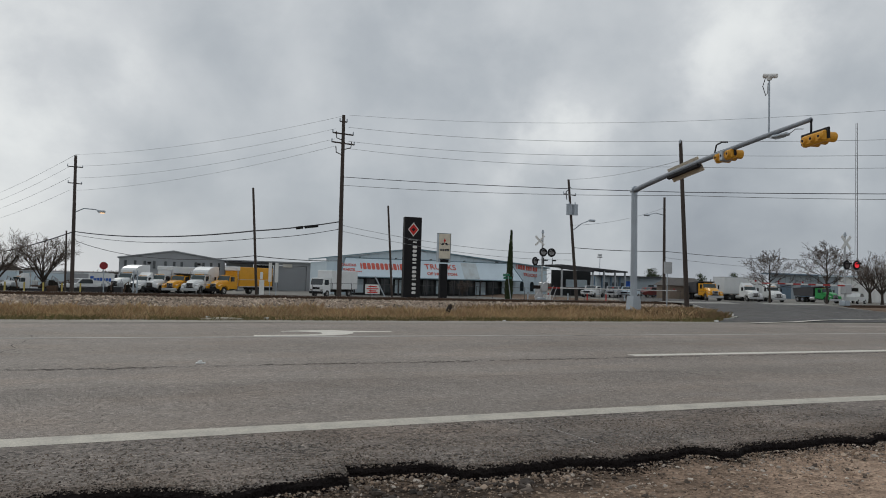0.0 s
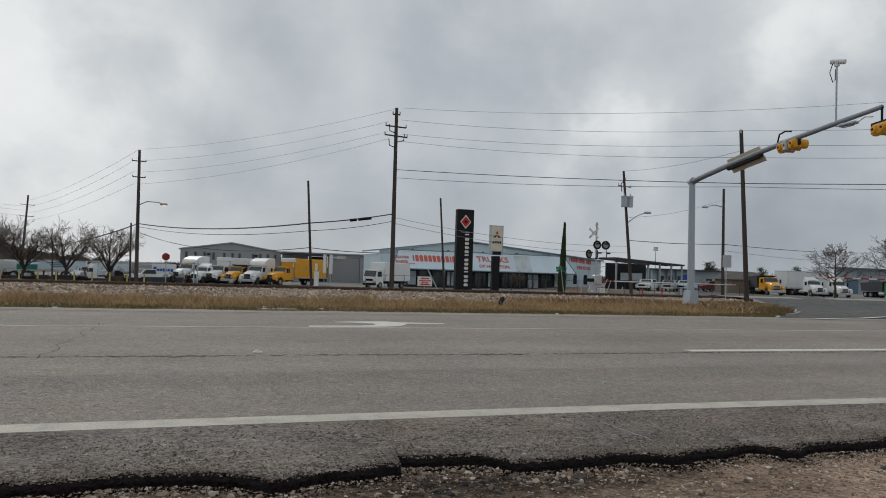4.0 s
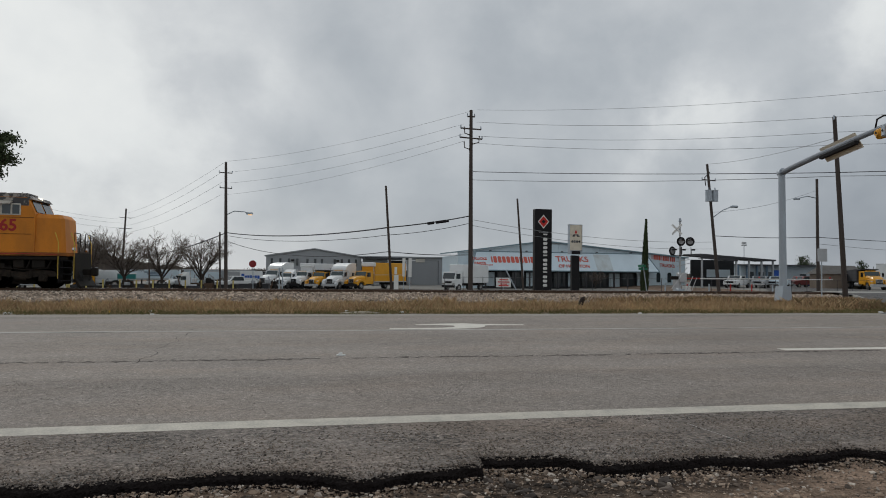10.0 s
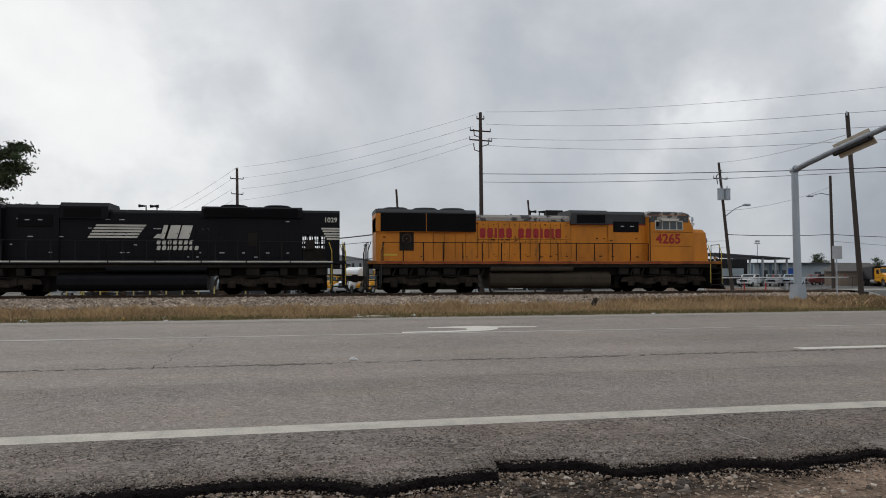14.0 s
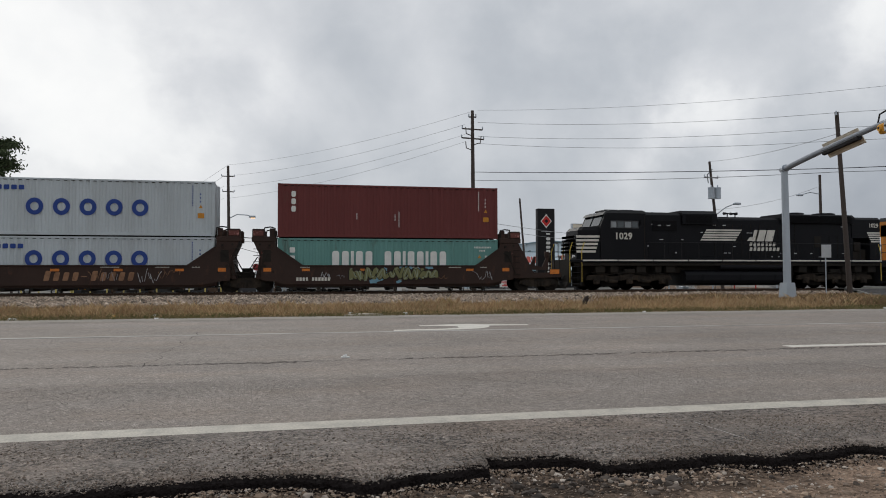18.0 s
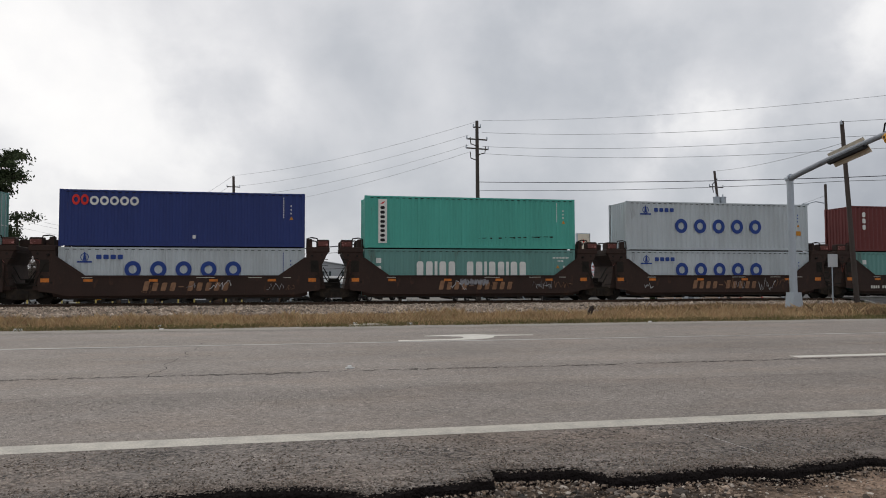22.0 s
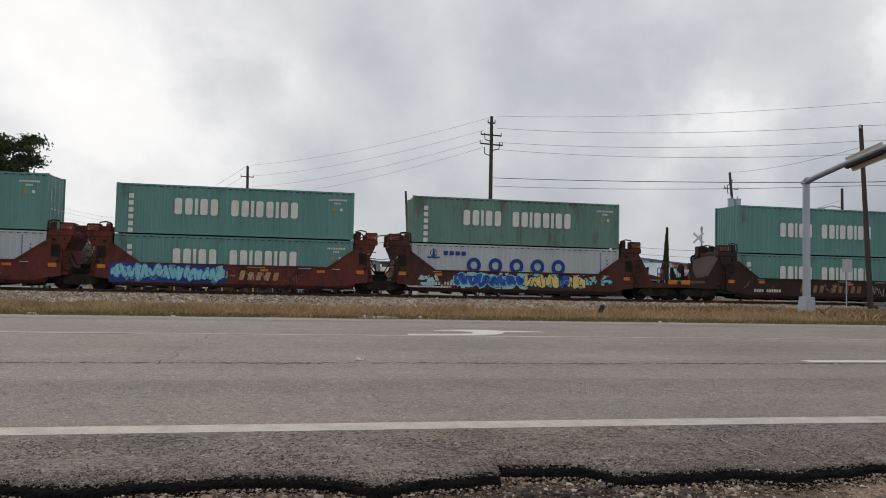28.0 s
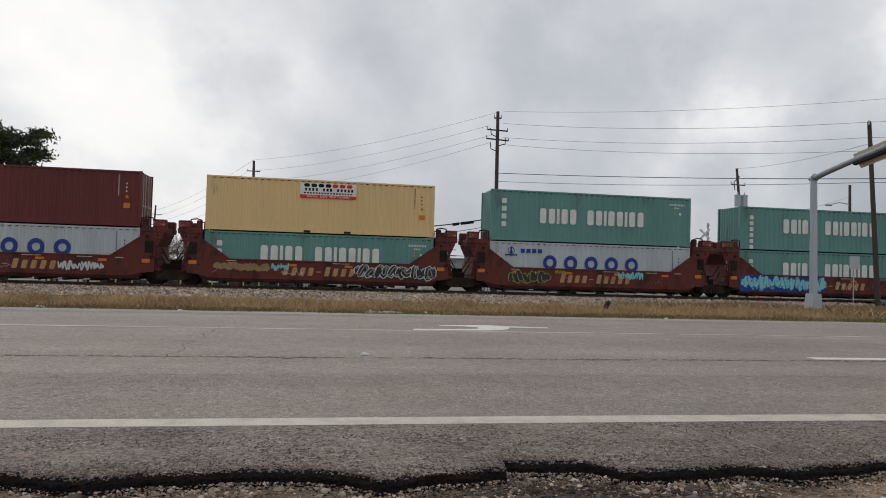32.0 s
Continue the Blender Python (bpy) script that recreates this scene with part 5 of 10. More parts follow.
        part("roof_vent", ant, MAT["loco_grey"], t)
    return t


def glyph_row(s, x, z, h, w, gap, kinds, y, d=0.012, side=-1, sx=1.0):
    """A row of plain shapes, one to a letter: 'o' a ring, 'c' an open ring, 's' two part rings, 'b' a block, 'i' a bar, ' ' a space."""
    y0, y1 = y, y + side * d
    for k in kinds:
        ww = w * (0.42 if k == "i" else 1)
        if k == "o":
            s.ring(x + ww / 2, z + h / 2, y0, y1, h / 2, h * 0.25, 20, ww / h)
        elif k == "c":
            s.ring(x + ww / 2, z + h / 2, y0, y1, h / 2, h * 0.25, 20, ww / h, 35, 325)
        elif k == "s":
            s.box(x + ww * .08, y0, z, x + ww * .92, y1, z + h * .24).box(x + ww * .08, y0, z + h * .38, x + ww * .92, y1, z + h * .62).box(x + ww * .08, y0, z + h * .76, x + ww * .92, y1, z + h)
            s.box(x + ww * .08, y0, z + h * .6, x + ww * .36, y1, z + h * .78).box(x + ww * .64, y0, z + h * .22, x + ww * .92, y1, z + h * .4)
        elif k != " ":
            s.box(x, y0, z, x + ww, y1, z + h, 0.004)
        x += ww + gap
    return x


def container(col_mat, label, high=True, marks=()):
    """Forty-foot corrugated steel box, doors at +x. marks: (kind, material) of what is painted on its sides."""
    H = 2.896 if high else 2.591
    L2, W2 = 6.096, 1.219
    t = thing("shipping_container", None, label, "container", "containers of the train")
    # corrugated long sides
    for side in (-1, 1):
        s = Solid()
        n, x0, x1 = 38, -L2 + 0.14, L2 - 0.14
        p = (x1 - x0) / n
        xs, ys = [], []
        for i in range(n):
            a = x0 + i * p
            xs += [a, a + p * 0.32, a + p * 0.5, a + p * 0.82]
            ys += [W2 - 0.008, W2 - 0.008, W2 - 0.044, W2 - 0.044]
        xs.append(x1)
        ys.append(W2 - 0.008)
        k = len(xs)
        vs = [(x, side * y, 0.17) for x, y in zip(xs, ys)] + [(x, side * y, H - 0.10) for x, y in zip(xs, ys)]
        s.add(vs, [(i, i + 1, k + i + 1, k + i) for i in range(k - 1)])
        part("side_panel", s, col_mat, t)
        part("top_rail", Solid().box(-L2 + .17, side * (W2 - .07), H - 0.10, L2 - .17, side * W2, H - 0.012, 0.006), col_mat, t)
        part("bottom_rail", Solid().box(-L2 + .17, side * (W2 - .07), 0.02, L2 - .17, side * (W2 - .002), 0.17, 0.006), col_mat, t)
        # near-black bars that paint the shade below the top rail
        slots = Solid()
        for i in range(34):
            x = x0 + 0.2 + i * (x1 - x0 - 0.4) / 33
            slots.box(x, side * (W2 - .01), H - 0.135, x + 0.16, side * (W2 - .002), H - 0.105)
        part("rail_shadow_gap", slots, MAT["dirty_black"], t, kind="stuff")
        for e in (-1, 1):
            part("corner_post", Solid().box(e * (L2 - 0.16), side * (W2 - 0.12), 0.12, e * (L2 - 0.002), side * (W2 - 0.001), H - 0.12, 0.01), col_mat, t)
            for z0, z1 in ((0, 0.12), (H - 0.12, H)):
                part("corner_casting", Solid().box(e * (L2 - 0.178), side * (W2 - 0.162), z0, e * L2, side * W2, z1, 0.012), col_mat, t)
    part("roof", Solid().box(-L2 + .1, -W2 + .05, H - 0.07, L2 - .1, W2 - .05, H - 0.02), col_mat, t)
    part("floor", Solid().box(-L2 + .1, -W2 + .05, 0.06, L2 - .1, W2 - .05, 0.16), MAT["dirty_black"], t)
    s = Solid()
    n = 8
    p = (2 * W2 - 0.28) / n
    ys, xs = [], []
    for i in range(n):
        a = -W2 + 0.14 + i * p
        ys += [a, a + p * .35, a + p * .5, a + p * .85]
        xs += [L2 - .02, L2 - .02, L2 - .06, L2 - .06]
    k = len(ys)
    s.add([(-x, y, .14) for x, y in zip(xs, ys)] + [(-x, y, H - .1) for x, y in zip(xs, ys)], [(i, i + 1, k + i + 1, k + i) for i in range(k - 1)])
    part("end_panel", s, col_mat, t)
    for y0, y1 in ((-W2 + .13, -0.01), (0.01, W2 - .13)):
        d = Solid().box(L2 - .09, y0, 0.15, L2 - .04, y1, H - .12, 0.01)
        for z in (0.5, 1.1, 1.7, 2.2):
            d.box(L2 - .05, y0 + .06, z, L2 - .025, y1 - .06, z + .28, 0.01)
        dr = part("door", d, col_mat, t)
        for f in (0.28, 0.72):
            y = y0 + (y1 - y0) * f
            part("lock_rod", Solid().rod((L2 - .012, y, .1), (L2 - .012, y, H - .08), 0.018, n=6).box(L2 - .02, y - .03, 1.1, L2 + .005, y + .25, 1.16), MAT["silver"], dr)
    yf = -(W2 + 0.001)
    for kind, mt in marks:
        s = Solid()
        if kind == "rings":                       # five large round shapes, evenly spaced
            glyph_row(s, -2.95, 1.02, 0.86, 0.80, 0.44, "ooooo", yf)
            lab = "large blue ring shapes along the side"
        elif kind == "two_words":                 # tall blocks, five and eight
            x = -3.24
            for row in ("bbibb", "bbibbibb"):
                for k in row:
                    if k == "i":
                        s.box(x, yf, 1.05, x + .16, yf - .012, 1.91)
                    else:
                        s.block(x + .035, 1.05, .37, .86, yf, yf - .012)
                    x += (.16 if k == "i" else .44) + .08
                x += .53
            lab = "tall white blocks in the place of two words"
        elif kind in ("column_four", "column_six"):     # a column of small marks
            n = 4 if kind == "column_four" else 6
            for i in range(n):
                z = H - 0.78 - i * (.44 if n == 4 else .355)
                u = .28 if n == 4 else .24
                s.block(-5.46, z, u, u, yf, yf - .010, .12)
            lab = "column of small white square marks"
        elif kind == "emblem_row":                # a small ship-like emblem and four marks
            s.ring(-4.85, H - .52, yf, yf - .01, 0.20, 0.165, 20)
            s.prism([(-4.93, H - .66), (-4.77, H - .66), (-4.83, H - .26), (-4.87, H - .26)], yf - .001, yf - .012)
            s.box(-5.2, yf, H - .80, -4.5, yf - .01, H - .72)
            for i in range(4):
                x = -4.30 + i * 0.34
                s.block(x, H - .62, .25, .23, yf, yf - .01, .12)
            lab = "small blue emblem with four marks"
        elif kind == "seaco":
            s2 = Solid()
            glyph_row(s2, -5.50, H - .80, 0.54, 0.38, 0.03, "oo", yf)
            pieces("painted_mark", s2, MAT["sign_red"], t, "two red round shapes")
            glyph_row(s, -4.66, H - .80, 0.47, 0.43, 0.05, "ooooo", yf)
            s.block(.35, .42, .16, .19, yf, yf - .01)
            lab = "five white round shapes"
        elif kind == "tex":
            for i in range(3):
                s.block(-5.38, H - .72 - i * .40, .23, .31, yf, yf - .01)
            for x, z0, z1 in ((-1.9, 1.0, 1.35), (0.2, .95, 1.3), (0.42, .6, 1.45)):
                s.box(x, yf, z0, x + .035, yf - .008, z1)
            lab = "three small white marks set upright"
        elif kind == "band":
            s.box(-5.34, yf, 0.28, -4.86, yf - .008, H - .20)
            pieces("painted_mark", Solid().prism([(-5.24, H - .46), (-5.08, H - .34), (-4.96, H - .32), (-5.10, H - .46)], yf - .008, yf - .014), MAT["sign_red"], t, "small red mark on the white band")
            s2 = Solid()
            for i in range(8):
                s2.block(-5.23, 0.36 + i * .255, .25, .17, yf - .008, yf - .014)
            pieces("painted_mark", s2, MAT["black"], t, "dark blocks on the white band")
            lab = "white upright band"
        elif kind == "placard":
            s.box(-1.25, yf - .0, H - 1.0, 1.75, yf - .012, H - .18)
            s2 = Solid().box(-1.25, yf - .012, H - 1.0, 1.75, yf - .018, H - .82)
            part("painted_mark", s2, MAT["sign_red"], t, "red stripe along the placard")
            s3 = Solid()
            s4 = Solid()
            for i in range(7):
                (s3 if i < 4 else s4).block(-1.05 + i * .38, H - .40, .30, .19, yf - .012, yf - .018)
            pieces("painted_mark", s4, MAT["sign_red"], t, "red blocks on the placard")
            for i in range(14):
                if i not in (4, 8):
                    s3.box(-1.0 + i * .19, yf - .012, H - .61, -1.0 + i * .19 + .11, yf - .018, H - .46)
            for i in range(17):
                s3.box(-1.05 + i * .155, yf - .012, H - .76, -1.05 + i * .155 + .10, yf - .017, H - .68)
            # near-black plates stand for the shade inside the fork pockets
            for x in (-1.0, 1.15):
                part("fork_pocket", Solid().box(x, -W2 - .002, .03, x + .36, -W2 + .05, .15), MAT["dirty_black"], t)
            pieces("painted_mark", s3, MAT["black"], t, "dark bars on the placard")
            me = lettering("RENTAL   SALES   RENT TO OWN", 0.15, 0.003, MAT["white"])
            part("painted_mark", me, MAT["white"], t, "small white words", pose(0.25, yf - .02, H - .91))
            lab = "white placard fixed to the side"
        elif kind in ("data", "data_square"):     # fine columns of marks, a small warning sign
            for i in range(9):
                s.box(4.96, yf, H - 1.32 + i * .125, 5.005, yf - .008, H - 1.24 + i * .125)
            for i in range(3):
                s.box(5.34, yf, H - .72 - i * .2, 5.40, yf - .008, H - .64 - i * .2)
            s2 = Solid().prism([(5.29, H - 1.42), (5.49, H - 1.42), (5.39, H - 1.24)], yf, yf - .01)
            if kind == "data_square":
                s2.block(5.24, H - 1.95, .32, .27, yf, yf - .01, .1)
            pieces("painted_mark", s2, MAT["warning"], t, "small orange warning mark")
            lab = "small rows of marks near the end"
        elif kind == "data_rows":                 # two short lines of marks over a warning sign
            for i in range(11):
                s.box(4.72 + i * .09, yf, H - .50, 4.775 + i * .09, yf - .008, H - .40)
            for i in range(4):
                s.box(5.02 + i * .09, yf, H - .68, 5.075 + i * .09, yf - .008, H - .59)
            s.block(5.34, H - 1.05, .13, .15, yf, yf - .008)
            s2 = Solid().prism([(4.92, H - 1.05), (5.12, H - 1.05), (5.02, H - .87)], yf, yf - .01)
            pieces("painted_mark", s2, MAT["warning"], t, "small orange warning mark")
            lab = "two short lines of small marks near the end"
        elif kind == "scuffs":                    # scraped bare patches low on the side
            rng = random.Random(77)
            for i in range(26):
                x = rng.uniform(.2, 4.6)
                s.box(x, yf + .02, .55 + rng.uniform(-.03, .03) + .03 * x, x + rng.uniform(.05, .2), yf - .004, .60 + .03 * x)
            lab = "dark scraped patches low on the side"
        pieces("painted_mark", s, mt, t, lab)
    return t


def ribbon(pts, w, y):
    """A flat bent stroke that faces -y, of one width, its bends rounded."""
    fine = []
    n = len(pts)
    for i in range(n - 1):
        p0, p1, p2, p3 = (Vector(pts[max(0, min(n - 1, i + k))]) for k in (-1, 0, 1, 2))
        for q in range(5):
            u = q / 5
            fine.append(.5 * (2 * p1 + (p2 - p0) * u + (2 * p0 - 5 * p1 + 4 * p2 - p3) * u * u + (3 * p1 - p0 - 3 * p2 + p3) * u ** 3))
    fine.append(Vector(pts[-1]))
    s = Solid()
    a, b = [], []
    for i, p in enumerate(fine):
        d = fine[min(len(fine) - 1, i + 1)] - fine[max(0, i - 1)]
        d = d.normalized() if d.length > 1e-6 else Vector((1, 0))
        e = w * (1.0 if 0 < i < len(fine) - 1 else .55)
        out = y - .0001 * i
        a.append((p.x - d.y * e, out, p.y + d.x * e))
        b.append((p.x + d.y * e, out, p.y - d.x * e))
    k = len(fine)
    return s.add(a + b, [(i, i + 1, k + i + 1, k + i) for i in range(k - 1)])


def blot(x, z, w, h, y, rng, m=11):
    """A ragged flat spot of paint."""
    ph = rng.uniform(0, 6)
    ring = []
    for j in range(m):
        a = 2 * np.pi * j / m
        r = 1 + .22 * np.sin(2 * a + ph) + .16 * np.sin(5 * a + ph * 2) + rng.uniform(-.08, .08)
        ring.append((x + np.cos(a) * w * r, y, z + np.sin(a) * h * r))
    return Solid().add([(x, y, z)] + ring, [(0, 1 + j, 1 + (j + 1) % m) for j in range(m)])


def graffiti(parent, x0, x1, z0, z1, mats, seed, y=-1.465, wide=.8, bold=.12, spots=0, shade=True):
    """Sprayed patch of fat bent strokes that spell nothing. mats: spots behind, outline, fill, shine."""
    rng = random.Random(seed)
    H = z1 - z0
    cloud, line, fill, shine = (mats + (None,) * 4)[:4]
    if cloud:
        for i in range(spots or max(3, int((x1 - x0) / .16))):
            cx, cz = rng.uniform(x0 - .1, x1 + .1), rng.uniform(z0 + .08, z1 - .06)
            w = H * rng.uniform(.06, .17)
            part("spray_spot", blot(cx, min(z1 - w * .9, max(z0 + w * .9, cz)), w * rng.uniform(.9, 1.7), w, y - .0003 * (i % 7), rng), cloud, parent)
    if not line:
        return
    n = max(2, round(1.9 * (x1 - x0) / (wide * H)))
    step = (x1 - x0) / n
    lw = bold * H
    for i in range(n):
        # a sweep that climbs, turns and falls across its neighbours
        m, up = rng.choice((4, 5)), rng.random() < .5
        reach = rng.uniform(.9, 1.9)
        pts = []
        for q in range(m):
            u = i + .5 + (q / (m - 1) - .5) * reach * (1 if i % 3 else -1) + rng.uniform(-.25, .25)
            v = rng.uniform(.62, 1.0) if (q % 2 == 0) == up else rng.uniform(0, .38)
            pts.append((min(x1 - lw, max(x0 + lw, x0 + step * u)), z0 + lw * 1.35 + (H - 2.7 * lw) * v))
        part("sprayed_outline", ribbon(pts, lw * 1.42, y - .003 - .005 * i), line, parent)
        if fill:
            part("sprayed_stroke", ribbon(pts, lw, y - .0055 - .005 * i), fill, parent)
        if shine:
            k = [(px + lw * .25, pz + lw * .30) for px, pz in pts]
            part("sprayed_shine", ribbon(k[:max(3, len(k) // 2 + 1)], lw * .22, y - .009 - .005 * i), shine, parent)
            for q in range(3):
                a0 = rng.choice(pts)
                part("sprayed_shine", ribbon([(a0[0] - lw * .6, a0[1] - lw * .2), (a0[0], a0[1] + lw * .3), (a0[0] + lw * .6, a0[1])], lw * .2, y - .010 - .005 * i), shine, parent)


def bed(parent, x0, x1, z0, z1, mat, seed, y=-1.4645):
    """The ragged ground coat under a sprayed patch."""
    rng = random.Random(seed)
    n = int((x1 - x0) / .14)
    low = [(x0 + (x1 - x0) * i / n, y, z0 + rng.uniform(0, .05)) for i in range(n + 1)]
    high = [(x + rng.uniform(-.03, .03), y, z1 - rng.uniform(0, .12) - (.2 if i in (0, n) else 0)) for i, (x, _, _) in enumerate(low)]
    part("sprayed_ground", Solid().add(low + high, [(i, i + 1, n + 2 + i, n + 1 + i) for i in range(n)]), mat, parent)


def well_car(body, front=False, rear=False, first_number=False, words=True):
    """One well of an articulated stack car, its end towers and, between wells, the shared bogie ahead of it."""
    lab = "rust-brown steel well car of an articulated stack train, moving"
    t = thing("well_car", None, lab, "freight wagon", "well cars of the train")
    HP = 7.70
    for side in (-1, 1):
        y0, y1 = side * 1.38, side * 1.455
        s = Solid().prism([(-6.25, 0.58), (-5.6, 0.43), (5.6, 0.43), (6.25, 0.58), (6.9, 0.66), (6.95, 2.0), (6.35, 2.42), (6.1, 2.42), (4.75, 1.46), (-4.75, 1.46), (-6.1, 2.42), (-6.35, 2.42),
                           (-6.95, 2.0), (-6.9, 0.66)], y0, y1)
        part("side_sill", s, body, t)
        ch = Solid()
        q = ((-6.25, .58, .40), (-5.6, .43, .24), (5.6, .43, .24), (6.25, .58, .40))
        for (xa, za, ba), (xb, zb, bb) in zip(q, q[1:]):
            ch.add([(xa, side * 1.455, za), (xb, side * 1.455, zb), (xb, side * 1.30, bb), (xa, side * 1.30, ba),
                    (xa, side * 1.38, za), (xb, side * 1.38, zb), (xb, side * 1.24, bb), (xa, side * 1.24, ba)],
                   [(0, 1, 2, 3), (4, 7, 6, 5), (3, 2, 6, 7), (0, 4, 5, 1), (0, 3, 7, 4), (1, 5, 6, 2)])
        part("lower_chord", ch, body, t, "lower edge of the sill, tucked in and grimy")
        seam = Solid()
        for x in (-5.9, -3.05, -.02, 3.0, 5.85):
            seam.box(x - .022, side * 1.455, .46, x + .022, side * 1.461, 1.37)
        pieces("weld_seam", seam, body, t)
        # near-black strip along the foot of the lower chord
        part("chord_grime", Solid().box(-5.55, side * 1.24, .245, 5.55, side * 1.29, .30), MAT["dirty_black"], t)
        r = Solid().box(-4.8, side * 1.45, 1.38, 4.8, side * 1.50, 1.46, 0.01).box(-5.6, side * 1.45, 0.43, 5.6, side * 1.475, 0.47, 0.006)
        for e in (-1, 1):
            r.add([(e * 4.8, side * 1.505, 1.38), (e * 6.15, side * 1.505, 2.34), (e * 6.15, side * 1.505, 2.42), (e * 4.8, side * 1.505, 1.46)], [(0, 1, 2, 3)])
        part("sill_flange", r, body, t)
        for x in (-6.6, -4.6, -1.5, 1.45, 4.4, 6.5):
            w = 0.20 if abs(x) > 6 else 0.21
            h = 0.13 if abs(x) > 6 else 0.085
            part("reflector", Solid().box(x - w, side * 1.455, 1.18 - h * .5, x + w, side * 1.464, 1.18 + h, 0.002), MAT["reflector"], t, "orange reflector plate")
    part("well_floor", Solid().box(-6.2, -1.36, 0.26, 6.2, 1.36, 0.31), MAT["dirty_black"], t)
    rg = Solid()
    for i in range(9):
        x = -5.2 + i * 1.3
        rg.box(x - .09, -1.36, 0.10 + .03, x + .09, 1.36, 0.26)
    pieces("cross_bearer", rg, MAT["dirty_black"], t)
    for e in (-1, 1):
        s = Solid()
        # tower: tapered column, cap with stacking guides
        s.prism([(e * 6.16, 0.72), (e * 7.22, 0.72), (e * 7.08, 1.4), (e * 7.02, 2.0), (e * 7.30, 2.62), (e * 7.30, 2.72), (e * 6.2, 2.72), (e * 6.16, 2.3)], -1.32, 1.32)
        part("end_tower", s, body, t)
        c = Solid()
        for y in (-1.36, 0.9):
            c.box(e * 6.18, y, 2.70, e * 7.42, y + 0.46, 2.98, 0.03)
            c.box(e * 6.75, y, 2.96, e * 7.40, y + 0.46, 3.38, 0.05)
            c.box(e * 6.24, y + .1, 2.96, e * 6.50, y + .4, 3.42, 0.04)
        c.box(e * 6.2, -0.9, 2.70, e * 7.3, 0.9, 2.95, 0.03)
        pieces("tower_cap", c, body, t)
        g = Solid()
        for y in (-1.38, 1.38):
            g.path([(e * 6.2, y, 2.98), (e * 6.22, y, 3.42), (e * 6.45, y, 3.48), (e * 6.75, y, 3.44), (e * 6.78, y, 3.3)], 0.035)
        pieces("grab_loop", g, MAT["dirty_black"], t)
        pl = Solid()
        for y in (-1.365, 1.365):
            sg = -1 if y < 0 else 1
            pl.box(e * 6.82, y, 3.02, e * 7.34, y + sg * .008, 3.28)
        pieces("cap_plate", pl, MAT["cap_red"] if body is MAT["car_red"] else MAT["cap_worn"], t, "faded red cap plate with flaking paint")
        d = Solid()
        for x, z, r in ((6.5, 1.9, .07), (6.75, 1.4, .09), (6.5, 2.5, .06), (7.0, 2.55, .06), (6.3, 1.1, .05)):
            for y in (-1.46, 1.32):
                d.rod((e * x, y + (0.0 if abs(x) < 6.9 else .13), z), (e * x, y + .14, z), r, n=10)
        pieces("casting", d, MAT["dirty_black"], t)
        lad = Solid()
        for k in range(5):
            z = .95 + k * .34
            lad.path([(e * 6.98, -1.34, z), (e * 7.02, -1.47, z), (e * 7.32, -1.47, z), (e * 7.30, -1.2, z)], .018, 5)
        pieces("ladder_rung", lad, MAT["dirty_black"], t)
        pp = Solid().path([(e * 6.2, -1.40, 2.2), (e * 6.6, -1.50, 2.05), (e * 6.85, -1.50, 1.5), (e * 7.1, -1.42, .95), (e * 7.5, -1.2, .9)], .022, 6)
        part("brake_pipe", pp, MAT["dirty_black"], t)
        # a near-black plate, slightly proud, stands for the shade in a pocket
        part("tower_recess", Solid().prism([(e * 6.42, 1.62), (e * 6.86, 1.62), (e * 6.82, 2.25), (e * 6.42, 2.25)], -1.462, -1.40), MAT["dirty_black"], t, "dark plate for the shade of a pocket in the tower")
    if words:
        s = Solid()
        x = -2.06
        for i in range(10):
            if i == 4:
                s.box(x + .05, -1.455, .85, x + .30, -1.463, .90)
            else:
                big = i in (0, 5)
                s.block(x + .04, .66, .25, .50 if big else .43, -1.455, -1.463, .16, .22)
            x += 0.435
        pieces("lettering_block", s, MAT["rust_letter"] if body is MAT["car_dark"] else MAT["pale_letter"], t, "worn slanting blocks in the place of a word")
    if first_number:
        s = Solid()
        for i in range(11):
            if i != 4:
                s.box(-5.1 + i * .165, -1.455, .62, -5.1 + i * .165 + .115, -1.463, .80)
        pieces("number_bar", s, MAT["cream"], t, "pale bars in the place of a number")
    s = Solid()
    for x, w in ((-4.9, .5), (0.6, .9), (3.2, .7), (5.0, .4)):
        s.box(x, -1.455, 1.33, x + w, -1.462, 1.36)
    pieces("stencil_bar", s, MAT["cream"], t)
    # bogie under the gap ahead, shared by the next well, or the end platform of the whole car
    def bogie(cx, name_y=1.0):
        for k in (-0.88, 0.88):
            wheelset(t, cx + k, 0.46)
        for side in (-1, 1):
            y = side * 1.02
            s = Solid().prism([(cx - 1.2, .42), (cx - 1.05, .62), (cx - .45, .78), (cx + .45, .78), (cx + 1.05, .62), (cx + 1.2, .42), (cx + .8, .32), (cx + .42, .24), (cx - .42, .24), (cx - .8, .32)], y - .07, y + .07)
            for k in (-.2, 0, .2):
                s.rod((cx + k, y + side * .05, .26), (cx + k, y + side * .05, .55), .075, n=8)
            part("bogie_frame", s, MAT["truck_frame"], t)
            for k in (-.88, .88):
                part("bearing", Solid().rod((cx + k, y, .46), (cx + k, y + side * .17, .46), .11, n=12), MAT["dirty_black"], t)
        part("bolster", Solid().box(cx - .3, -1.1, .5, cx + .3, 1.1, .72, .04), MAT["dirty_black"], t)
    if not front:
        bogie(HP)
        a = Solid().box(6.9, -.5, .62, HP + .35, .5, 1.1, .05)
        a.rod((HP, 0, .6), (HP, 0, 1.3), .3, n=14)
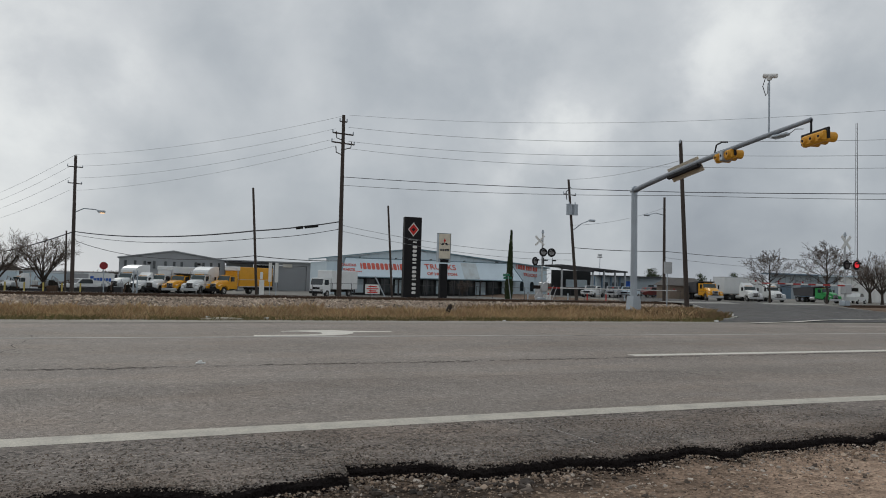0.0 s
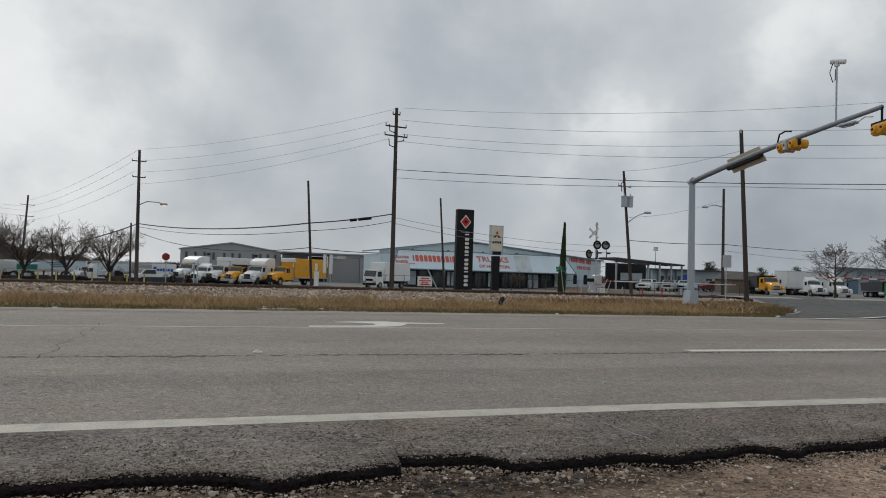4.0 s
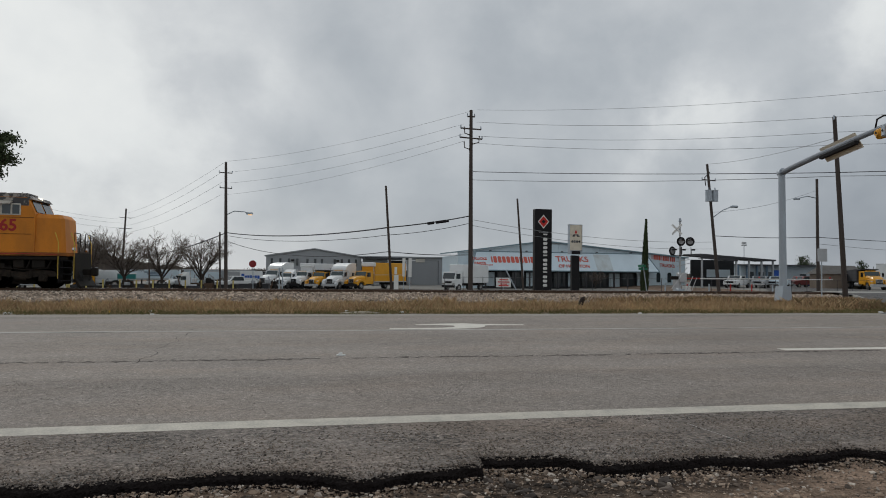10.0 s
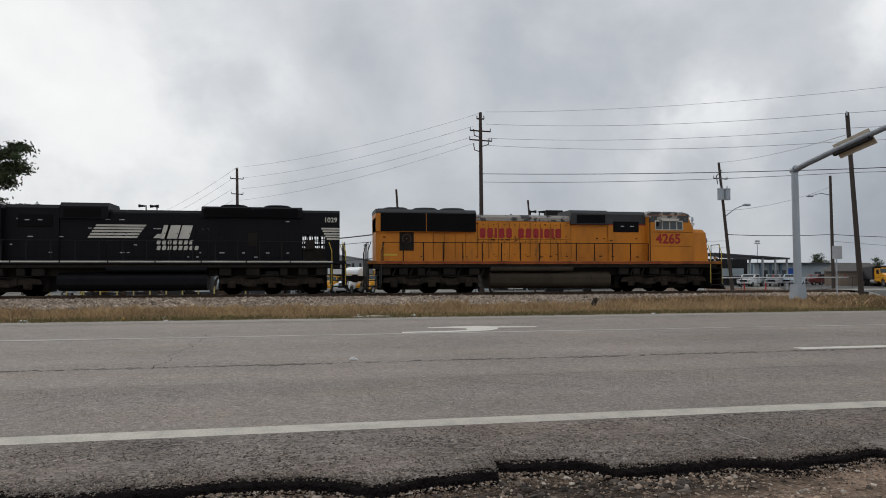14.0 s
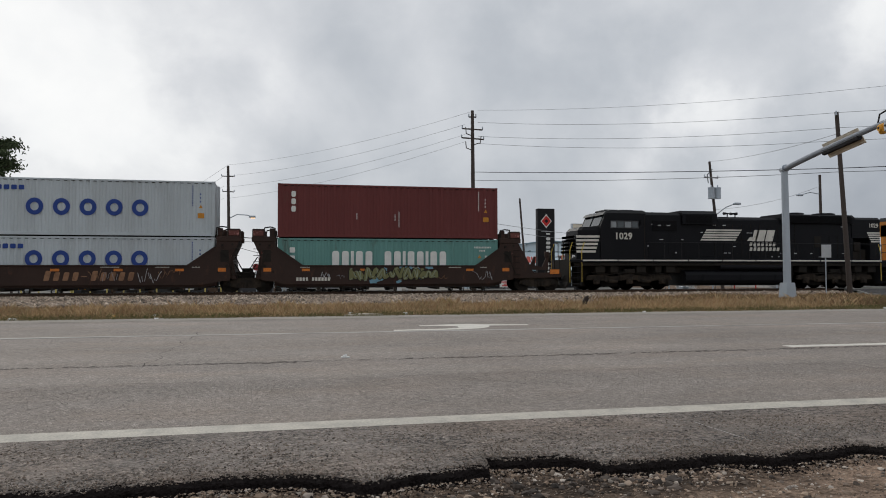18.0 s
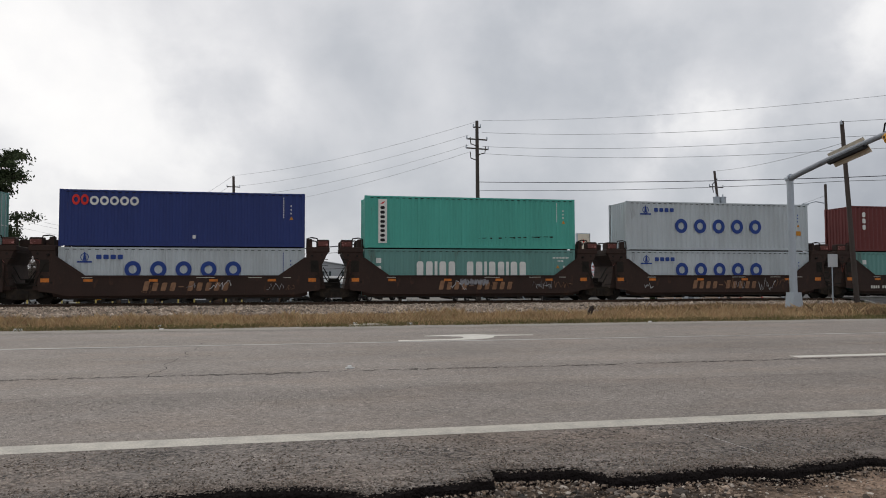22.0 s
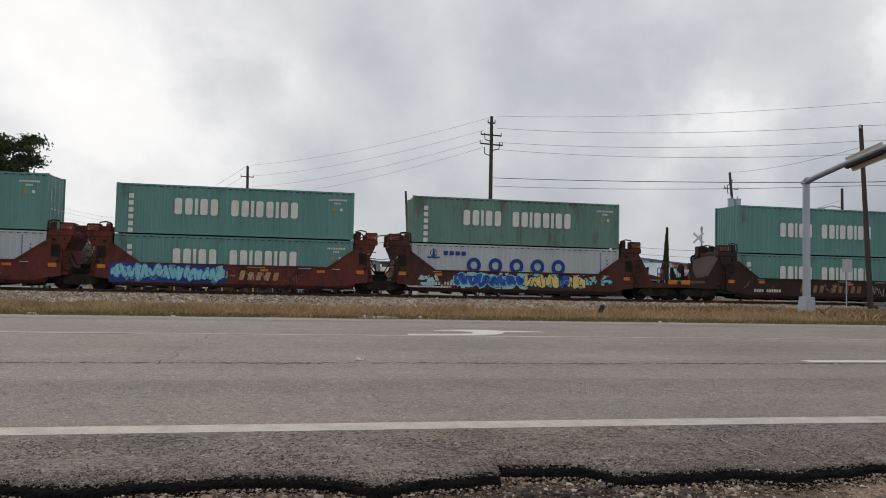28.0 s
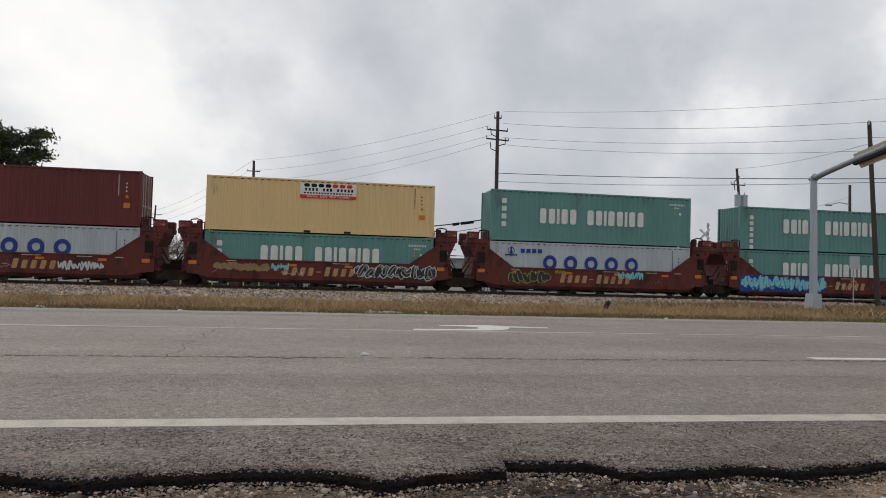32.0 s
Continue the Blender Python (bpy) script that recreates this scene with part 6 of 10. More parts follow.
        a.path([(7.1, -.9, 1.5), (7.4, -1.0, 1.05), (7.9, -1.0, 1.05), (8.2, -.9, 1.5)], .035)
        a.path([(7.1, -.7, 1.9), (7.45, -.75, 1.25), (7.85, -.75, 1.25), (8.25, -.7, 1.9)], .03)
        part("articulation", a, MAT["dirty_black"], t, "articulated joint with hoses")
    for e, on in ((1, front), (-1, rear)):
        if not on:
            continue
        bogie(e * 8.55)
        s = Solid().prism([(e * 6.9, .70), (e * 9.9, .78), (e * 9.9, 1.02), (e * 8.2, 1.05), (e * 7.95, 1.6), (e * 7.3, 2.72), (e * 6.9, 2.72)], -1.25, 1.25)
        part("end_platform", s, body, t)
        f = Solid().prism([(e * 7.9, 1.55), (e * 8.75, 1.35), (e * 9.05, 2.0), (e * 9.15, 2.0), (e * 9.1, 1.2), (e * 8.0, 1.2)], -1.2, -1.08)
        f.prism([(e * 7.9, 1.55), (e * 8.75, 1.35), (e * 9.05, 2.0), (e * 9.15, 2.0), (e * 9.1, 1.2), (e * 8.0, 1.2)], 1.08, 1.2)
        f.box(e * 8.95, -1.2, 1.9, e * 9.2, -.9, 2.25, .04)
        pieces("end_wing", f, body, t)
        b = Solid().rod((e * 9.3, -.5, 1.9), (e * 9.42, -.5, 1.9), .28, n=16).box(e * 9.2, -.6, 1.0, e * 9.3, -.4, 2.1)
        part("hand_brake", b, MAT["dirty_black"], t)
        r = Solid()
        for y in (-1.2, -.4, .4, 1.2):
            r.rod((e * 9.8, y, 1.0), (e * 9.8, y, 1.95), .025, n=6)
        r.rod((e * 9.8, -1.2, 1.95), (e * 9.8, -.4, 1.95), .025, n=6).rod((e * 9.8, .4, 1.95), (e * 9.8, 1.2, 1.95), .025, n=6)
        pieces("end_railing", r, MAT["dirty_black"], t)
        p = Solid().box(e * 9.2, -1.3, .96, e * 9.75, -1.256, 1.22)
        part("reflector", p, MAT["reflector"], t, "orange reflector plate")
        c = Solid().box(e * 9.8, -.13, .66, e * 10.5, .13, .92, .03).box(e * 10.3, -.2, .6, e * 10.62, .17, 1.0, .05)
        part("coupler", c, MAT["dirty_black"], t)
        h = Solid().path([(e * 9.9, -.4, .8), (e * 10.1, -.4, .5), (e * 10.35, -.38, .38), (e * 10.6, -.36, .5)], .03)
        part("air_hose", h, MAT["rubber"], t)
    return t


def scribble(parent, x0, x1, z0, z1, mat, seed, y=-1.4665, r=0.012):
    """Thin sprayed loops that say nothing."""
    rng = random.Random(seed)
    x, pts = x0, []
    while x < x1:
        pts.append((x + rng.uniform(-.12, .02), y, rng.uniform(z0, z1)))
        x += rng.uniform(.04, .11)
    part("graffiti", Solid().path(pts, r, 4), mat, parent, "thin sprayed scribble")


MAT["car_dark"] = paint("dark_rust_brown", (0.040, 0.023, 0.018), 0.8, stain=0.7, stain_scale=1.1, stain_col=(0.028, 0.020, 0.017), grain=0.25, streak=0.5)
MAT["car_mid"] = paint("dull_oxide", (0.082, 0.031, 0.025), 0.78, stain=0.55, stain_scale=1.0, stain_col=(0.042, 0.022, 0.017), grain=0.2, streak=0.5)
MAT["car_red"] = paint("oxide_red", (0.135, 0.034, 0.027), 0.75, stain=0.5, stain_scale=1.0, stain_col=(0.055, 0.022, 0.016), grain=0.2, streak=0.5)
MAT["cap_red"] = peeling("flaking_red_plate", (0.18, 0.045, 0.035), (0.42, 0.22, 0.19), 7.0, 0.05, 0.54)
MAT["cap_worn"] = peeling("flaking_brown_plate", (0.13, 0.045, 0.038), (0.36, 0.17, 0.15), 7.0, 0.05, 0.55)
MAT["reflector"] = paint("orange_reflector", (0.62, 0.19, 0.03), 0.6, stain=0.7, stain_scale=6, stain_col=(0.28, 0.10, 0.03))
MAT["warning"] = paint("warning_orange", (0.55, 0.24, 0.03), 0.6, stain=0.4, stain_scale=6)
MAT["pale_letter"] = paint("faded_cream", (0.46, 0.27, 0.13), 0.8, stain=0.6, stain_scale=5, stain_col=(0.24, 0.11, 0.06))
MAT["rust_letter"] = paint("worn_ochre", (0.27, 0.15, 0.085), 0.8, stain=0.7, stain_scale=5, stain_col=(0.10, 0.05, 0.035))
MAT["sign_red"] = paint("bright_red", (0.62, 0.035, 0.03), 0.5)
MAT["c_green"] = paint("container_green", (0.131, 0.287, 0.263), 0.55, stain=0.45, stain_scale=0.7, stain_col=(0.075, 0.185, 0.160), streak=0.85)
MAT["c_dull"] = paint("container_dull_green", (0.145, 0.26, 0.225), 0.6, stain=0.5, stain_scale=0.7, stain_col=(0.085, 0.14, 0.115), streak=0.85)
MAT["c_jade"] = paint("container_jade", (0.078, 0.385, 0.315), 0.55, stain=0.35, stain_scale=0.7, stain_col=(0.055, 0.24, 0.19), streak=0.85)
MAT["c_grey"] = paint("container_grey", (0.47, 0.52, 0.545), 0.55, stain=0.4, stain_scale=0.7, stain_col=(0.26, 0.27, 0.27), streak=0.85)
MAT["c_maroon"] = paint("container_maroon", (0.135, 0.032, 0.030), 0.55, stain=0.35, stain_scale=0.7, stain_col=(0.085, 0.024, 0.022), streak=0.85)
MAT["c_blue"] = paint("container_blue", (0.022, 0.040, 0.165), 0.5, stain=0.35, stain_scale=0.7, stain_col=(0.018, 0.028, 0.10), streak=0.85)
MAT["c_tan"] = paint("container_tan", (0.72, 0.525, 0.262), 0.55, stain=0.3, stain_scale=0.7, stain_col=(0.58, 0.42, 0.20), streak=0.85)
for k, a in (("c_dull", .54), ("c_green", .60), ("c_jade", .66), ("c_grey", .64), ("c_maroon", .64), ("c_blue", .66), ("c_tan", .64)):
    weather(MAT[k], (0.085, 0.05, 0.035), 1.5, a, .10, (1.0, 1.0, .22), .55)
weather(MAT["car_dark"], (0.085, 0.040, 0.026), 2.6, .58, .08, (1.0, 1.0, .5), .5)
weather(MAT["car_dark"], (0.16, 0.115, 0.09), 5.0, .70, .04, (1.0, 1.0, .8), .6)
weather(MAT["car_mid"], (0.036, 0.020, 0.017), 1.8, .49, .14, (1.0, 1.0, .4), .85)
weather(MAT["car_red"], (0.038, 0.020, 0.017), 1.8, .49, .14, (1.0, 1.0, .4), .85)
weather(MAT["car_red"], (0.20, 0.055, 0.042), 3.1, .62, .08, (1.0, 1.0, .7), .6)
weather(MAT["armour_yellow"], (0.17, 0.085, 0.03), 1.8, .60, .10, (1.0, 1.0, .25), .7)
MAT["mark_white"] = paint("mark_white", (0.70, 0.71, 0.68), 0.6, stain=0.3, stain_scale=2)
MAT["mark_blue"] = paint("mark_blue", (0.022, 0.055, 0.24), 0.6, stain=0.25)
MAT["sp_blue"] = paint("spray_blue", (0.035, 0.11, 0.42), 0.6, stain=0.3, stain_scale=4)
MAT["sp_cyan"] = paint("spray_cyan", (0.20, 0.55, 0.62), 0.6, stain=0.3, stain_scale=4)
MAT["sp_sand"] = paint("spray_sand", (0.715, 0.572, 0.221), 0.6, stain=0.3, stain_scale=4)
MAT["sp_white"] = paint("spray_white", (0.55, 0.56, 0.58), 0.6, stain=0.4, stain_scale=5)
MAT["sp_olive"] = paint("spray_olive", (0.17, 0.17, 0.075), 0.6, stain=0.3, stain_scale=4)
MAT["sp_sage"] = paint("spray_sage", (0.26, 0.29, 0.21), 0.6, stain=0.3, stain_scale=4)
MAT["sp_sky"] = paint("spray_sky", (0.17, 0.33, 0.42), 0.6, stain=0.4, stain_scale=4)
MAT["sp_pale"] = paint("spray_pale", (0.36, 0.58, 0.60), 0.6, stain=0.3, stain_scale=4)
MAT["sp_lime"] = paint("spray_lime", (0.27, 0.29, 0.06), 0.6, stain=0.5, stain_scale=4)
MAT["sp_dark"] = paint("spray_dark", (0.035, 0.036, 0.04), 0.6, stain=0.4, stain_scale=4)
MAT["sp_dust"] = paint("spray_dust", (0.30, 0.21, 0.10), 0.7, stain=0.6, stain_scale=4)
MAT["sp_grey"] = paint("spray_grey", (0.27, 0.27, 0.29), 0.6, stain=0.3, stain_scale=4)


def build_train():
    up = locomotive("yellow")
    MOVING.append((up, 37.70, 0, 0))
    ns = locomotive("black")
    MOVING.append((ns, 15.08, 180, 0))
    W, B = MAT["mark_white"], MAT["mark_blue"]
    word_side = "green corrugated container with tall white blocks, in a well car"
    low_green = ("c_green", word_side, (("two_words", W), ("column_four", W), ("data_rows", W)))
    six_green = ("c_green", word_side, (("two_words", W), ("column_six", W), ("data_rows", W)))
    four_green = ("c_green", "green corrugated container with tall white blocks, on top of another", (("two_words", W), ("column_four", W), ("data_rows", W)))
    plain_green = ("c_green", "green corrugated container with tall white blocks, on top of another", (("two_words", W), ("data", W)))
    grey = ("c_grey", "pale grey corrugated container with blue ring shapes, in a well car", (("rings", B), ("emblem_row", B), ("data", B)))
    top_grey = ("c_grey", "pale grey corrugated container with blue ring shapes, on top of another", (("rings", B), ("emblem_row", B), ("data_square", B)))
    # from the head of the train: lower box, upper box, upper one is a tall box
    stacks = (
        (low_green, ("c_maroon", "maroon corrugated container with small white marks, on top of another", (("tex", W), ("data_square", W))), True),
        (grey, top_grey, True),
        (low_green, ("c_jade", "bright jade corrugated container with a white upright band", (("band", W), ("data", W), ("scuffs", MAT["dirty_black"]))), True),
        (grey, ("c_blue", "deep blue corrugated container with red and white round shapes", (("seaco", W), ("data", W))), True),
        (low_green, plain_green, True),
        (grey, ("c_dull", "rusty dull green corrugated container with tall white blocks", six_green[2]), False),
        (six_green, ("c_green", "green corrugated container with tall white blocks, on top of another", six_green[2]), False),
        (grey, four_green, True),
        (low_green, ("c_tan", "tan corrugated container with a white placard", (("placard", MAT["white"]), ("data_square", MAT["dirty_black"]))), True),
        (grey, ("c_maroon", "maroon corrugated container, on top of another", (("data_square", W),)), True),
    )
    for i, (low, high_box, tall) in enumerate(stacks):
        off = -6.095 - 15.40 * i - (4.38 if i > 4 else 0)
        car = well_car(MAT["car_dark"] if i < 5 else MAT["car_mid" if i == 5 else "car_red"], front=i in (0, 5), rear=i == 4, first_number=i in (0, 4, 5), words=i not in (0, 5))
        MOVING.append((car, off, 0, 0))
        for z, (mt, lab, marks), tl in ((0.32, low, False), (0.32 + 2.591 + 0.045, high_box, tall)):
            c = container(MAT[mt], lab, tl, marks)
            MOVING.append((c, off, 0, z))
        S = MAT
        if i == 0:
            graffiti(car, -2.3, 2.6, 0.46, 1.43, (S["sp_sky"], S["black"], S["sp_olive"], S["sp_sage"]), 3, bold=.10, wide=.85, spots=16)
        if i == 2:
            graffiti(car, -.8, .8, 0.85, 1.3, (None, S["sp_grey"]), 15, bold=.03, wide=.4)
        if i == 5:
            graffiti(car, -3.7, 0.3, 0.45, 1.44, (S["sp_pale"], S["sp_cyan"], S["sp_blue"], S["mark_blue"]), 11, bold=.155, wide=.9, spots=46)
            bed(car, .3, 3.9, .46, 1.40, S["sp_dark"], 18)
            graffiti(car, 0.3, 4.0, 0.45, 1.44, (S["sp_cyan"],), 12, spots=16)
            for a, b, mt in ((.35, 1.35, "sp_sand"), (1.25, 2.35, "sp_sand"), (2.2, 2.95, "sp_blue"), (2.85, 3.95, "sp_sand")):
                graffiti(car, a, b, .46, 1.43, (None, S["black"], S[mt]), int(a * 40), bold=.092, wide=.85)
            graffiti(car, 4.1, 5.6, 0.75, 1.36, (S["sp_cyan"],), 13, spots=22)
            graffiti(car, -5.6, -4.2, 0.45, 1.2, (S["sp_pale"],), 14, spots=14)
            graffiti(car, -6.3, -3.9, 0.45, 0.60, (None, S["sp_white"]), 16, bold=.10, wide=1.2)
        if i == 6:
            bed(car, -6.2, -.45, .40, 1.50, S["mark_blue"], 28)
            graffiti(car, -6.2, -0.5, 0.42, 1.48, (S["sp_sky"],), 20, spots=14)
            graffiti(car, -6.15, -0.55, 0.46, 1.48, (None, S["sp_blue"], S["sp_cyan"], S["sp_pale"]), 21, bold=.092, wide=.62)
        if i == 7:
            graffiti(car, -5.0, -2.6, 0.5, 1.36, (None, S["sp_lime"], S["sp_dark"]), 31, bold=.13, wide=.8)
            graffiti(car, 1.5, 3.0, 0.9, 1.42, (None, S["sp_cyan"]), 32, bold=.045, wide=.6)
            graffiti(car, -2.3, -1.7, 1.1, 1.4, (None, S["sp_lime"]), 33, bold=.05, wide=.7)
        if i == 8:
            graffiti(car, 1.8, 6.2, 0.46, 1.44, (S["sp_dark"], S["sp_white"], S["sp_dark"], S["sp_sage"]), 41, bold=.13, wide=.8, spots=30)
            graffiti(car, -5.5, -2.7, 0.8, 1.3, (None, S["sp_dust"], S["sp_dust"]), 42, bold=.2, wide=1.5)
            graffiti(car, -2.6, -1.7, 0.85, 1.35, (None, S["sp_cyan"]), 43, bold=.05, wide=.8)
        rng = random.Random(90 + i)
        for k in range(5):
            x = rng.uniform(-6, 5.2)
            scribble(car, x, x + rng.uniform(.4, 1.3), rng.uniform(.5, .75), rng.uniform(.95, 1.3), S[("sp_white", "rust_letter", "sp_grey")[k % 3]], 200 + 7 * i + k, r=rng.uniform(.008, .016))
        for e in (-1, 1):
            scribble(car, e * 6.6 - .4, e * 6.6 + .4, 1.6, 2.3, S["cap_red" if i < 5 else "sp_white"], 400 + i * 2 + e, y=-1.335, r=.012)
        if i == 9:
            graffiti(car, 2.3, 4.5, 0.6, 1.15, (None, S["sp_white"]), 51, bold=.05, wide=.7)


build_train()

# ---- poles, wires, signals and signs ----
def pole(base, top, r0, r1, label, name="utility_pole"):
    t = thing(name, None, label, "utility pole", "utility poles")
    part("pole_shaft", Solid().rod(base, top, r0, r1, n=14), MAT["wood_pole"], t)
    return t


def crossarm(t, c, length, ang, name="crossarm"):
    """A short arm with insulators."""
    c, d = Vector(c), Vector((np.cos(radians(ang)), np.sin(radians(ang)), 0))
    part(name, Solid().rod(c - d * length / 2, c + d * length / 2, 0.05, n=6), MAT["wood_pole"], t)
    for k in (-0.5, 0.5):
        p = c + d * length * k
        part("insulator", Solid().rod(p, p + Vector((0, 0, 0.22)), 0.05, 0.035, n=8), MAT["galv"], t)


def wire(name, a, b, sag, r, mat, label, parent=None, n=18):
    a, b = Vector(a), Vector(b)
    pts = [a.lerp(b, i / n) - Vector((0, 0, sag * 4 * (i / n) * (1 - i / n))) for i in range(n + 1)]
    if parent:
        return part(name, Solid().path(pts, r, 5), mat, parent)
    return single(name, Solid().path(pts, r, 5), mat, label, "overhead wire", "overhead wires")


def build_poles():
    P1, T1 = Vector((11.8, 47, -0.45)), Vector((11.72, 47, 12.2))
    t = pole(P1, T1, 0.17, 0.11, "tall weathered wooden utility pole with stand-off brackets")
    crossarm(t, (11.72, 47, 10.9), 1.5, 8)
    crossarm(t, (11.74, 47, 10.25), 1.7, 12)
    crossarm(t, (11.72, 47, 11.75), 0.5, 0)
    br = Solid()
    for z, e in ((10.9, -1), (10.3, 1), (9.9, -1)):
        br.path([(11.75, 46.9, z - 0.5), (11.75 + e * .5, 46.85, z - .35), (11.75 + e * .55, 46.85, z + .1)], .035)
    part("bracket", br, MAT["wood_pole"], t)
    P2, T2 = Vector((-7.1, 76, -1.6)), Vector((-7.35, 76, 12.1))
    t = pole(P2, T2, 0.2, 0.13, "tall wooden utility pole that carries a street light")
    crossarm(t, (-7.35, 76, 11.0), 1.3, 10)
    crossarm(t, (-7.3, 76, 9.4), 1.2, 20)
    lamp = Solid().path([(-7.2, 76, 6.6), (-6.4, 75.8, 7.0), (-5.4, 75.7, 6.95), (-5.0, 75.7, 6.85)], .05)
    part("lamp_arm", lamp, MAT["galv"], t)
    part("lamp_head", Solid().box(-5.2, 75.55, 6.68, -4.5, 75.85, 6.9, .06), MAT["galv"], t)
    part("lamp_lens", Solid().box(-5.0, 75.58, 6.60, -4.55, 75.82, 6.68, .03), glow("sodium_glow", (1.0, 0.62, 0.34), 0.9), t, "lit orange street light")
    P3, T3 = Vector((-31.6, 139, -1.8)), Vector((-31.0, 139, 11.9))
    t = pole(P3, T3, 0.22, 0.14, "leaning wooden utility pole far down the line")
    crossarm(t, (-31.0, 139, 10.2), 2.2, 30)
    crossarm(t, (-31.1, 139, 8.2), 2.2, 30)
    # thin bare poles
    for b, tp, r in (((6.19, 46, -0.4), (5.72, 46, 6.6), .09), ((16.63, 50, -0.6), (16.09, 50, 6.48), .09), ((-5.05, 50, -0.5), (-5.14, 50, 3.5), .07),
                     ((-13.4, 70, -1.2), (-13.52, 70, 2.45), .08)):
        pole(b, tp, r, r * .75, "thin bare wooden pole, slightly leaning")
    t = pole((-36.4, 100, -1.7), (-36.75, 100, 10.3), .16, .11, "wooden utility pole beyond the truck yard")
    crossarm(t, (-36.7, 100, 9.6), 1.3, 10)
    crossarm(t, (-36.7, 100, 8.3), 1.3, 10)
    for z, q in ((9.7, 9.0), (9.2, 8.3), (8.3, 7.4), (6.0, 5.6)):
        wire("power_line", (-36.7, 100, z), (-31.1, 139, q + .9), .5, .014, MAT["wire_thin"], "thin bare power line between poles")
    # the near pole by the side street
    P4, T4 = Vector((28.5, 32, -0.45)), Vector((27.87, 32, 9.45))
    t = pole(P4, T4, 0.14, 0.10, "dark wooden utility pole beside the side street")
    crossarm(t, (27.9, 32, 9.25), 0.5, 40)
    # the transformer pole
    t = pole((36.15, 55, -0.8), (35.0, 55, 10.6), .16, .10, "wooden pole with a grey transformer and a street light")
    crossarm(t, (35.15, 55, 9.2), 1.6, 15)
    for dx in (-.42, .2):
        s = Solid().rod((35.3 + dx, 54.6, 7.3), (35.3 + dx, 54.6, 8.2), .27, n=16)
        s.rod((35.3 + dx, 54.6, 8.2), (35.3 + dx, 54.6, 8.28), .29, n=16)
        s.rod((35.3 + dx, 54.6, 8.28), (35.3 + dx, 54.6, 8.5), .05, n=8)
        part("transformer", s, MAT["galv"], t, "grey transformer can")
    part("lamp_arm", Solid().path([(35.5, 55, 5.9), (36.4, 54.8, 6.6), (37.3, 54.7, 6.95)], .045), MAT["galv"], t)
    part("lamp_head", Solid().box(37.1, 54.55, 6.82, 37.75, 54.85, 7.02, .05), MAT["galv"], t)
    part("cable_brace", Solid().path([(35.2, 54.9, 9.9), (34.7, 54.9, 9.4), (34.8, 54.9, 8.7)], .04), MAT["wire"], t)
    # a street light pole past the crossing, and its panel
    t = pole((50.3, 60, -0.9), (50.2, 60, 10.5), .17, .12, "wooden pole with a street light past the crossing")
    part("lamp_arm", Solid().path([(50.2, 60, 8.6), (49.0, 59.9, 8.75), (48.0, 59.9, 8.5)], .045), MAT["galv"], t)
    part("lamp_head", Solid().box(47.5, 59.75, 8.36, 48.15, 60.05, 8.54, .05), MAT["galv"], t)
    # wires
    Q = Vector((46, 15, 0))
    L = "thin bare power line between poles"
    for dz, dz4, dzq, rr in ((0.05, None, 11.5, .009), (-0.80, 9.43, 9.2, .011), (-1.78, 8.62, 8.35, .011), (-2.28, 7.93, 7.7, .011)):
        a = T1 + Vector((.4 if dz else 0, 0, dz))
        if dz4 is None:
            wire("power_line", a, Q + Vector((0, 0, dzq)), 1.3, rr, MAT["wire_thin"], L)
        else:
            m = Vector((27.9, 32, dz4))
            wire("power_line", a, m, .35, rr, MAT["wire_thin"], L)
            wire("power_line", m, Q + Vector((0, 0, dzq)), .3, rr, MAT["wire_thin"], L)
    for k, (za, zb) in enumerate(((12.15, 12.2), (11.2, 11.05), (10.5, 9.95), (10.0, 8.7))):
        e = -.55 if k else 0
        wire("power_line", (11.72 + e, 47, za), (-7.35 + (.4 if k == 2 else 0), 76, zb), .55, .010, MAT["wire_thin"], L)
        wire("power_line", (-7.35 - (.4 if k else 0), 76, zb), (-31.0, 139, zb - 1.2), .7, .014, MAT["wire_thin"], L)
    B = "black communications cable between poles"
    wire("cable", (11.75, 47, 7.92), (28.0, 32, 6.47), .12, .021, MAT["wire"], B)
    wire("cable", (28.0, 32, 6.47), (46, 15, 6.05), .12, .021, MAT["wire"], B)
    wire("cable", (11.75, 47, 7.35), (28.0, 32, 6.28), .2, .016, MAT["wire_thin"], B)
    wire("cable", (28.0, 32, 6.28), (46, 15, 5.8), .2, .016, MAT["wire_thin"], B)
    main = wire("cable", (11.78, 47, 4.85), (5.95, 46, 3.85), .08, .04, MAT["wire"], B)
    for f in (0.30, 0.38, 0.48):
        a = Vector((11.78, 47, 4.72)).lerp(Vector((5.95, 46, 3.75)), f + .02)
        part("splice_case", Solid().rod(a - Vector((.22, 0, .035)), a + Vector((.22, 0, .035)), .10, n=10), MAT["black"], main, "black splice case on the cable")
    wire("cable", (5.95, 46, 3.85), (-7.15, 76, 4.75), .45, .045, MAT["wire"], B)
    wire("cable", (-7.15, 76, 4.75), (-31.3, 139, 3.0), .9, .06, MAT["wire"], B)
    wire("cable", (11.78, 47, 4.35), (5.95, 46, 3.35), .12, .02, MAT["wire"], B)
    wire("cable", (5.95, 46, 3.35), (-7.15, 76, 4.45), .5, .02, MAT["wire"], B)
    wire("cable", (11.78, 47, 2.15), (5.95, 46, 2.25), .1, .025, MAT["wire"], B)
    wire("cable", (5.95, 46, 2.25), (-7.15, 76, 3.9), .85, .025, MAT["wire"], B)
    wire("cable", (11.78, 47, 4.6), (35.5, 55, 3.8), .5, .014, MAT["wire_thin"], B)
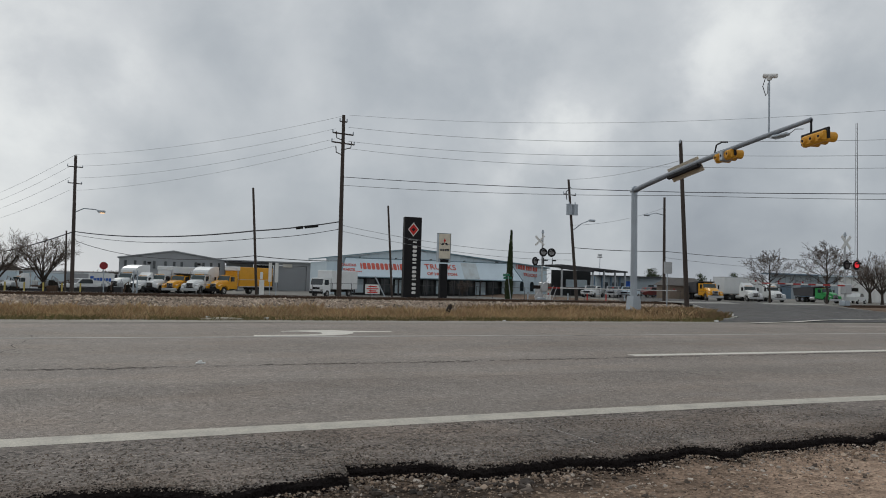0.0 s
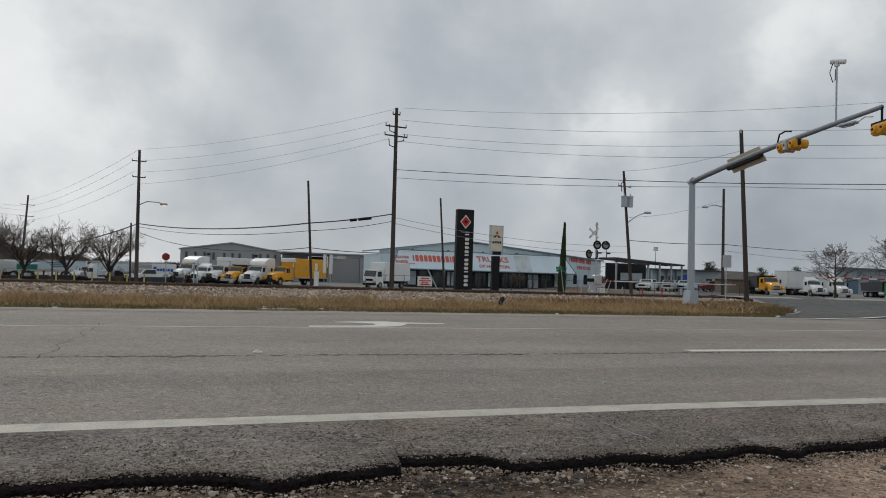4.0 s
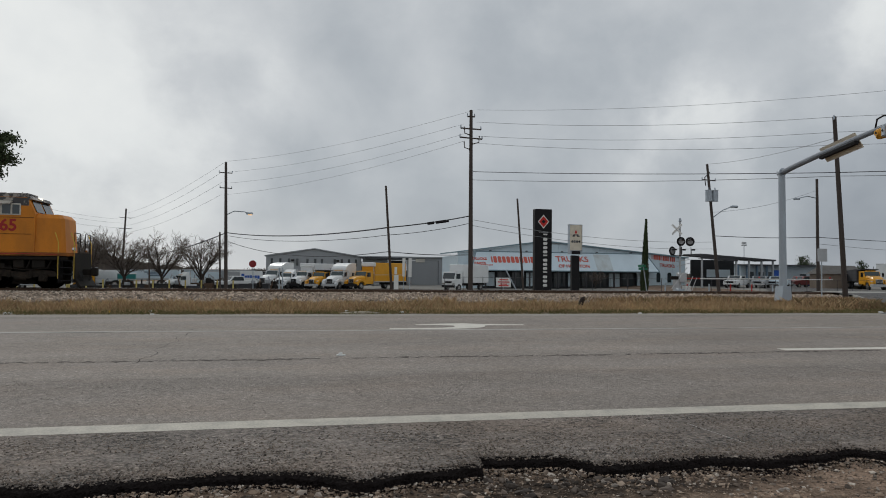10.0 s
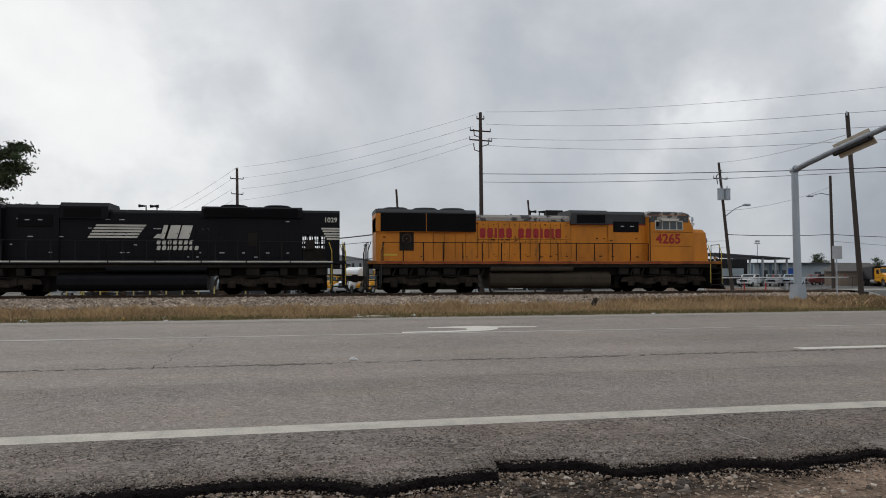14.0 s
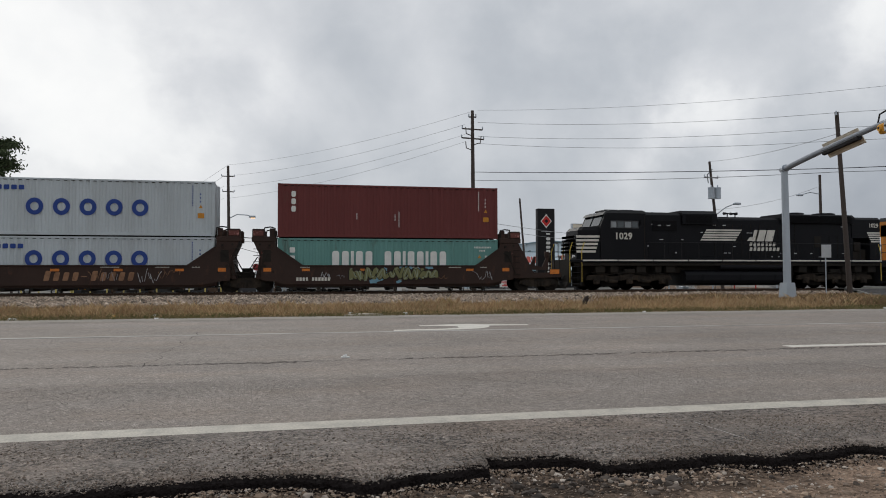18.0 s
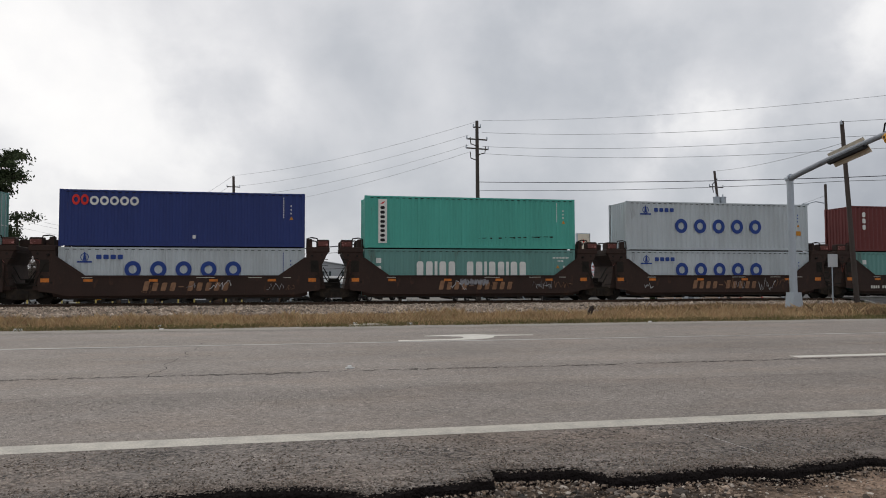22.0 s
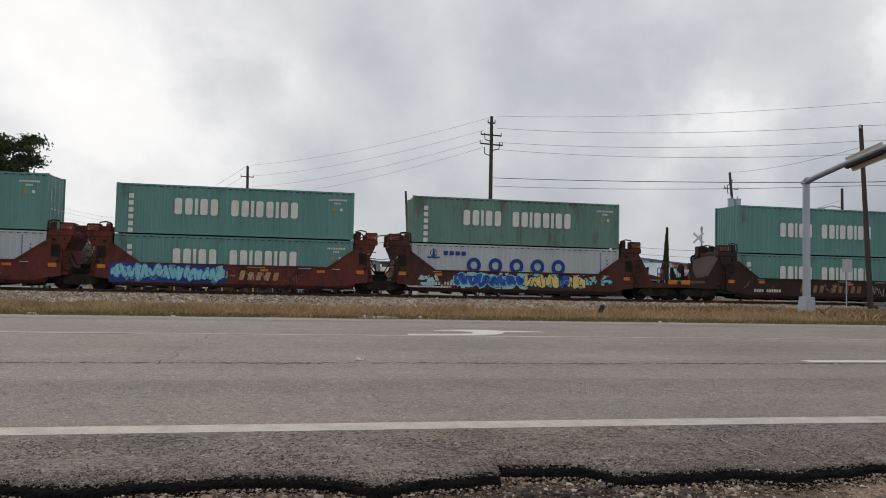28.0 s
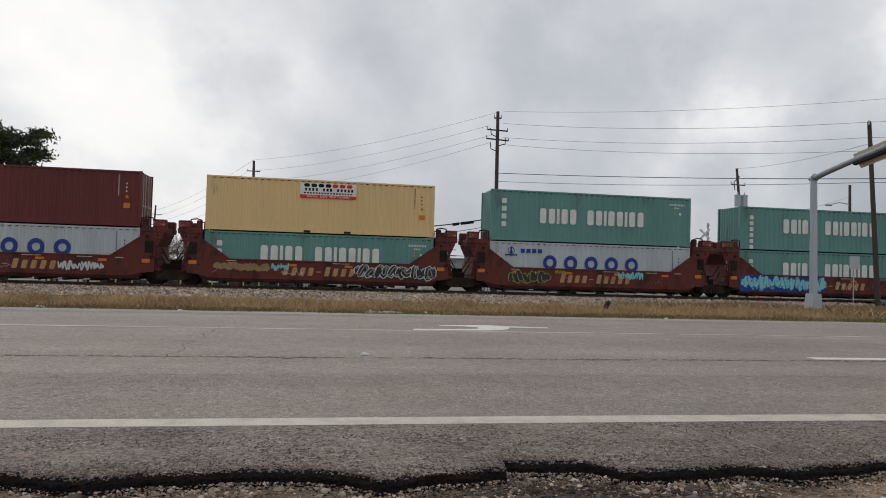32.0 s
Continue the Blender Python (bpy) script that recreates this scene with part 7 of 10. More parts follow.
    wire("cable", (11.78, 47, 4.2), (35.5, 55, 3.2), .5, .014, MAT["wire_thin"], B)
    wire("cable", (35.5, 55, 4.35), (50.2, 60, 4.75), .12, .03, MAT["wire"], B)
    wire("cable", (50.2, 60, 4.75), (118, 95, 7.2), .5, .032, MAT["wire"], B)
    wire("cable", (50.2, 60, 4.1), (118, 95, 5.4), .6, .02, MAT["wire_thin"], B)
    wire("cable", (35.0, 55, 10.6), (27.9, 32, 8.3), .25, .012, MAT["wire_thin"], B)
    wire("cable", (35.5, 55, 6.4), (50.2, 60, 9.4), .4, .014, MAT["wire_thin"], B)


def build_mast():
    t = thing("traffic_signal_mast", None, "grey steel mast with a long arm and two yellow traffic signals", "traffic signal")
    A, E = Vector((20.05, 26, 5.34)), Vector((17.78, 14.85, 6.06))
    base = Vector((20.1, 26, -0.12))
    part("foundation", Solid().rod(base - Vector((0, 0, .3)), base + Vector((0, 0, .05)), .34, n=18), MAT["concrete"], t)
    part("base_cabinet", Solid().prism([(19.85, -.08), (20.35, -.08), (20.28, .54), (19.92, .54)], 25.76, 26.24), MAT["galv"], t, "grey base cabinet")
    part("mast_pole", Solid().rod((20.1, 26, .3), (20.05, 26, 5.42), .155, .135, n=20), MAT["galv"], t)
    d = (E - A).normalized()
    pts = [A + Vector((0, 0, -.02))] + [A.lerp(E, f) + Vector((0, 0, .10 * np.sin(np.pi * f))) for f in (.1, .25, .45, .65, .85, 1)]
    part("mast_arm", Solid().path(pts, [.115, .11, .105, .095, .085, .075, .065], 12), MAT["arm_steel"], t)
    part("arm_flange", Solid().rod(A - d * .12, A + d * .12, .17, n=14), MAT["galv"], t)
    # street name blade that hangs under the arm, seen from its edge
    def on(f, dz=0):
        return A.lerp(E, f) + Vector((0, 0, .10 * np.sin(np.pi * f) + dz))
    s = Solid()
    p, q = on(.27, .2), on(.47, .2)
    n = Vector((d.y, -d.x, 0)).normalized()
    tilt = Vector((0, 0, -.5)) - n * .3
    for o in (n * .05,):
        vs = [p + o, q + o, q + o + tilt, p + o + tilt]
        s.add(vs + [v + n * .03 for v in vs], [(0, 1, 2, 3), (4, 7, 6, 5), (0, 4, 5, 1), (2, 6, 7, 3), (1, 5, 6, 2), (0, 3, 7, 4)])
    part("street_sign", s, MAT["sign_cream"], t, "white back of a street name sign")
    part("street_sign_frame", Solid().rod(on(.27, -.12), on(.47, -.12), .10, n=6), MAT["black"], t)
    # signals: three lenses in a row, hung across the arm's line
    def head(f, hang, lens_side, size=.93):
        c = on(f, -hang)
        hd = part("signal_head", Solid().box(-.58, -.12, -.19, .58, .12, .19, .06), MAT["signal_yellow"], t, "yellow signal housing",
                  Matrix.Translation(c) @ pose(0, 0, 0, 0, -2, np.degrees(np.arctan2(d.y, d.x))) @ Matrix.Scale(size, 4))
        for k in (-.38, 0, .38):
            v = Solid().ring(k, 0, -lens_side * .12, -lens_side * .42, .17, .155, 18)
            part("visor", v, MAT["signal_yellow"], hd)
            part("lens", Solid().rod((k, -lens_side * .11, 0), (k, -lens_side * .13, 0), .14, n=16), MAT["glass"], hd)
        for k in (-.38, 0, .38):
            part("back_dome", Solid().rod((k, lens_side * .11, 0), (k, lens_side * .2, 0), .15, .10, n=14), MAT["signal_yellow"], hd)
            part("back_boss", Solid().rod((k, lens_side * .19, 0), (k, lens_side * .215, 0), .045, n=10), MAT["black"], hd)
        br = Solid()
        for k in (-.62, .62):
            br.box(k - .03, -.04, -.1, k + .03, .04, .24)
        br.box(-.62, -.03, .17, .62, .03, .22)
        br.box(-.65, -.03, .22, .65, .03, .27)
        part("hanger", br, MAT["black"], hd)
        return hd
    first = head(.62, .17, -1)
    part("strap", Solid().box(-.10, -.205, -.2, .12, .205, .2, .03), MAT["galv"], first, "grey strap round the housing")
    head(1.015, .62, -1, .86)
    part("end_bracket", Solid().path([on(1.0), on(1.0, -.25), on(1.0, -.52)], .035), MAT["black"], t)
    part("arm_clamp", Solid().path([on(.56, .05), on(.57, .35), on(.60, .38), on(.63, .30)], .03), MAT["black"], t)
    c = on(.83)
    part("camera_riser", Solid().rod(c, c + Vector((0, 0, 1.85)), .028, n=8), MAT["galv"], t)
    cc = c + Vector((0, 0, 1.9))
    part("detection_camera", Solid().rod(cc - Vector((.05, -.18, -.06)), cc + Vector((.10, -.22, -.02)), .075, n=12).box(cc.x - .05, cc.y - .06, cc.z - .12, cc.x + .05, cc.y + .06, cc.z + .02), MAT["white"], t, "white detection camera")
    part("camera_cable", Solid().path([cc + Vector((-.05, .1, 0)), cc + Vector((-.12, .15, -.3)), cc + Vector((-.02, .12, -.6)), cc + Vector((.05, .1, -.5)), cc + Vector((0, .05, -.2))], .014), MAT["black"], t)
    part("arm_cable", Solid().path([on(.82, -.05), on(.86, -.22), on(.90, -.25), on(.94, -.12), on(.97, -.2)], .014), MAT["wire_thin"], t)
    part("ballast_lamp", Solid().box(*(on(.88, -.16) - Vector((.1, .3, .04))), *(on(.88, -.16) + Vector((.1, .3, .05))), .03), MAT["galv"], t)


def crossing_signal(x, y, z, cant, lit, label):
    t = thing("crossing_signal", pose(x, y, z), label, "railway signal", "railway crossing signals")
    part("signal_base", Solid().box(-.25, -.25, 0, .25, .25, .35, .04), MAT["galv"], t)
    top, cross = (4.8, 4.35) if cant < 0 else (5.2, 4.62)
    part("signal_mast", Solid().rod((0, 0, .3), (0, 0, top), .065, n=12), MAT["silver"], t)
    part("bell", Solid().rod((0, 0, top), (0, 0, top + .25), .12, .06, n=12), MAT["galv"], t)
    for a in (45, 135):
        m = pose(0, -.09 - .012 * (a > 90), cross, 0, a, 0) if cant < 0 else pose(-.3, -.09 - .012 * (a > 90), cross, 0, 0, -52) @ pose(0, 0, 0, 0, a, 0)
        part("crossbuck", Solid().box(-.62, -.012, -.11, .62, .012, .11, .004) if cant < 0 else Solid().box(-.5, -.012, -.075, .5, .012, .075, .004), MAT["white"], t, "white crossbuck blade", m)
    def lamp(px, pz, on_, turn):
        b = part("lamp_backplate", Solid().rod((0, 0, 0), (0, .03, 0), .33, n=24), MAT["black"], t, "", pose(px, -.14, pz, 0, 0, turn))
        part("lamp_hood", Solid().ring(0, 0, 0, -.28, .17, .155, 18, 1, 20, 160), MAT["black"], b)
        part("lamp_lens", Solid().rod((0, -.03, 0), (0, 0, 0), .20, n=18), glow("red_lamp", (0.75, 0.02, 0.03), 0.55) if on_ else (MAT["lamp_off"] if cant > 0 else MAT["lamp_dark"]), b, "lit red lens" if on_ else "dark red lens")
    if cant > 0:
        part("crossbuck_bracket", Solid().rod((-.34, -.07, cross), (.02, -.02, cross), .03, n=8), MAT["galv"], t)
    for px, pz, on_, turn in lit:
        lamp(px, pz, on_, turn)
    part("lamp_arm", Solid().rod((-.75, -.1, 2.75), (.75, -.1, 2.75), .03, n=8), MAT["black"], t)
    x1 = cant
    GATE = 1.1 if cant > 0 else 1.38
    sgn = 1 if x1 > 0 else -1
    g = Solid().box(-.25 * sgn, -.35, .8, .35 * sgn, .1, 1.5, .05)
    part("gate_mechanism", g, MAT["silver"], t, "silver gate mechanism")
    n = 12
    for i in range(n):
        a, b = .4 + (abs(x1) - .4) * i / n, .4 + (abs(x1) - .4) * (i + 1) / n
        h = (.058 if cant < 0 else .045) - .022 * i / n
        part("gate_arm", Solid().box(sgn * a, -.30, GATE - h, sgn * b, -.26, GATE + h), MAT["white"] if i % 2 or (cant > 0 and i > 1) else MAT["red"], t)
    for f in (.5, .75, .98):
        part("gate_lamp", Solid().rod((x1 * f, -.28, GATE + .07), (x1 * f, -.28, GATE + .18), .05, n=8), MAT["red"], t)
    if cant > 0:
        st = Solid()
        for a0, b0 in (((-.9, .35), (.3, 1.9)), ((.2, .1), (.75, 1.25)), ((.6, .05), (1.05, 1.15)), ((-.5, 1.95), (.55, 2.2)), ((-.55, 2.3), (.5, 2.45))):
            st.rod((a0[0], -.45, a0[1]), (b0[0], -.45, b0[1]), .024, n=6)
        pieces("gate_strut", st, MAT["silver"], t, "grey strut of the gate gear")
    part("counterweight", Solid().box(-.9 * sgn, -.33, 1.0, -.3 * sgn, -.25, 1.25), MAT["dirty_black"], t)


MAT["lamp_off"] = glass("dull_lens", (0.30, 0.30, 0.31), 0.2)
MAT["lamp_dark"] = glass("dark_lens", (0.03, 0.012, 0.012), 0.4)


def board(name, x, y, z0, z1, w, col, label, category="sign", post=MAT["galv"], d=.03, r=.03, zb=None):
    t = thing(name, None, label, category)
    zb = land(x, y) if zb is None else zb
    part("post", Solid().rod((x, y + .06, zb - .2), (x, y + .06, z1), r, n=8), post, t)
    part("panel", Solid().box(x - w / 2, y - d / 2, z0, x + w / 2, y + d / 2, z1, .008), col, t)
    return t


def build_signs():
    # black pylon sign
    x0, x1, y, top = 18.10, 19.50, 52, 5.92
    t = thing("pylon_sign", None, "tall black pylon sign with a red diamond and upright white blocks", "sign")
    part("pylon", Solid().box(x0, y - .25, -.9, x1, y + .25, top, .03), MAT["black"], t)
    m = (x0 + x1) / 2
    dm = Solid()
    for r, yy in ((.48, .262),):
        dm.prism([(m - r * .95, top - .98), (m, top - .98 - r * 1.15), (m + r * .95, top - .98), (m, top - .98 + r * 1.15)], y - yy, y - .2)
    part("diamond", dm, MAT["white"], t, "white-edged diamond")
    part("diamond_face", Solid().prism([(m - .38, top - .98), (m, top - 1.42), (m + .38, top - .98), (m, top - .54)], y - .27, y - .2), MAT["sign_red"], t, "red diamond")
    part("diamond_face", Solid().prism([(m - .17, top - .98), (m, top - 1.14), (m + .17, top - .98), (m, top - .82)], y - .278, y - .2), MAT["black"], t)
    part("divider", Solid().box(m - .4, y - .262, top - 1.82, m + .4, y - .25, top - 1.78), MAT["silver"], t)
    for i in range(13):
        h = .11 if i in (0, 5, 9) else .22
        z = 4.0 - i * .325
        part("letter_block", Solid().block(m - .02, z - h, .34, h, y - .265, y - .25, .16), MAT["white"], t)
    # white sign on a dark column
    x, y = 24.0, 58
    t = thing("dealer_sign", None, "white sign panel with three red diamonds on a dark column", "sign")
    part("column", Solid().box(x - .35, y - .2, -1.2, x + .35, y + .2, 2.5, .03), MAT["black"], t)
    part("sign_panel", Solid().box(x - .56, y - .2, 2.95, x + .56, y + .16, 5.18, .03), MAT["sign_cream"], t)
    part("panel_frame", Solid().box(x - .60, y - .22, 2.6, x - .562, y + .2, 5.22).box(x + .562, y - .22, 2.6, x + .60, y + .2, 5.22).box(x - .60, y - .22, 5.182, x + .60, y + .2, 5.22).box(x - .56, y - .22, 2.6, x + .56, y + .16, 2.94), MAT["galv"], t)
    for a in (90, 210, 330):
        cx, cz = x + .20 * np.cos(radians(a)), 4.35 + .20 * np.sin(radians(a))
        ux, uz = np.cos(radians(a)), np.sin(radians(a))
        k = Solid().prism([(cx - ux * .2, cz - uz * .2), (cx - uz * .11, cz + ux * .11), (cx + ux * .2, cz + uz * .2), (cx + uz * .11, cz - ux * .11)], y - .212, y - .19)
        part("emblem", k, MAT["black"] if a != 90 else MAT["sign_red"], t)
    part("letter_block", Solid().block(x - .42, 3.62, .18, .2, y - .212, y - .19).block(x - .2, 3.62, .18, .2, y - .212, y - .19).block(x + .02, 3.62, .18, .2, y - .212, y - .19).block(x + .24, 3.62, .18, .2, y - .212, y - .19), MAT["black"], t)
    part("lower_board", Solid().box(x - .40, y - .25, 2.62, x + .40, y - .222, 2.90), MAT["black"], t)
    # red and white notice by the fence
    t = board("notice_board", 19.9, 66, -.52, .42, 1.5, MAT["white"], "white notice board with red writing on two posts", "sign")
    for z, w in ((.22, .85), (.0, 1.2), (-.20, .7), (-.36, 1.0)):
        part("writing_bar", Solid().box(19.9 - w / 2, 65.965, z - .05, 19.9 + w / 2, 65.98, z + .05), MAT["sign_red"], t)
    # leaning props of the notice
    for x, dx in ((18.9, 1.3), (20.6, -.1)):
        single("timber_prop", Solid().rod((x, 62, 1.2), (x + dx, 62, -1.2), .06, n=6), MAT["galv"], "leaning grey prop by the notice board", "prop")
    # stop sign at the yard gate
    t = thing("stop_sign", None, "round-cornered red sign on a thin post", "sign")
    part("post", Solid().rod((-3.45, 60.1, -1.1), (-3.5, 60.1, 1.6), .035, n=8), MAT["galv"], t)
    part("panel", Solid().prism([(-3.51 + .31 * np.cos(radians(22.5 + 45 * i)), 1.42 + .31 * np.sin(radians(22.5 + 45 * i))) for i in range(8)], 59.98, 60.03), paint("dulled_red", (0.25, 0.03, 0.033), .5), t)
    # street sign
    t = thing("street_sign", None, "small green street name sign on a thin pole", "sign")
    part("post", Solid().rod((25.6, 48, -.6), (25.25, 48, 1.7), .035, n=8), MAT["galv"], t)
    part("blade", Solid().box(24.9, 47.98, 1.25, 25.6, 48.02, 1.43), paint("sign_green", (0.03, 0.17, 0.10), .5), t)
    part("blade", Solid().box(25.05, 47.6, 1.47, 25.25, 48.4, 1.64), paint("sign_green_b", (0.03, 0.17, 0.10), .5), t)
    # blank white back of a road sign near the crossing
    board("road_sign", 28.78, 34, 1.78, 2.50, .62, MAT["silver"], "plain grey back of a road sign on a thin post", "sign")
    # white marker signs by the yard
    for x, z0, z1, w, ry in ((8.46, -.75, .62, .40, 0), (8.42, .70, 1.30, .22, 4), (9.12, .5, 2.1, .26, -3), (9.66, .45, 2.1, .28, 5)):
        s = thing("marker_sign", None, "narrow white upright sign panel by the yard gate", "sign", "white yard signs")
        part("post", Solid().rod((x, 60.06, -1.1), (x, 60.06, z1), .03, n=6), MAT["galv"], s)
        part("panel", Solid().box(x - w / 2, 59.98, z0, x + w / 2, 60.03, z1), MAT["white"], s)
    # low stub of a post in the grass
    single("post_stub", Solid().rod((7.68, 18.50, -.2), (7.91, 18.50, 0.29), .075, .065, n=10).rod((7.90, 18.50, 0.28), (7.94, 18.50, 0.33), .065, .03, n=7), MAT["stub_wood"], "short leaning stub of a dark post in the dry grass", "post")
    # lattice radio mast, far off
    s = Solid()
    for k in range(3):
        a = k * 2.094
        s.rod((398 + np.cos(a), 300 + np.sin(a), -2), (398 + np.cos(a) * .5, 300 + np.sin(a) * .5, 105), .14, n=5)
    for i in range(40):
        z = i * 2.6
        s.rod((397, 299.5, z), (399, 300, z + 2.6), .07, n=4)
    single("radio_mast", s, MAT["wire_thin"], "slender guyed radio mast far behind the buildings", "mast")
    t = thing("floodlight", None, "floodlight on a slender pole behind the office block", "lamp")
    part("pole", Solid().rod((82.8, 118, -1.2), (82.8, 118, 6.4), .09, .06, n=8), MAT["galv"], t)
    part("lamp_head", Solid().box(82.3, 117.8, 6.4, 83.3, 118.2, 6.65, .03).box(82.4, 117.8, 6.75, 83.2, 118.2, 7.1, .03), MAT["silver"], t)
    for x in (-1.40, -1.12):
        single("gate_post", Solid().rod((x, 62, -1.25), (x, 62, 1.1), .05, n=8).rod((x, 62, 1.1), (x, 62, 1.15), .06, .03, n=8), MAT["galv"], "galvanised gate post before the truck yard", "post", "yard gate posts")
    # yellow bollards along the yard
    b0 = thing("bollard", pose(-22, 75, land(-22, 75)), "yellow steel bollard along the truck yard", "bollard", "yard bollards")
    part("bollard_post", Solid().rod((0, 0, -.2), (0, 0, 1.0), .075, n=12).rod((0, 0, 1.0), (0, 0, 1.04), .075, .04, n=12), paint("faded_yellow", (.50, .40, .13), .6, stain=.5, stain_scale=3), b0)
    for i in range(1, 15):
        copy_thing(b0, pose(-22 - 6 + i * 1.55, 75, land(0, 75)))
    # flat litter and a concrete slab at the kerb
    single("concrete_slab", Solid().slab([(1.05, 16.72), (1.35, 16.66), (1.72, 16.70), (1.98, 16.78), (1.88, 16.93), (1.5, 16.98), (1.2, 16.9)], -.06, .012).slab([(1.30, 16.76), (1.66, 16.74), (1.8, 16.84), (1.42, 16.9)], .012, .026), MAT["slab_stone"], "broken slab of pale concrete at the edge of the road", "slab")
    single("crushed_cup", Solid().slab([(.49, 8.45), (.52, 8.42), (.58, 8.43), (.60, 8.46), (.56, 8.50), (.50, 8.49)], -.003, .010).rod((.52, 8.45, .010), (.56, 8.46, .026), .02, .011, 7), MAT["white"], "crushed white litter on the road", "litter")
    rng = random.Random(8)
    for i in range(9):
        x, y = rng.uniform(-9, 16), rng.uniform(16.5, 17.4)
        single("litter", Solid().box(x, y, land(x, y) + .01, x + rng.uniform(.06, .16), y + .08, land(x, y) + .06, .01), MAT["white"] if i != 4 else MAT["yellow"], "scrap of pale litter in the roadside grass", "litter", "roadside litter")


build_poles()
build_mast()
crossing_signal(27.1, 46, -.42, 12.5, ((0.0, 3.75, 0, 0), (.72, 3.75, 0, -12), (-.68, 3.05, 0, 20), (.05, 3.05, 0, 65), (.80, 3.05, 0, 60)), "silver railway crossing signal with black lamp discs and a lowered gate")
crossing_signal(43.95, 34, .02, -8.6, ((0.02, 2.80, 0, 0), (.98, 2.82, 1, 0)), "railway crossing signal with a lit red lamp and a lowered gate")
build_signs()

# ---- buildings and trucks beyond the tracks ----
MAT["metal_grey"] = paint("grey_sheet_metal", (0.34, 0.355, 0.37), .55, stain=.3, stain_scale=.3, stain_col=(.27, .28, .29), streak=.8)
MAT["metal_pale"] = paint("pale_blue_sheet", (0.60, 0.70, 0.76), .55, stain=.4, stain_scale=.3, stain_col=(.45, .53, .58), streak=.8)
MAT["metal_edge"] = paint("blue_grey_trim", (0.19, 0.27, 0.31), .5)
MAT["metal_blue"] = paint("blue_grey_sheet", (0.13, 0.19, 0.25), .55, stain=.3, stain_scale=.3, streak=.8)
MAT["roof_dark"] = paint("dark_roof", (0.06, 0.06, 0.065), .8)
MAT["letter_red"] = paint("red_letters", (0.55, 0.10, 0.07), .55, stain=.35, stain_scale=1.5, stain_col=(.45, .25, .22))
# near-black for door, shop front and canopy walls: painted shade of unlit interiors
MAT["opening"] = paint("dim_interior", (0.03, 0.032, 0.035), .8)
MAT["truck_white"] = paint("truck_white", (0.72, 0.735, 0.735), .35, stain=.25, stain_scale=.8, stain_col=(.5, .5, .49), coat=.2)
MAT["truck_yellow"] = paint("truck_yellow", (0.70, 0.33, 0.02), .35, stain=.25, stain_scale=.8, coat=.2)
MAT["dull_red"] = paint("dull_red_paint", (0.16, 0.035, 0.035), .4, coat=.2)
MAT["truck_green"] = paint("truck_green", (0.04, 0.30, 0.08), .35, coat=.2)
MAT["metal_office"] = paint("office_blue_grey", (0.37, 0.425, 0.46), .6, stain=.3, stain_scale=.3, streak=.8)
MAT["windscreen"] = glass("tinted_windscreen", (0.02, 0.04, 0.042), .22)
MAT["truck_teal"] = paint("truck_teal", (0.05, 0.25, 0.24), .4)


def ribbed_wall(x0, x1, z0, tops, y, step=.6, depth=.05, thick=.25):
    """A sheet-metal wall that faces -y, with upright ribs; tops(x) gives its upper edge."""
    n = max(2, int((x1 - x0) / 4))
    xs = [x0 + (x1 - x0) * i / n for i in range(n + 1)]
    return Solid().prism([(x0, z0), (x1, z0)] + [(x, tops(x)) for x in xs[::-1]], y, y + thick)


def wall_ribs(x0, x1, z0, tops, y, step=.6, depth=.05):
    s = Solid()
    x = x0
    while x < x1 - .1:
        s.box(x, y - depth, z0, x + .07, y, tops(x) - .02)
        x += step
    return s


def ribbed(t, x0, x1, z0, tops, y, mat, step=.6):
    part("wall", ribbed_wall(x0, x1, z0, tops, y), mat, t)
    part("wall_ribs", wall_ribs(x0, x1, z0, tops, y, step), mat, t, "upright ribs of the metal sheets", kind="stuff")


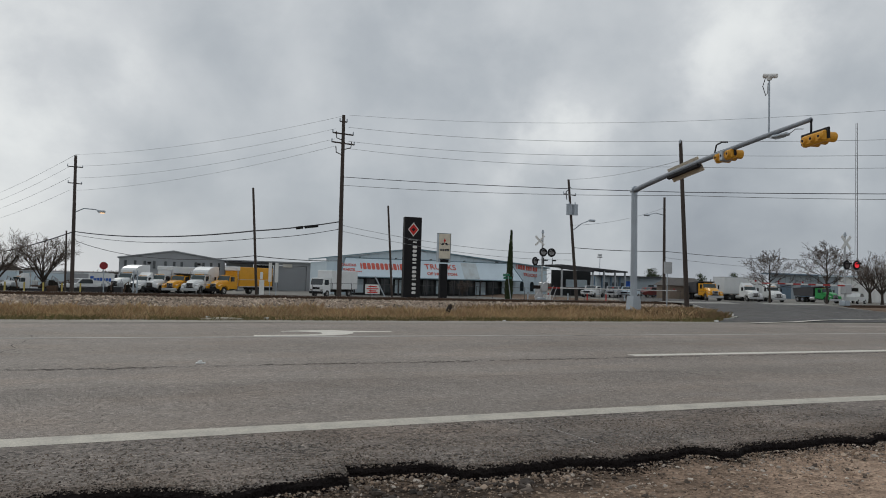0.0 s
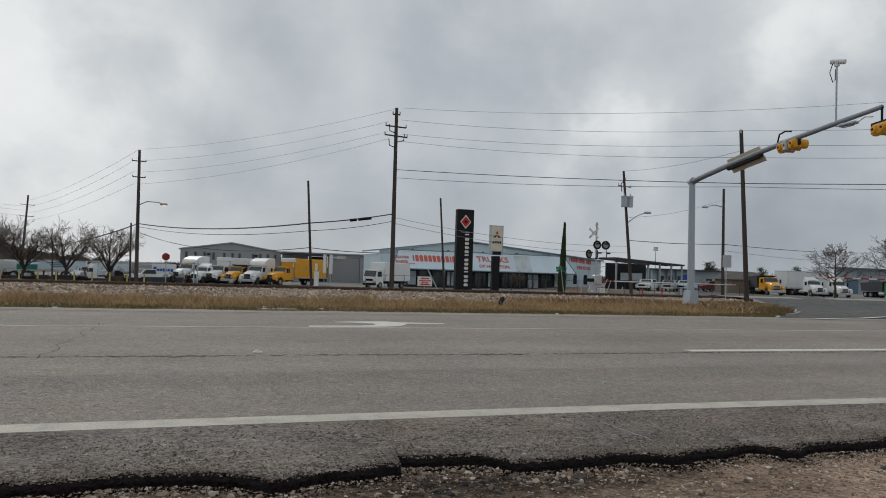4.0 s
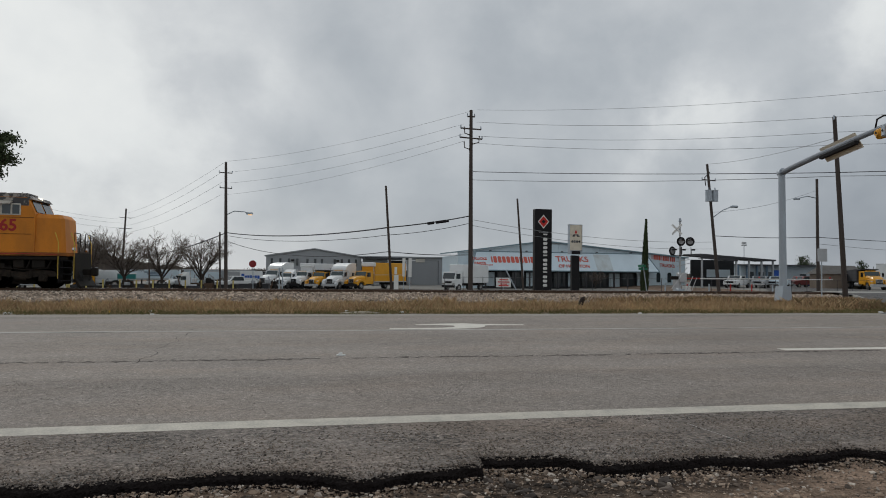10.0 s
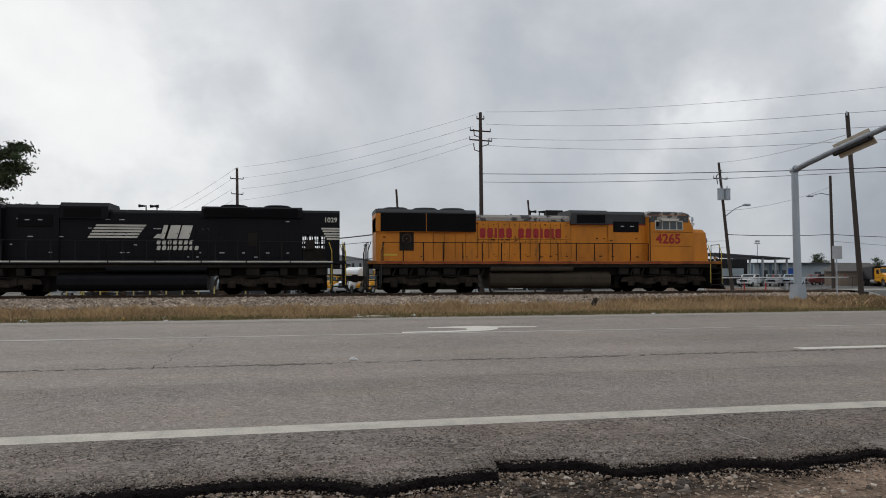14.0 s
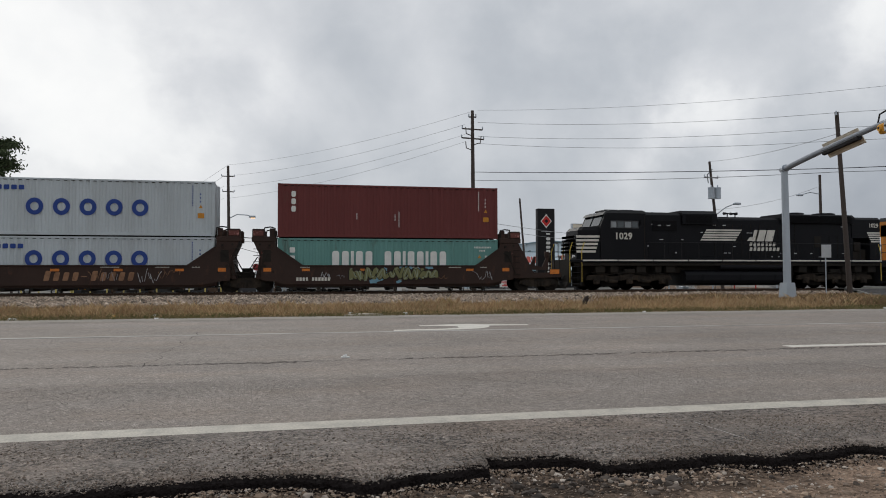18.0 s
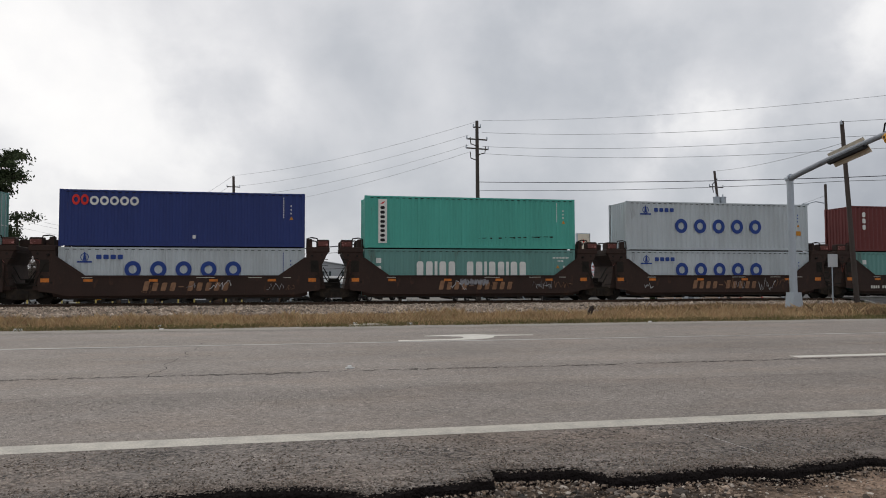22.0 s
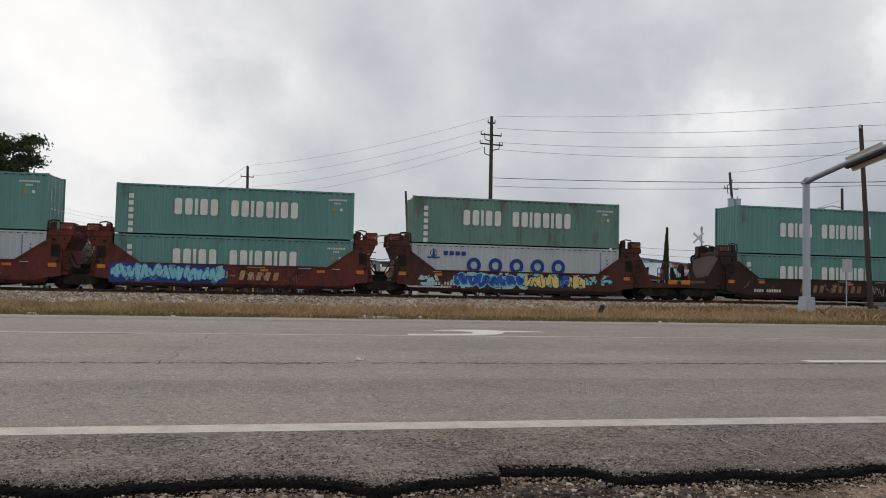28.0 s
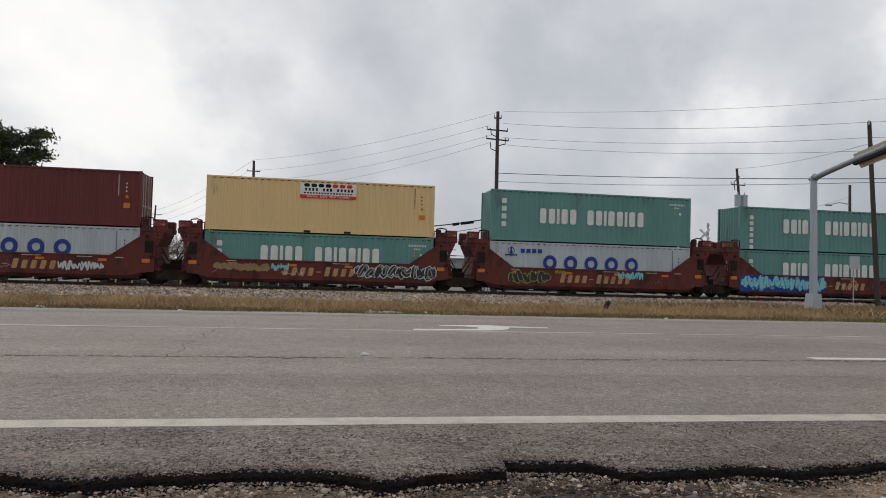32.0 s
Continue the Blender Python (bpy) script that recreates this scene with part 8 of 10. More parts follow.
def build_buildings():
    G = -1.7
    # grey shed
    y = 130
    t = thing("warehouse", None, "long low grey sheet-metal warehouse with narrow windows", "building")
    x0, xr, x1 = -5.3, 3.2, 11.8
    tops = lambda x: 3.35 + (1.35 * (1 - abs(x - xr) / (xr - x0)) if x < xr else 1.35 * (1 - (x - xr) / (x1 - xr)))
    ribbed(t, x0, x1, G, tops, y, MAT["metal_grey"])
    for a, b in ((x0 - .3, xr), (xr, x1 + .3)):
        s = Solid().add([(a, y - .3, tops(a) + .02), (b, y - .3, tops(b) + .02), (b, y + 40, tops(b) + .02), (a, y + 40, tops(a) + .02),
                         (a, y - .3, tops(a) + .2), (b, y - .3, tops(b) + .2), (b, y + 40, tops(b) + .2), (a, y + 40, tops(a) + .2)],
                        [(0, 1, 2, 3), (4, 7, 6, 5), (0, 4, 5, 1), (1, 5, 6, 2), (2, 6, 7, 3), (3, 7, 4, 0)])
        part("roof", s, MAT["metal_grey"], t)
    for x in (-4.3, -2.8, -1.3, 0.2, 2.0, 3.4, 4.6, 6.9, 8.2, 9.5, 10.8):
        w = part("window", Solid().box(x - .2, y - .12, 1.68, x + .2, y - .05, 2.95), MAT["glass"], t)
        part("frame", Solid().box(x - .25, y - .1, 1.63, x - .2, y - .05, 3.0).box(x + .2, y - .1, 1.63, x + .25, y - .05, 3.0), MAT["metal_grey"], w)
    for x in (-.6, 7.4):
        part("wall_lamp", Solid().box(x - .3, y - .5, 2.5, x + .3, y - .05, 2.8, .05), MAT["black"], t)
    for a in (x0, x1 - .25):
        part("side_wall", Solid().box(a, y + .25, G, a + .25, y + 40, 3.2), MAT["metal_grey"], t)
    # its extension with the tall doors
    t = thing("workshop", None, "grey sheet-metal workshop with tall shutter doors", "building")
    ribbed(t, 11.95, 16.6, G, lambda x: 3.1, y - 1, MAT["metal_grey"])
    for b in ((20.2, G, 20.9, 2.9), (26.2, G, 27.7, 2.9), (16.6, 2.9, 27.7, 3.4)):
        part("wall", Solid().box(b[0], y - 1, b[1], b[2], y - .75, b[3]), MAT["metal_grey"], t)
    part("roof", Solid().box(11.9, y - 1.4, 3.4, 27.9, y + 24, 3.6), MAT["metal_grey"], t)
    part("canopy", Solid().box(11.9, y - 5, 3.0, 20.4, y - 1.05, 3.25), MAT["roof_dark"], t)
    for a, b in ((16.7, 20.1), (21.0, 26.1)):
        d = Solid().box(a, y - .9, G, b, y - .8, 2.85)
        for i in range(14):
            d.box(a, y - .93, G + .1 + i * .32, b, y - .9, G + .14 + i * .32)
        pieces("shutter", d, MAT["metal_grey"] if a > 20 else MAT["opening"], t)
    part("sign_panel", Solid().box(21.8, y - 1.1, 2.55, 23.5, y - 1.02, 3.2), MAT["cream"], t)
    part("side_wall", Solid().box(27.45, y - .74, G, 27.7, y + 23, 3.35), MAT["metal_grey"], t)
    # truck dealer's hall
    y = 108
    t = thing("dealer_hall", None, "pale blue sheet-metal hall with red lettering on a sloping fascia", "building")
    x0, xr, x1 = 25.0, 39.5, 64.6
    tops = lambda x: 3.95 + 1.95 * (1 - (xr - x) / (xr - x0)) if x < xr else 3.6 + 2.3 * (1 - (x - xr) / (x1 - xr))
    ribbed(t, x0, x1, 1.2, tops, y, MAT["metal_pale"], 1.2)
    for a, b in ((x0, 29.0), (55.8, x1)):
        part("lower_wall", Solid().box(a, y, G, b, y + .25, 1.2), MAT["metal_pale"], t)
    for a, b in ((x0 - .4, xr), (xr, x1 + .4)):
        s = Solid().add([(a, y - .4, tops(a) + .02), (b, y - .4, tops(b) + .02), (b, y + 12, tops(b) + .02), (a, y + 12, tops(a) + .02),
                         (a, y - .4, tops(a) + .22), (b, y - .4, tops(b) + .22), (b, y + 12, tops(b) + .22), (a, y + 12, tops(a) + .22)],
                        [(0, 1, 2, 3), (4, 7, 6, 5), (0, 4, 5, 1), (1, 5, 6, 2), (2, 6, 7, 3), (3, 7, 4, 0)])
        part("roof", s, MAT["metal_edge"], t, "blue-grey roof edge")
    for a in (x0, x1 - .25):
        part("side_wall", Solid().box(a, y + .25, G, a + .25, y + 12, 3.5), MAT["metal_pale"], t)
    f = Solid()
    for (a, b, ta, tb) in ((26.6, 58.5, 27.9, 57.2), ):
        f.add([(a, y - 2.4, 1.25), (b, y - 2.4, 1.25), (tb, y - .3, 4.15), (ta, y - .3, 4.15), (a, y - .05, 1.25), (b, y - .05, 1.25)],
              [(0, 1, 2, 3), (0, 3, 4), (1, 5, 2), (0, 4, 5, 1)])
    part("fascia", f, MAT["metal_pale"], t, "sloping pale blue fascia")
    part("fascia_trim", Solid().rod((26.6, y - 2.42, 1.2), (58.5, y - 2.42, 1.2), .1, n=6).rod((26.6, y - 2.42, 1.25), (27.9, y - .3, 4.17), .08, n=6).rod((58.5, y - 2.42, 1.25), (57.2, y - .3, 4.17), .08, n=6).rod((27.9, y - .3, 4.19), (57.2, y - .3, 4.19), .08, n=6), MAT["metal_edge"], t)
    lean = np.degrees(np.arctan2(2.1, 2.9))
    def fz(z):
        return y - 2.4 + (z - 1.25) * 2.1 / 2.9 - .05
    def words(txt, x, z, size):
        part("lettering", lettering(txt, size, .02, MAT["letter_red"], 1.0, .02), MAT["letter_red"], t, "red sign letters", pose(x, fz(z), z, -lean, 0, 0))
    words("TRUCKS", 28.2, 3.0, .66)
    words("PARTS", 28.2, 2.28, .66)
    for k in range(6):
        x = 28.25 + k * .34
        part("writing_bar", Solid().add([(x, fz(1.95), 1.95), (x + .26, fz(1.95), 1.95), (x + .26, fz(2.12), 2.12), (x, fz(2.12), 2.12)], [(0, 1, 2, 3)]), MAT["letter_red"], t)
    words("TRUCKS", 43.75, 3.12, 1.5)
    words("OF HOUSTON", 43.8, 2.0, .82)
    x = 30.1
    for i in range(13):
        w = .24 if i in (0, 9) else .56
        a, b, c = 2.42, 3.44, .12
        ring = [(c, a), (w - c, a), (w, a + c), (w, b - c), (w - c, b), (c, b), (0, b - c), (0, a + c)]
        part("letter_block", Solid().add([(x + u, fz(z), z) for u, z in ring], [tuple(range(8))]), MAT["letter_red"], t)
        x += w + .16
    for i in range(13):
        x = 58.35 + i * .335
        w = .12 if i in (0, 5, 9) else .25
        part("letter_block", Solid().block(x, 3.36 - (x - 58.35) * .10, w, .78, y - .08, y - .06), MAT["letter_red"], t)
    part("lettering", lettering("TRUCKS", .74, .01, MAT["letter_red"], 1.0, .02), MAT["letter_red"], t, "red sign letters", pose(61.2, y - .08, 2.3, 0, 4, 0))
    patch = Solid().add([(47.6, fz(1.35), 1.35), (50.4, fz(1.35), 1.35), (50.4, fz(4.0), 4.0), (47.6, fz(4.0), 4.0)], [(0, 1, 2, 3)])
    part("fascia_patch", patch, paint("unpainted_sheet", (.52, .58, .60), .6, stain=.6, stain_scale=.8, stain_col=(.33, .31, .28), streak=.6), t, "unpainted grey patch with rust runs")
    for x in (30, 36, 42, 48, 54):
        part("fascia_lamp", Solid().rod((x, y - .6, 4.2), (x, y - 1.1, 4.35), .03, n=6).box(x - .18, y - 1.25, 4.25, x + .18, y - 1.05, 4.38, .02), MAT["roof_dark"], t)
    # shop front under the fascia
    part("shop_front", Solid().box(29.0, y + .3, G, 55.8, y + .5, 1.25), MAT["opening"], t)
    for i in range(12):
        x = 29.2 + i * 2.4
        part("shop_window", Solid().box(x, y + .2, G + .4, x + 1.9, y + .28, .9), MAT["glass"] if i % 3 else MAT["metal_pale"], t)
        part("column", Solid().box(x - .3, y - 2.2, G, x - .08, y - 1.98, 1.2), MAT["roof_dark"], t)
    for x in (57.0, 59.6, 61.6, 63.4):
        part("window", Solid().box(x - .35, y - .08, -.5, x + .35, y - .04, .9).prism([(x - .35, .9), (x + .35, .9), (x + .2, 1.15), (x - .2, 1.15)], y - .08, y - .04), MAT["glass"], t)
    # service canopy
    t = thing("service_canopy", None, "dark open service canopy beside the truck hall", "canopy")
    part("roof", Solid().prism([(57.6, 3.65), (69.9, 3.0), (69.9, 3.22), (57.6, 3.95)], 92, 97), MAT["roof_dark"], t)
    part("fascia", Solid().prism([(57.6, 3.25), (63.6, 2.9), (63.6, 3.3), (57.6, 3.65)], 92.05, 92.2), MAT["roof_dark"], t)
    for x in (58.5, 60.5, 62.2):
        part("strip_light", Solid().box(x, 94, 3.45 - (x - 54.6) * .05, x + 1.1, 94.3, 3.55 - (x - 54.6) * .05), MAT["white"], t)
    for x in (57.9, 63.5, 65.6, 67.7, 69.6):
        part("post", Solid().box(x - .10, 92.2, G, x + .10, 92.45, 3.72 - (x - 54.6) * .049), MAT["metal_grey"], t)
    part("back_wall", Solid().box(60.0, 98.6, G, 67.4, 98.9, 3.2), MAT["opening"], t)
    part("bay_sign", Solid().box(62.6, 98.4, .5, 66.6, 98.55, 1.7), MAT["metal_pale"], t)
    part("side_wall", Solid().box(67.15, 98.9, G, 67.4, 108, 3.1), MAT["opening"], t)
    t = thing("office_block", None, "long flat-roofed pale blue office block", "building")
    part("wall", Solid().box(78.0, 112, -1.4, 94, 116, 2.6), MAT["metal_office"], t)
    part("roof", Solid().box(77.6, 111, 2.6, 94.2, 116.5, 2.82), MAT["roof_dark"], t)
    for x in (79.5, 81.5, 83.5):
        part("window", Solid().box(x, 111.93, -.2, x + 1.0, 111.98, 1.5), MAT["glass"], t)
    part("poster", Solid().box(84.6, 111.9, .7, 85.7, 111.97, 1.8), MAT["sp_blue"], t, "blue poster")
    for x in (77.2, 79.0, 81.0, 83.0, 86.6):
        part("column", Solid().box(x - .15, 111.6, -1.4, x + .15, 111.85, 2.6), MAT["metal_blue"], t)
    part("door", Solid().box(90, 111.9, -1.0, 91.3, 111.97, 1.2), MAT["glass"], t)
    # low hipped house by the street
    t = thing("low_building", None, "low brown building with a hipped shingle roof", "building")
    part("wall", Solid().box(74.8, 88, -1.2, 81.2, 91, 1.3), paint("tan_wall", (.25, .2, .16), .8), t)
    part("roof", Solid().add([(74.4, 87.6, 1.2), (81.6, 87.6, 1.2), (81.6, 91.4, 1.2), (74.4, 91.4, 1.2), (75.4, 89.5, 2.45), (81.2, 89.5, 2.45)], [(0, 1, 5, 4), (1, 2, 5), (2, 3, 4, 5), (3, 0, 4), (3, 2, 1, 0)]), paint("shingles", (.16, .15, .14), .9, stain=.4, stain_scale=2), t)
    t = thing("long_shed", None, "long blue-grey sheet-metal shed behind the parked trucks", "building")
    ribbed(t, 122, 150, -1.2, lambda x: 4.2, 112, MAT["metal_office"], 1.5)
    part("roof", Solid().prism([(121.5, 4.2), (151, 4.2), (151, 4.5), (121.5, 4.5)], 110.5, 114), MAT["metal_blue"], t)
    for x in (125, 131, 137, 143):
        part("bay_door", Solid().box(x, 111.8, -1.0, x + 3, 111.9, 2.2), MAT["metal_blue"], t)
    t = thing("white_shed", None, "white sheet-metal shed at the far corner", "building")
    ribbed(t, 115, 150, -1.2, lambda x: 3.6, 90, MAT["white"], 1.5)
    part("roof", Solid().box(114.6, 89.5, 3.6, 150.5, 94, 3.8), MAT["metal_pale"], t)
    # flat white sheds along the left skyline
    for x0, x1, y, h, mt in ((-60, -38, 135, 1.7, "metal_grey"), (-20, -8, 135, 1.5, "metal_pale")):
        t = thing("storage_shed", None, "low pale storage shed behind the truck yard", "building", "sheds behind the yard")
        ribbed(t, x0, x1, -1.7, lambda x, h=h: h - .9, y, MAT[mt], 1.2)
        part("roof", Solid().box(x0 - .3, y - .4, h - .9, x1 + .3, y + 12, h - .7), MAT["metal_grey"], t)


def wheel(parent, x, y, r=.5, w=.28):
    t = part("wheel", Solid().rod((x, y - w / 2, r), (x, y + w / 2, r), r, n=20), MAT["rubber"], parent)
    part("rim", Solid().rod((x, y - w / 2 - .012, r), (x, y + w / 2 + .012, r), r * .55, n=14), MAT["chrome"], t)


def truck(kind, col, box_col, label, m):
    """A parked truck, nose towards +x: 'box', 'sleeper', 'daycab', 'dump', 'cabover', 'pickup'."""
    t = thing("truck", m, label, "truck", "parked trucks")
    C, B = MAT[col], MAT[box_col]
    W = 1.15
    if kind == "cabover":
        part("cab", Solid().prism([(1.9, .55), (3.5, .55), (3.55, 1.4), (3.25, 2.35), (1.9, 2.4)], -1, 1), C, t)
        part("windscreen", Solid().add([(3.53, -.9, 1.5), (3.53, .9, 1.5), (3.30, .9, 2.25), (3.30, -.9, 2.25)], [(0, 1, 2, 3)]), MAT["glass"], t)
        for s in (-1, 1):
            part("side_window", Solid().box(2.3, s * 1.0, 1.5, 3.2, s * 1.012, 2.15), MAT["glass"], t)
            part("headlight", Solid().box(3.5, s * .6, .75, 3.56, s * .95, .95), MAT["chrome"], t)
        part("bumper", Solid().box(3.45, -1, .4, 3.65, 1, .7, .03), MAT["black"], t)
        part("grille", Solid().box(3.53, -.5, .95, 3.57, .5, 1.2), MAT["black"], t)
        part("cargo_box", Solid().box(-4.2, -W, .95, 1.75, W, 3.35, .05), B, t)
        part("chassis", Solid().box(-4.2, -.5, .6, 3.0, .5, .9), MAT["dirty_black"], t)
        for x in (2.6, -2.4):
            for s in (-1, 1):
                wheel(t, x, s * .9, .42)
        return t
    if kind == "pickup":
        part("body", Solid().prism([(-2.6, .5), (2.6, .5), (2.65, 1.0), (1.3, 1.12), (.7, 1.75), (-.7, 1.75), (-.95, 1.12), (-2.6, 1.12)], -.95, .95), C, t)
        part("windscreen", Solid().add([(1.26, -.8, 1.16), (1.26, .8, 1.16), (.76, .72, 1.70), (.76, -.72, 1.70)], [(0, 1, 2, 3)]), MAT["glass"], t)
        for s in (-1, 1):
            part("side_window", Solid().prism([(-.75, 1.17), (1.1, 1.17), (.62, 1.66), (-.62, 1.66)], s * .95, s * .965), MAT["glass"], t)
            part("headlight", Solid().box(2.58, s * .55, .8, 2.66, s * .88, .95), MAT["chrome"], t)
        part("grille", Solid().box(2.6, -.5, .72, 2.665, .5, .97), MAT["black"], t)
        for x in (1.7, -1.7):
            for s in (-1, 1):
                wheel(t, x, s * .85, .36, .22)
        part("bumper", Solid().box(2.6, -.9, .45, 2.75, .9, .65, .02), MAT["chrome"], t)
        return t
    # bonneted trucks
    part("chassis", Solid().box(-6.2 if kind != "sleeper" else -4.8, -.45, .65, 3.4, .45, .95), MAT["dirty_black"], t)
    bon, rows = Solid(), []
    for x, w, z0, z1 in ((1.35, .98, .85, 1.92), (2.2, .84, .85, 1.84), (2.95, .70, .85, 1.68), (3.3, .58, .85, 1.45)):
        rows += [(x, -w, z0), (x, w, z0), (x, w, z1 - .22), (x, w * .78, z1), (x, -w * .78, z1), (x, -w, z1 - .22)]
    bon.add(rows, [(6 * k + i, 6 * k + (i + 1) % 6, 6 * k + 6 + (i + 1) % 6, 6 * k + 6 + i) for k in range(3) for i in range(6)] + [tuple(range(6))[::-1], tuple(range(18, 24))])
    part("bonnet", bon, C, t)
    for s in (-1, 1):
        part("fender", Solid().prism([(1.72, .62), (1.86, .96), (2.15, 1.14), (2.65, 1.14), (2.94, .96), (3.08, .62), (3.38, .62), (3.34, 1.12), (3.05, 1.34), (2.5, 1.42), (1.6, 1.40), (1.5, .62)], s * .72, s * 1.16), C, t)
        part("headlight", Solid().box(3.2, s * .78, 1.0, 3.34, s * 1.1, 1.2, .02), MAT["chrome"], t)
        part("mirror", Solid().box(1.25, s * 1.25, 1.75, 1.35, s * 1.45, 2.3).rod((1.2, s * 1.0, 2.2), (1.3, s * 1.3, 2.2), .02), MAT["black"], t)
        part("side_window", Solid().box(.3, s * 1.02, 1.75, 1.0, s * 1.035, 2.35), MAT["glass"], t)
    g = part("grille", Solid().prism([(3.26, .82), (3.37, .82), (3.35, 1.44), (3.26, 1.46)], -.44, .44), MAT["chrome"], t)
    for k in range(5):
        part("grille_slot", Solid().box(3.355, -.38, .88 + k * .11, 3.385, .38, .97 + k * .11), MAT["black"], g)
    part("roof_lamp", Solid().box(.75, -.6, 2.55, .9, .6, 2.62), MAT["signal_yellow"], t)
    part("exhaust", Solid().rod((-.5, .95, 1.0), (-.5, .95, 3.2), .07, n=8), MAT["chrome"], t)
    for s in (-1, 1):
        part("fuel_tank", Solid().rod((-1.6, s * .85, .72), (-.4, s * .85, .72), .28, n=12), MAT["silver"], t)
    part("bumper", Solid().box(3.3, -1.15, .42, 3.55, 1.15, .78, .04), MAT["black"] if kind == "box" else MAT["silver"], t)
    part("cab", Solid().prism([(-.35, .75), (1.4, .75), (1.4, 1.75), (1.05, 2.5), (-.35, 2.55)], -1.02, 1.02), C, t)
    part("windscreen", Solid().add([(1.43, -.95, 1.78), (1.43, .95, 1.78), (1.10, .92, 2.46), (1.10, -.92, 2.46)], [(0, 1, 2, 3)]), MAT["windscreen"], t)
    if kind == "sleeper":
        part("sleeper", Solid().prism([(-2.3, .8), (-.3, .8), (-.1, 2.5), (.75, 2.62), (.72, 2.9), (.45, 3.2), (0, 3.42), (-.6, 3.58), (-1.3, 3.66), (-2.1, 3.66), (-2.3, 3.6)], -1.12, 1.12), C, t)
        part("tank", Solid().rod((-1.9, -.95, .75), (-.3, -.95, .75), .32, n=14).rod((-1.9, .95, .75), (-.3, .95, .75), .32, n=14), MAT["chrome"], t)
        axles = (-3.0, -4.2)
    elif kind == "daycab":
        part("deflector", Solid().prism([(-.3, 2.5), (.8, 2.5), (-.1, 3.1), (-.3, 3.1)], -.9, .9), C, t)
        axles = (-3.4, -4.7)
    elif kind == "dump":
        part("dump_body", Solid().prism([(-5.6, 1.1), (-.6, 1.1), (-.6, 2.6), (.4, 2.75), (.4, 2.85), (-.7, 2.8), (-5.9, 2.5)], -1.2, 1.2), B, t)
        axles = (-3.4, -4.7)
    else:
        part("cargo_box", Solid().box(-8.0, -1.25, 1.05, -.55, 1.25, 3.75, .06), B, t)
        part("box_rail", Solid().box(-8.0, -1.27, 1.0, -.55, 1.27, 1.12), MAT["silver"], t)
        part("box_trim", Solid().box(-8.0, -1.265, 2.0, -.55, 1.265, 2.06), MAT["silver"], t)
        part("box_nose", Solid().box(-.6, -1.27, 3.2, -.4, 1.27, 3.78, .08), B if box_col != "truck_yellow" else MAT["truck_white"], t)
        axles = (-5.4,)
    wheel(t, 2.4, -.95), wheel(t, 2.4, .95)
    for a in axles:
        wheel(t, a, -.9, .5, .5), wheel(t, a, .9, .5, .5)
    return t


def trailer(x, y, rz, col, label, length=12.0, top=3.3):
    z = land(x, y)
    t = thing("box_trailer", pose(x, y, z, 0, 0, rz), label, "trailer", "parked trailers")
    part("cargo_box", Solid().box(-length / 2, -1.27, 1.0, length / 2, 1.27, top, .04), MAT[col], t)
    for k in range(int(length / .9)):
        for s in (-1, 1):
            part("side_post", Solid().box(-length / 2 + .3 + k * .9, s * 1.27, 1.2, -length / 2 + .36 + k * .9, s * 1.285, top - .1), MAT[col], t)
    if length > 5:
        for k in range(3):
            part("writing_bar", Solid().box(-length * .2, 1.28, top - .45 - k * .25, length * (.2 - .05 * k), 1.292, top - .3 - k * .25), MAT["metal_blue"], t)
    part("top_rail", Solid().box(-length / 2 - .02, -1.29, top - .1, length / 2 + .02, 1.29, top + .01, .02), MAT["silver"], t)
    part("lower_rail", Solid().box(-length / 2, -1.29, 1.05, length / 2, 1.29, 1.2), MAT["silver"], t)
    for a in (-length / 2 + 1.2, -length / 2 + 2.5):
        wheel(t, a, -.95, .5, .5), wheel(t, a, .95, .5, .5)
    part("landing_gear", Solid().box(length / 2 - 3, -.8, .05, length / 2 - 2.85, -.6, 1.1).box(length / 2 - 3, .6, .05, length / 2 - 2.85, .8, 1.1), MAT["dirty_black"], t)
    return t


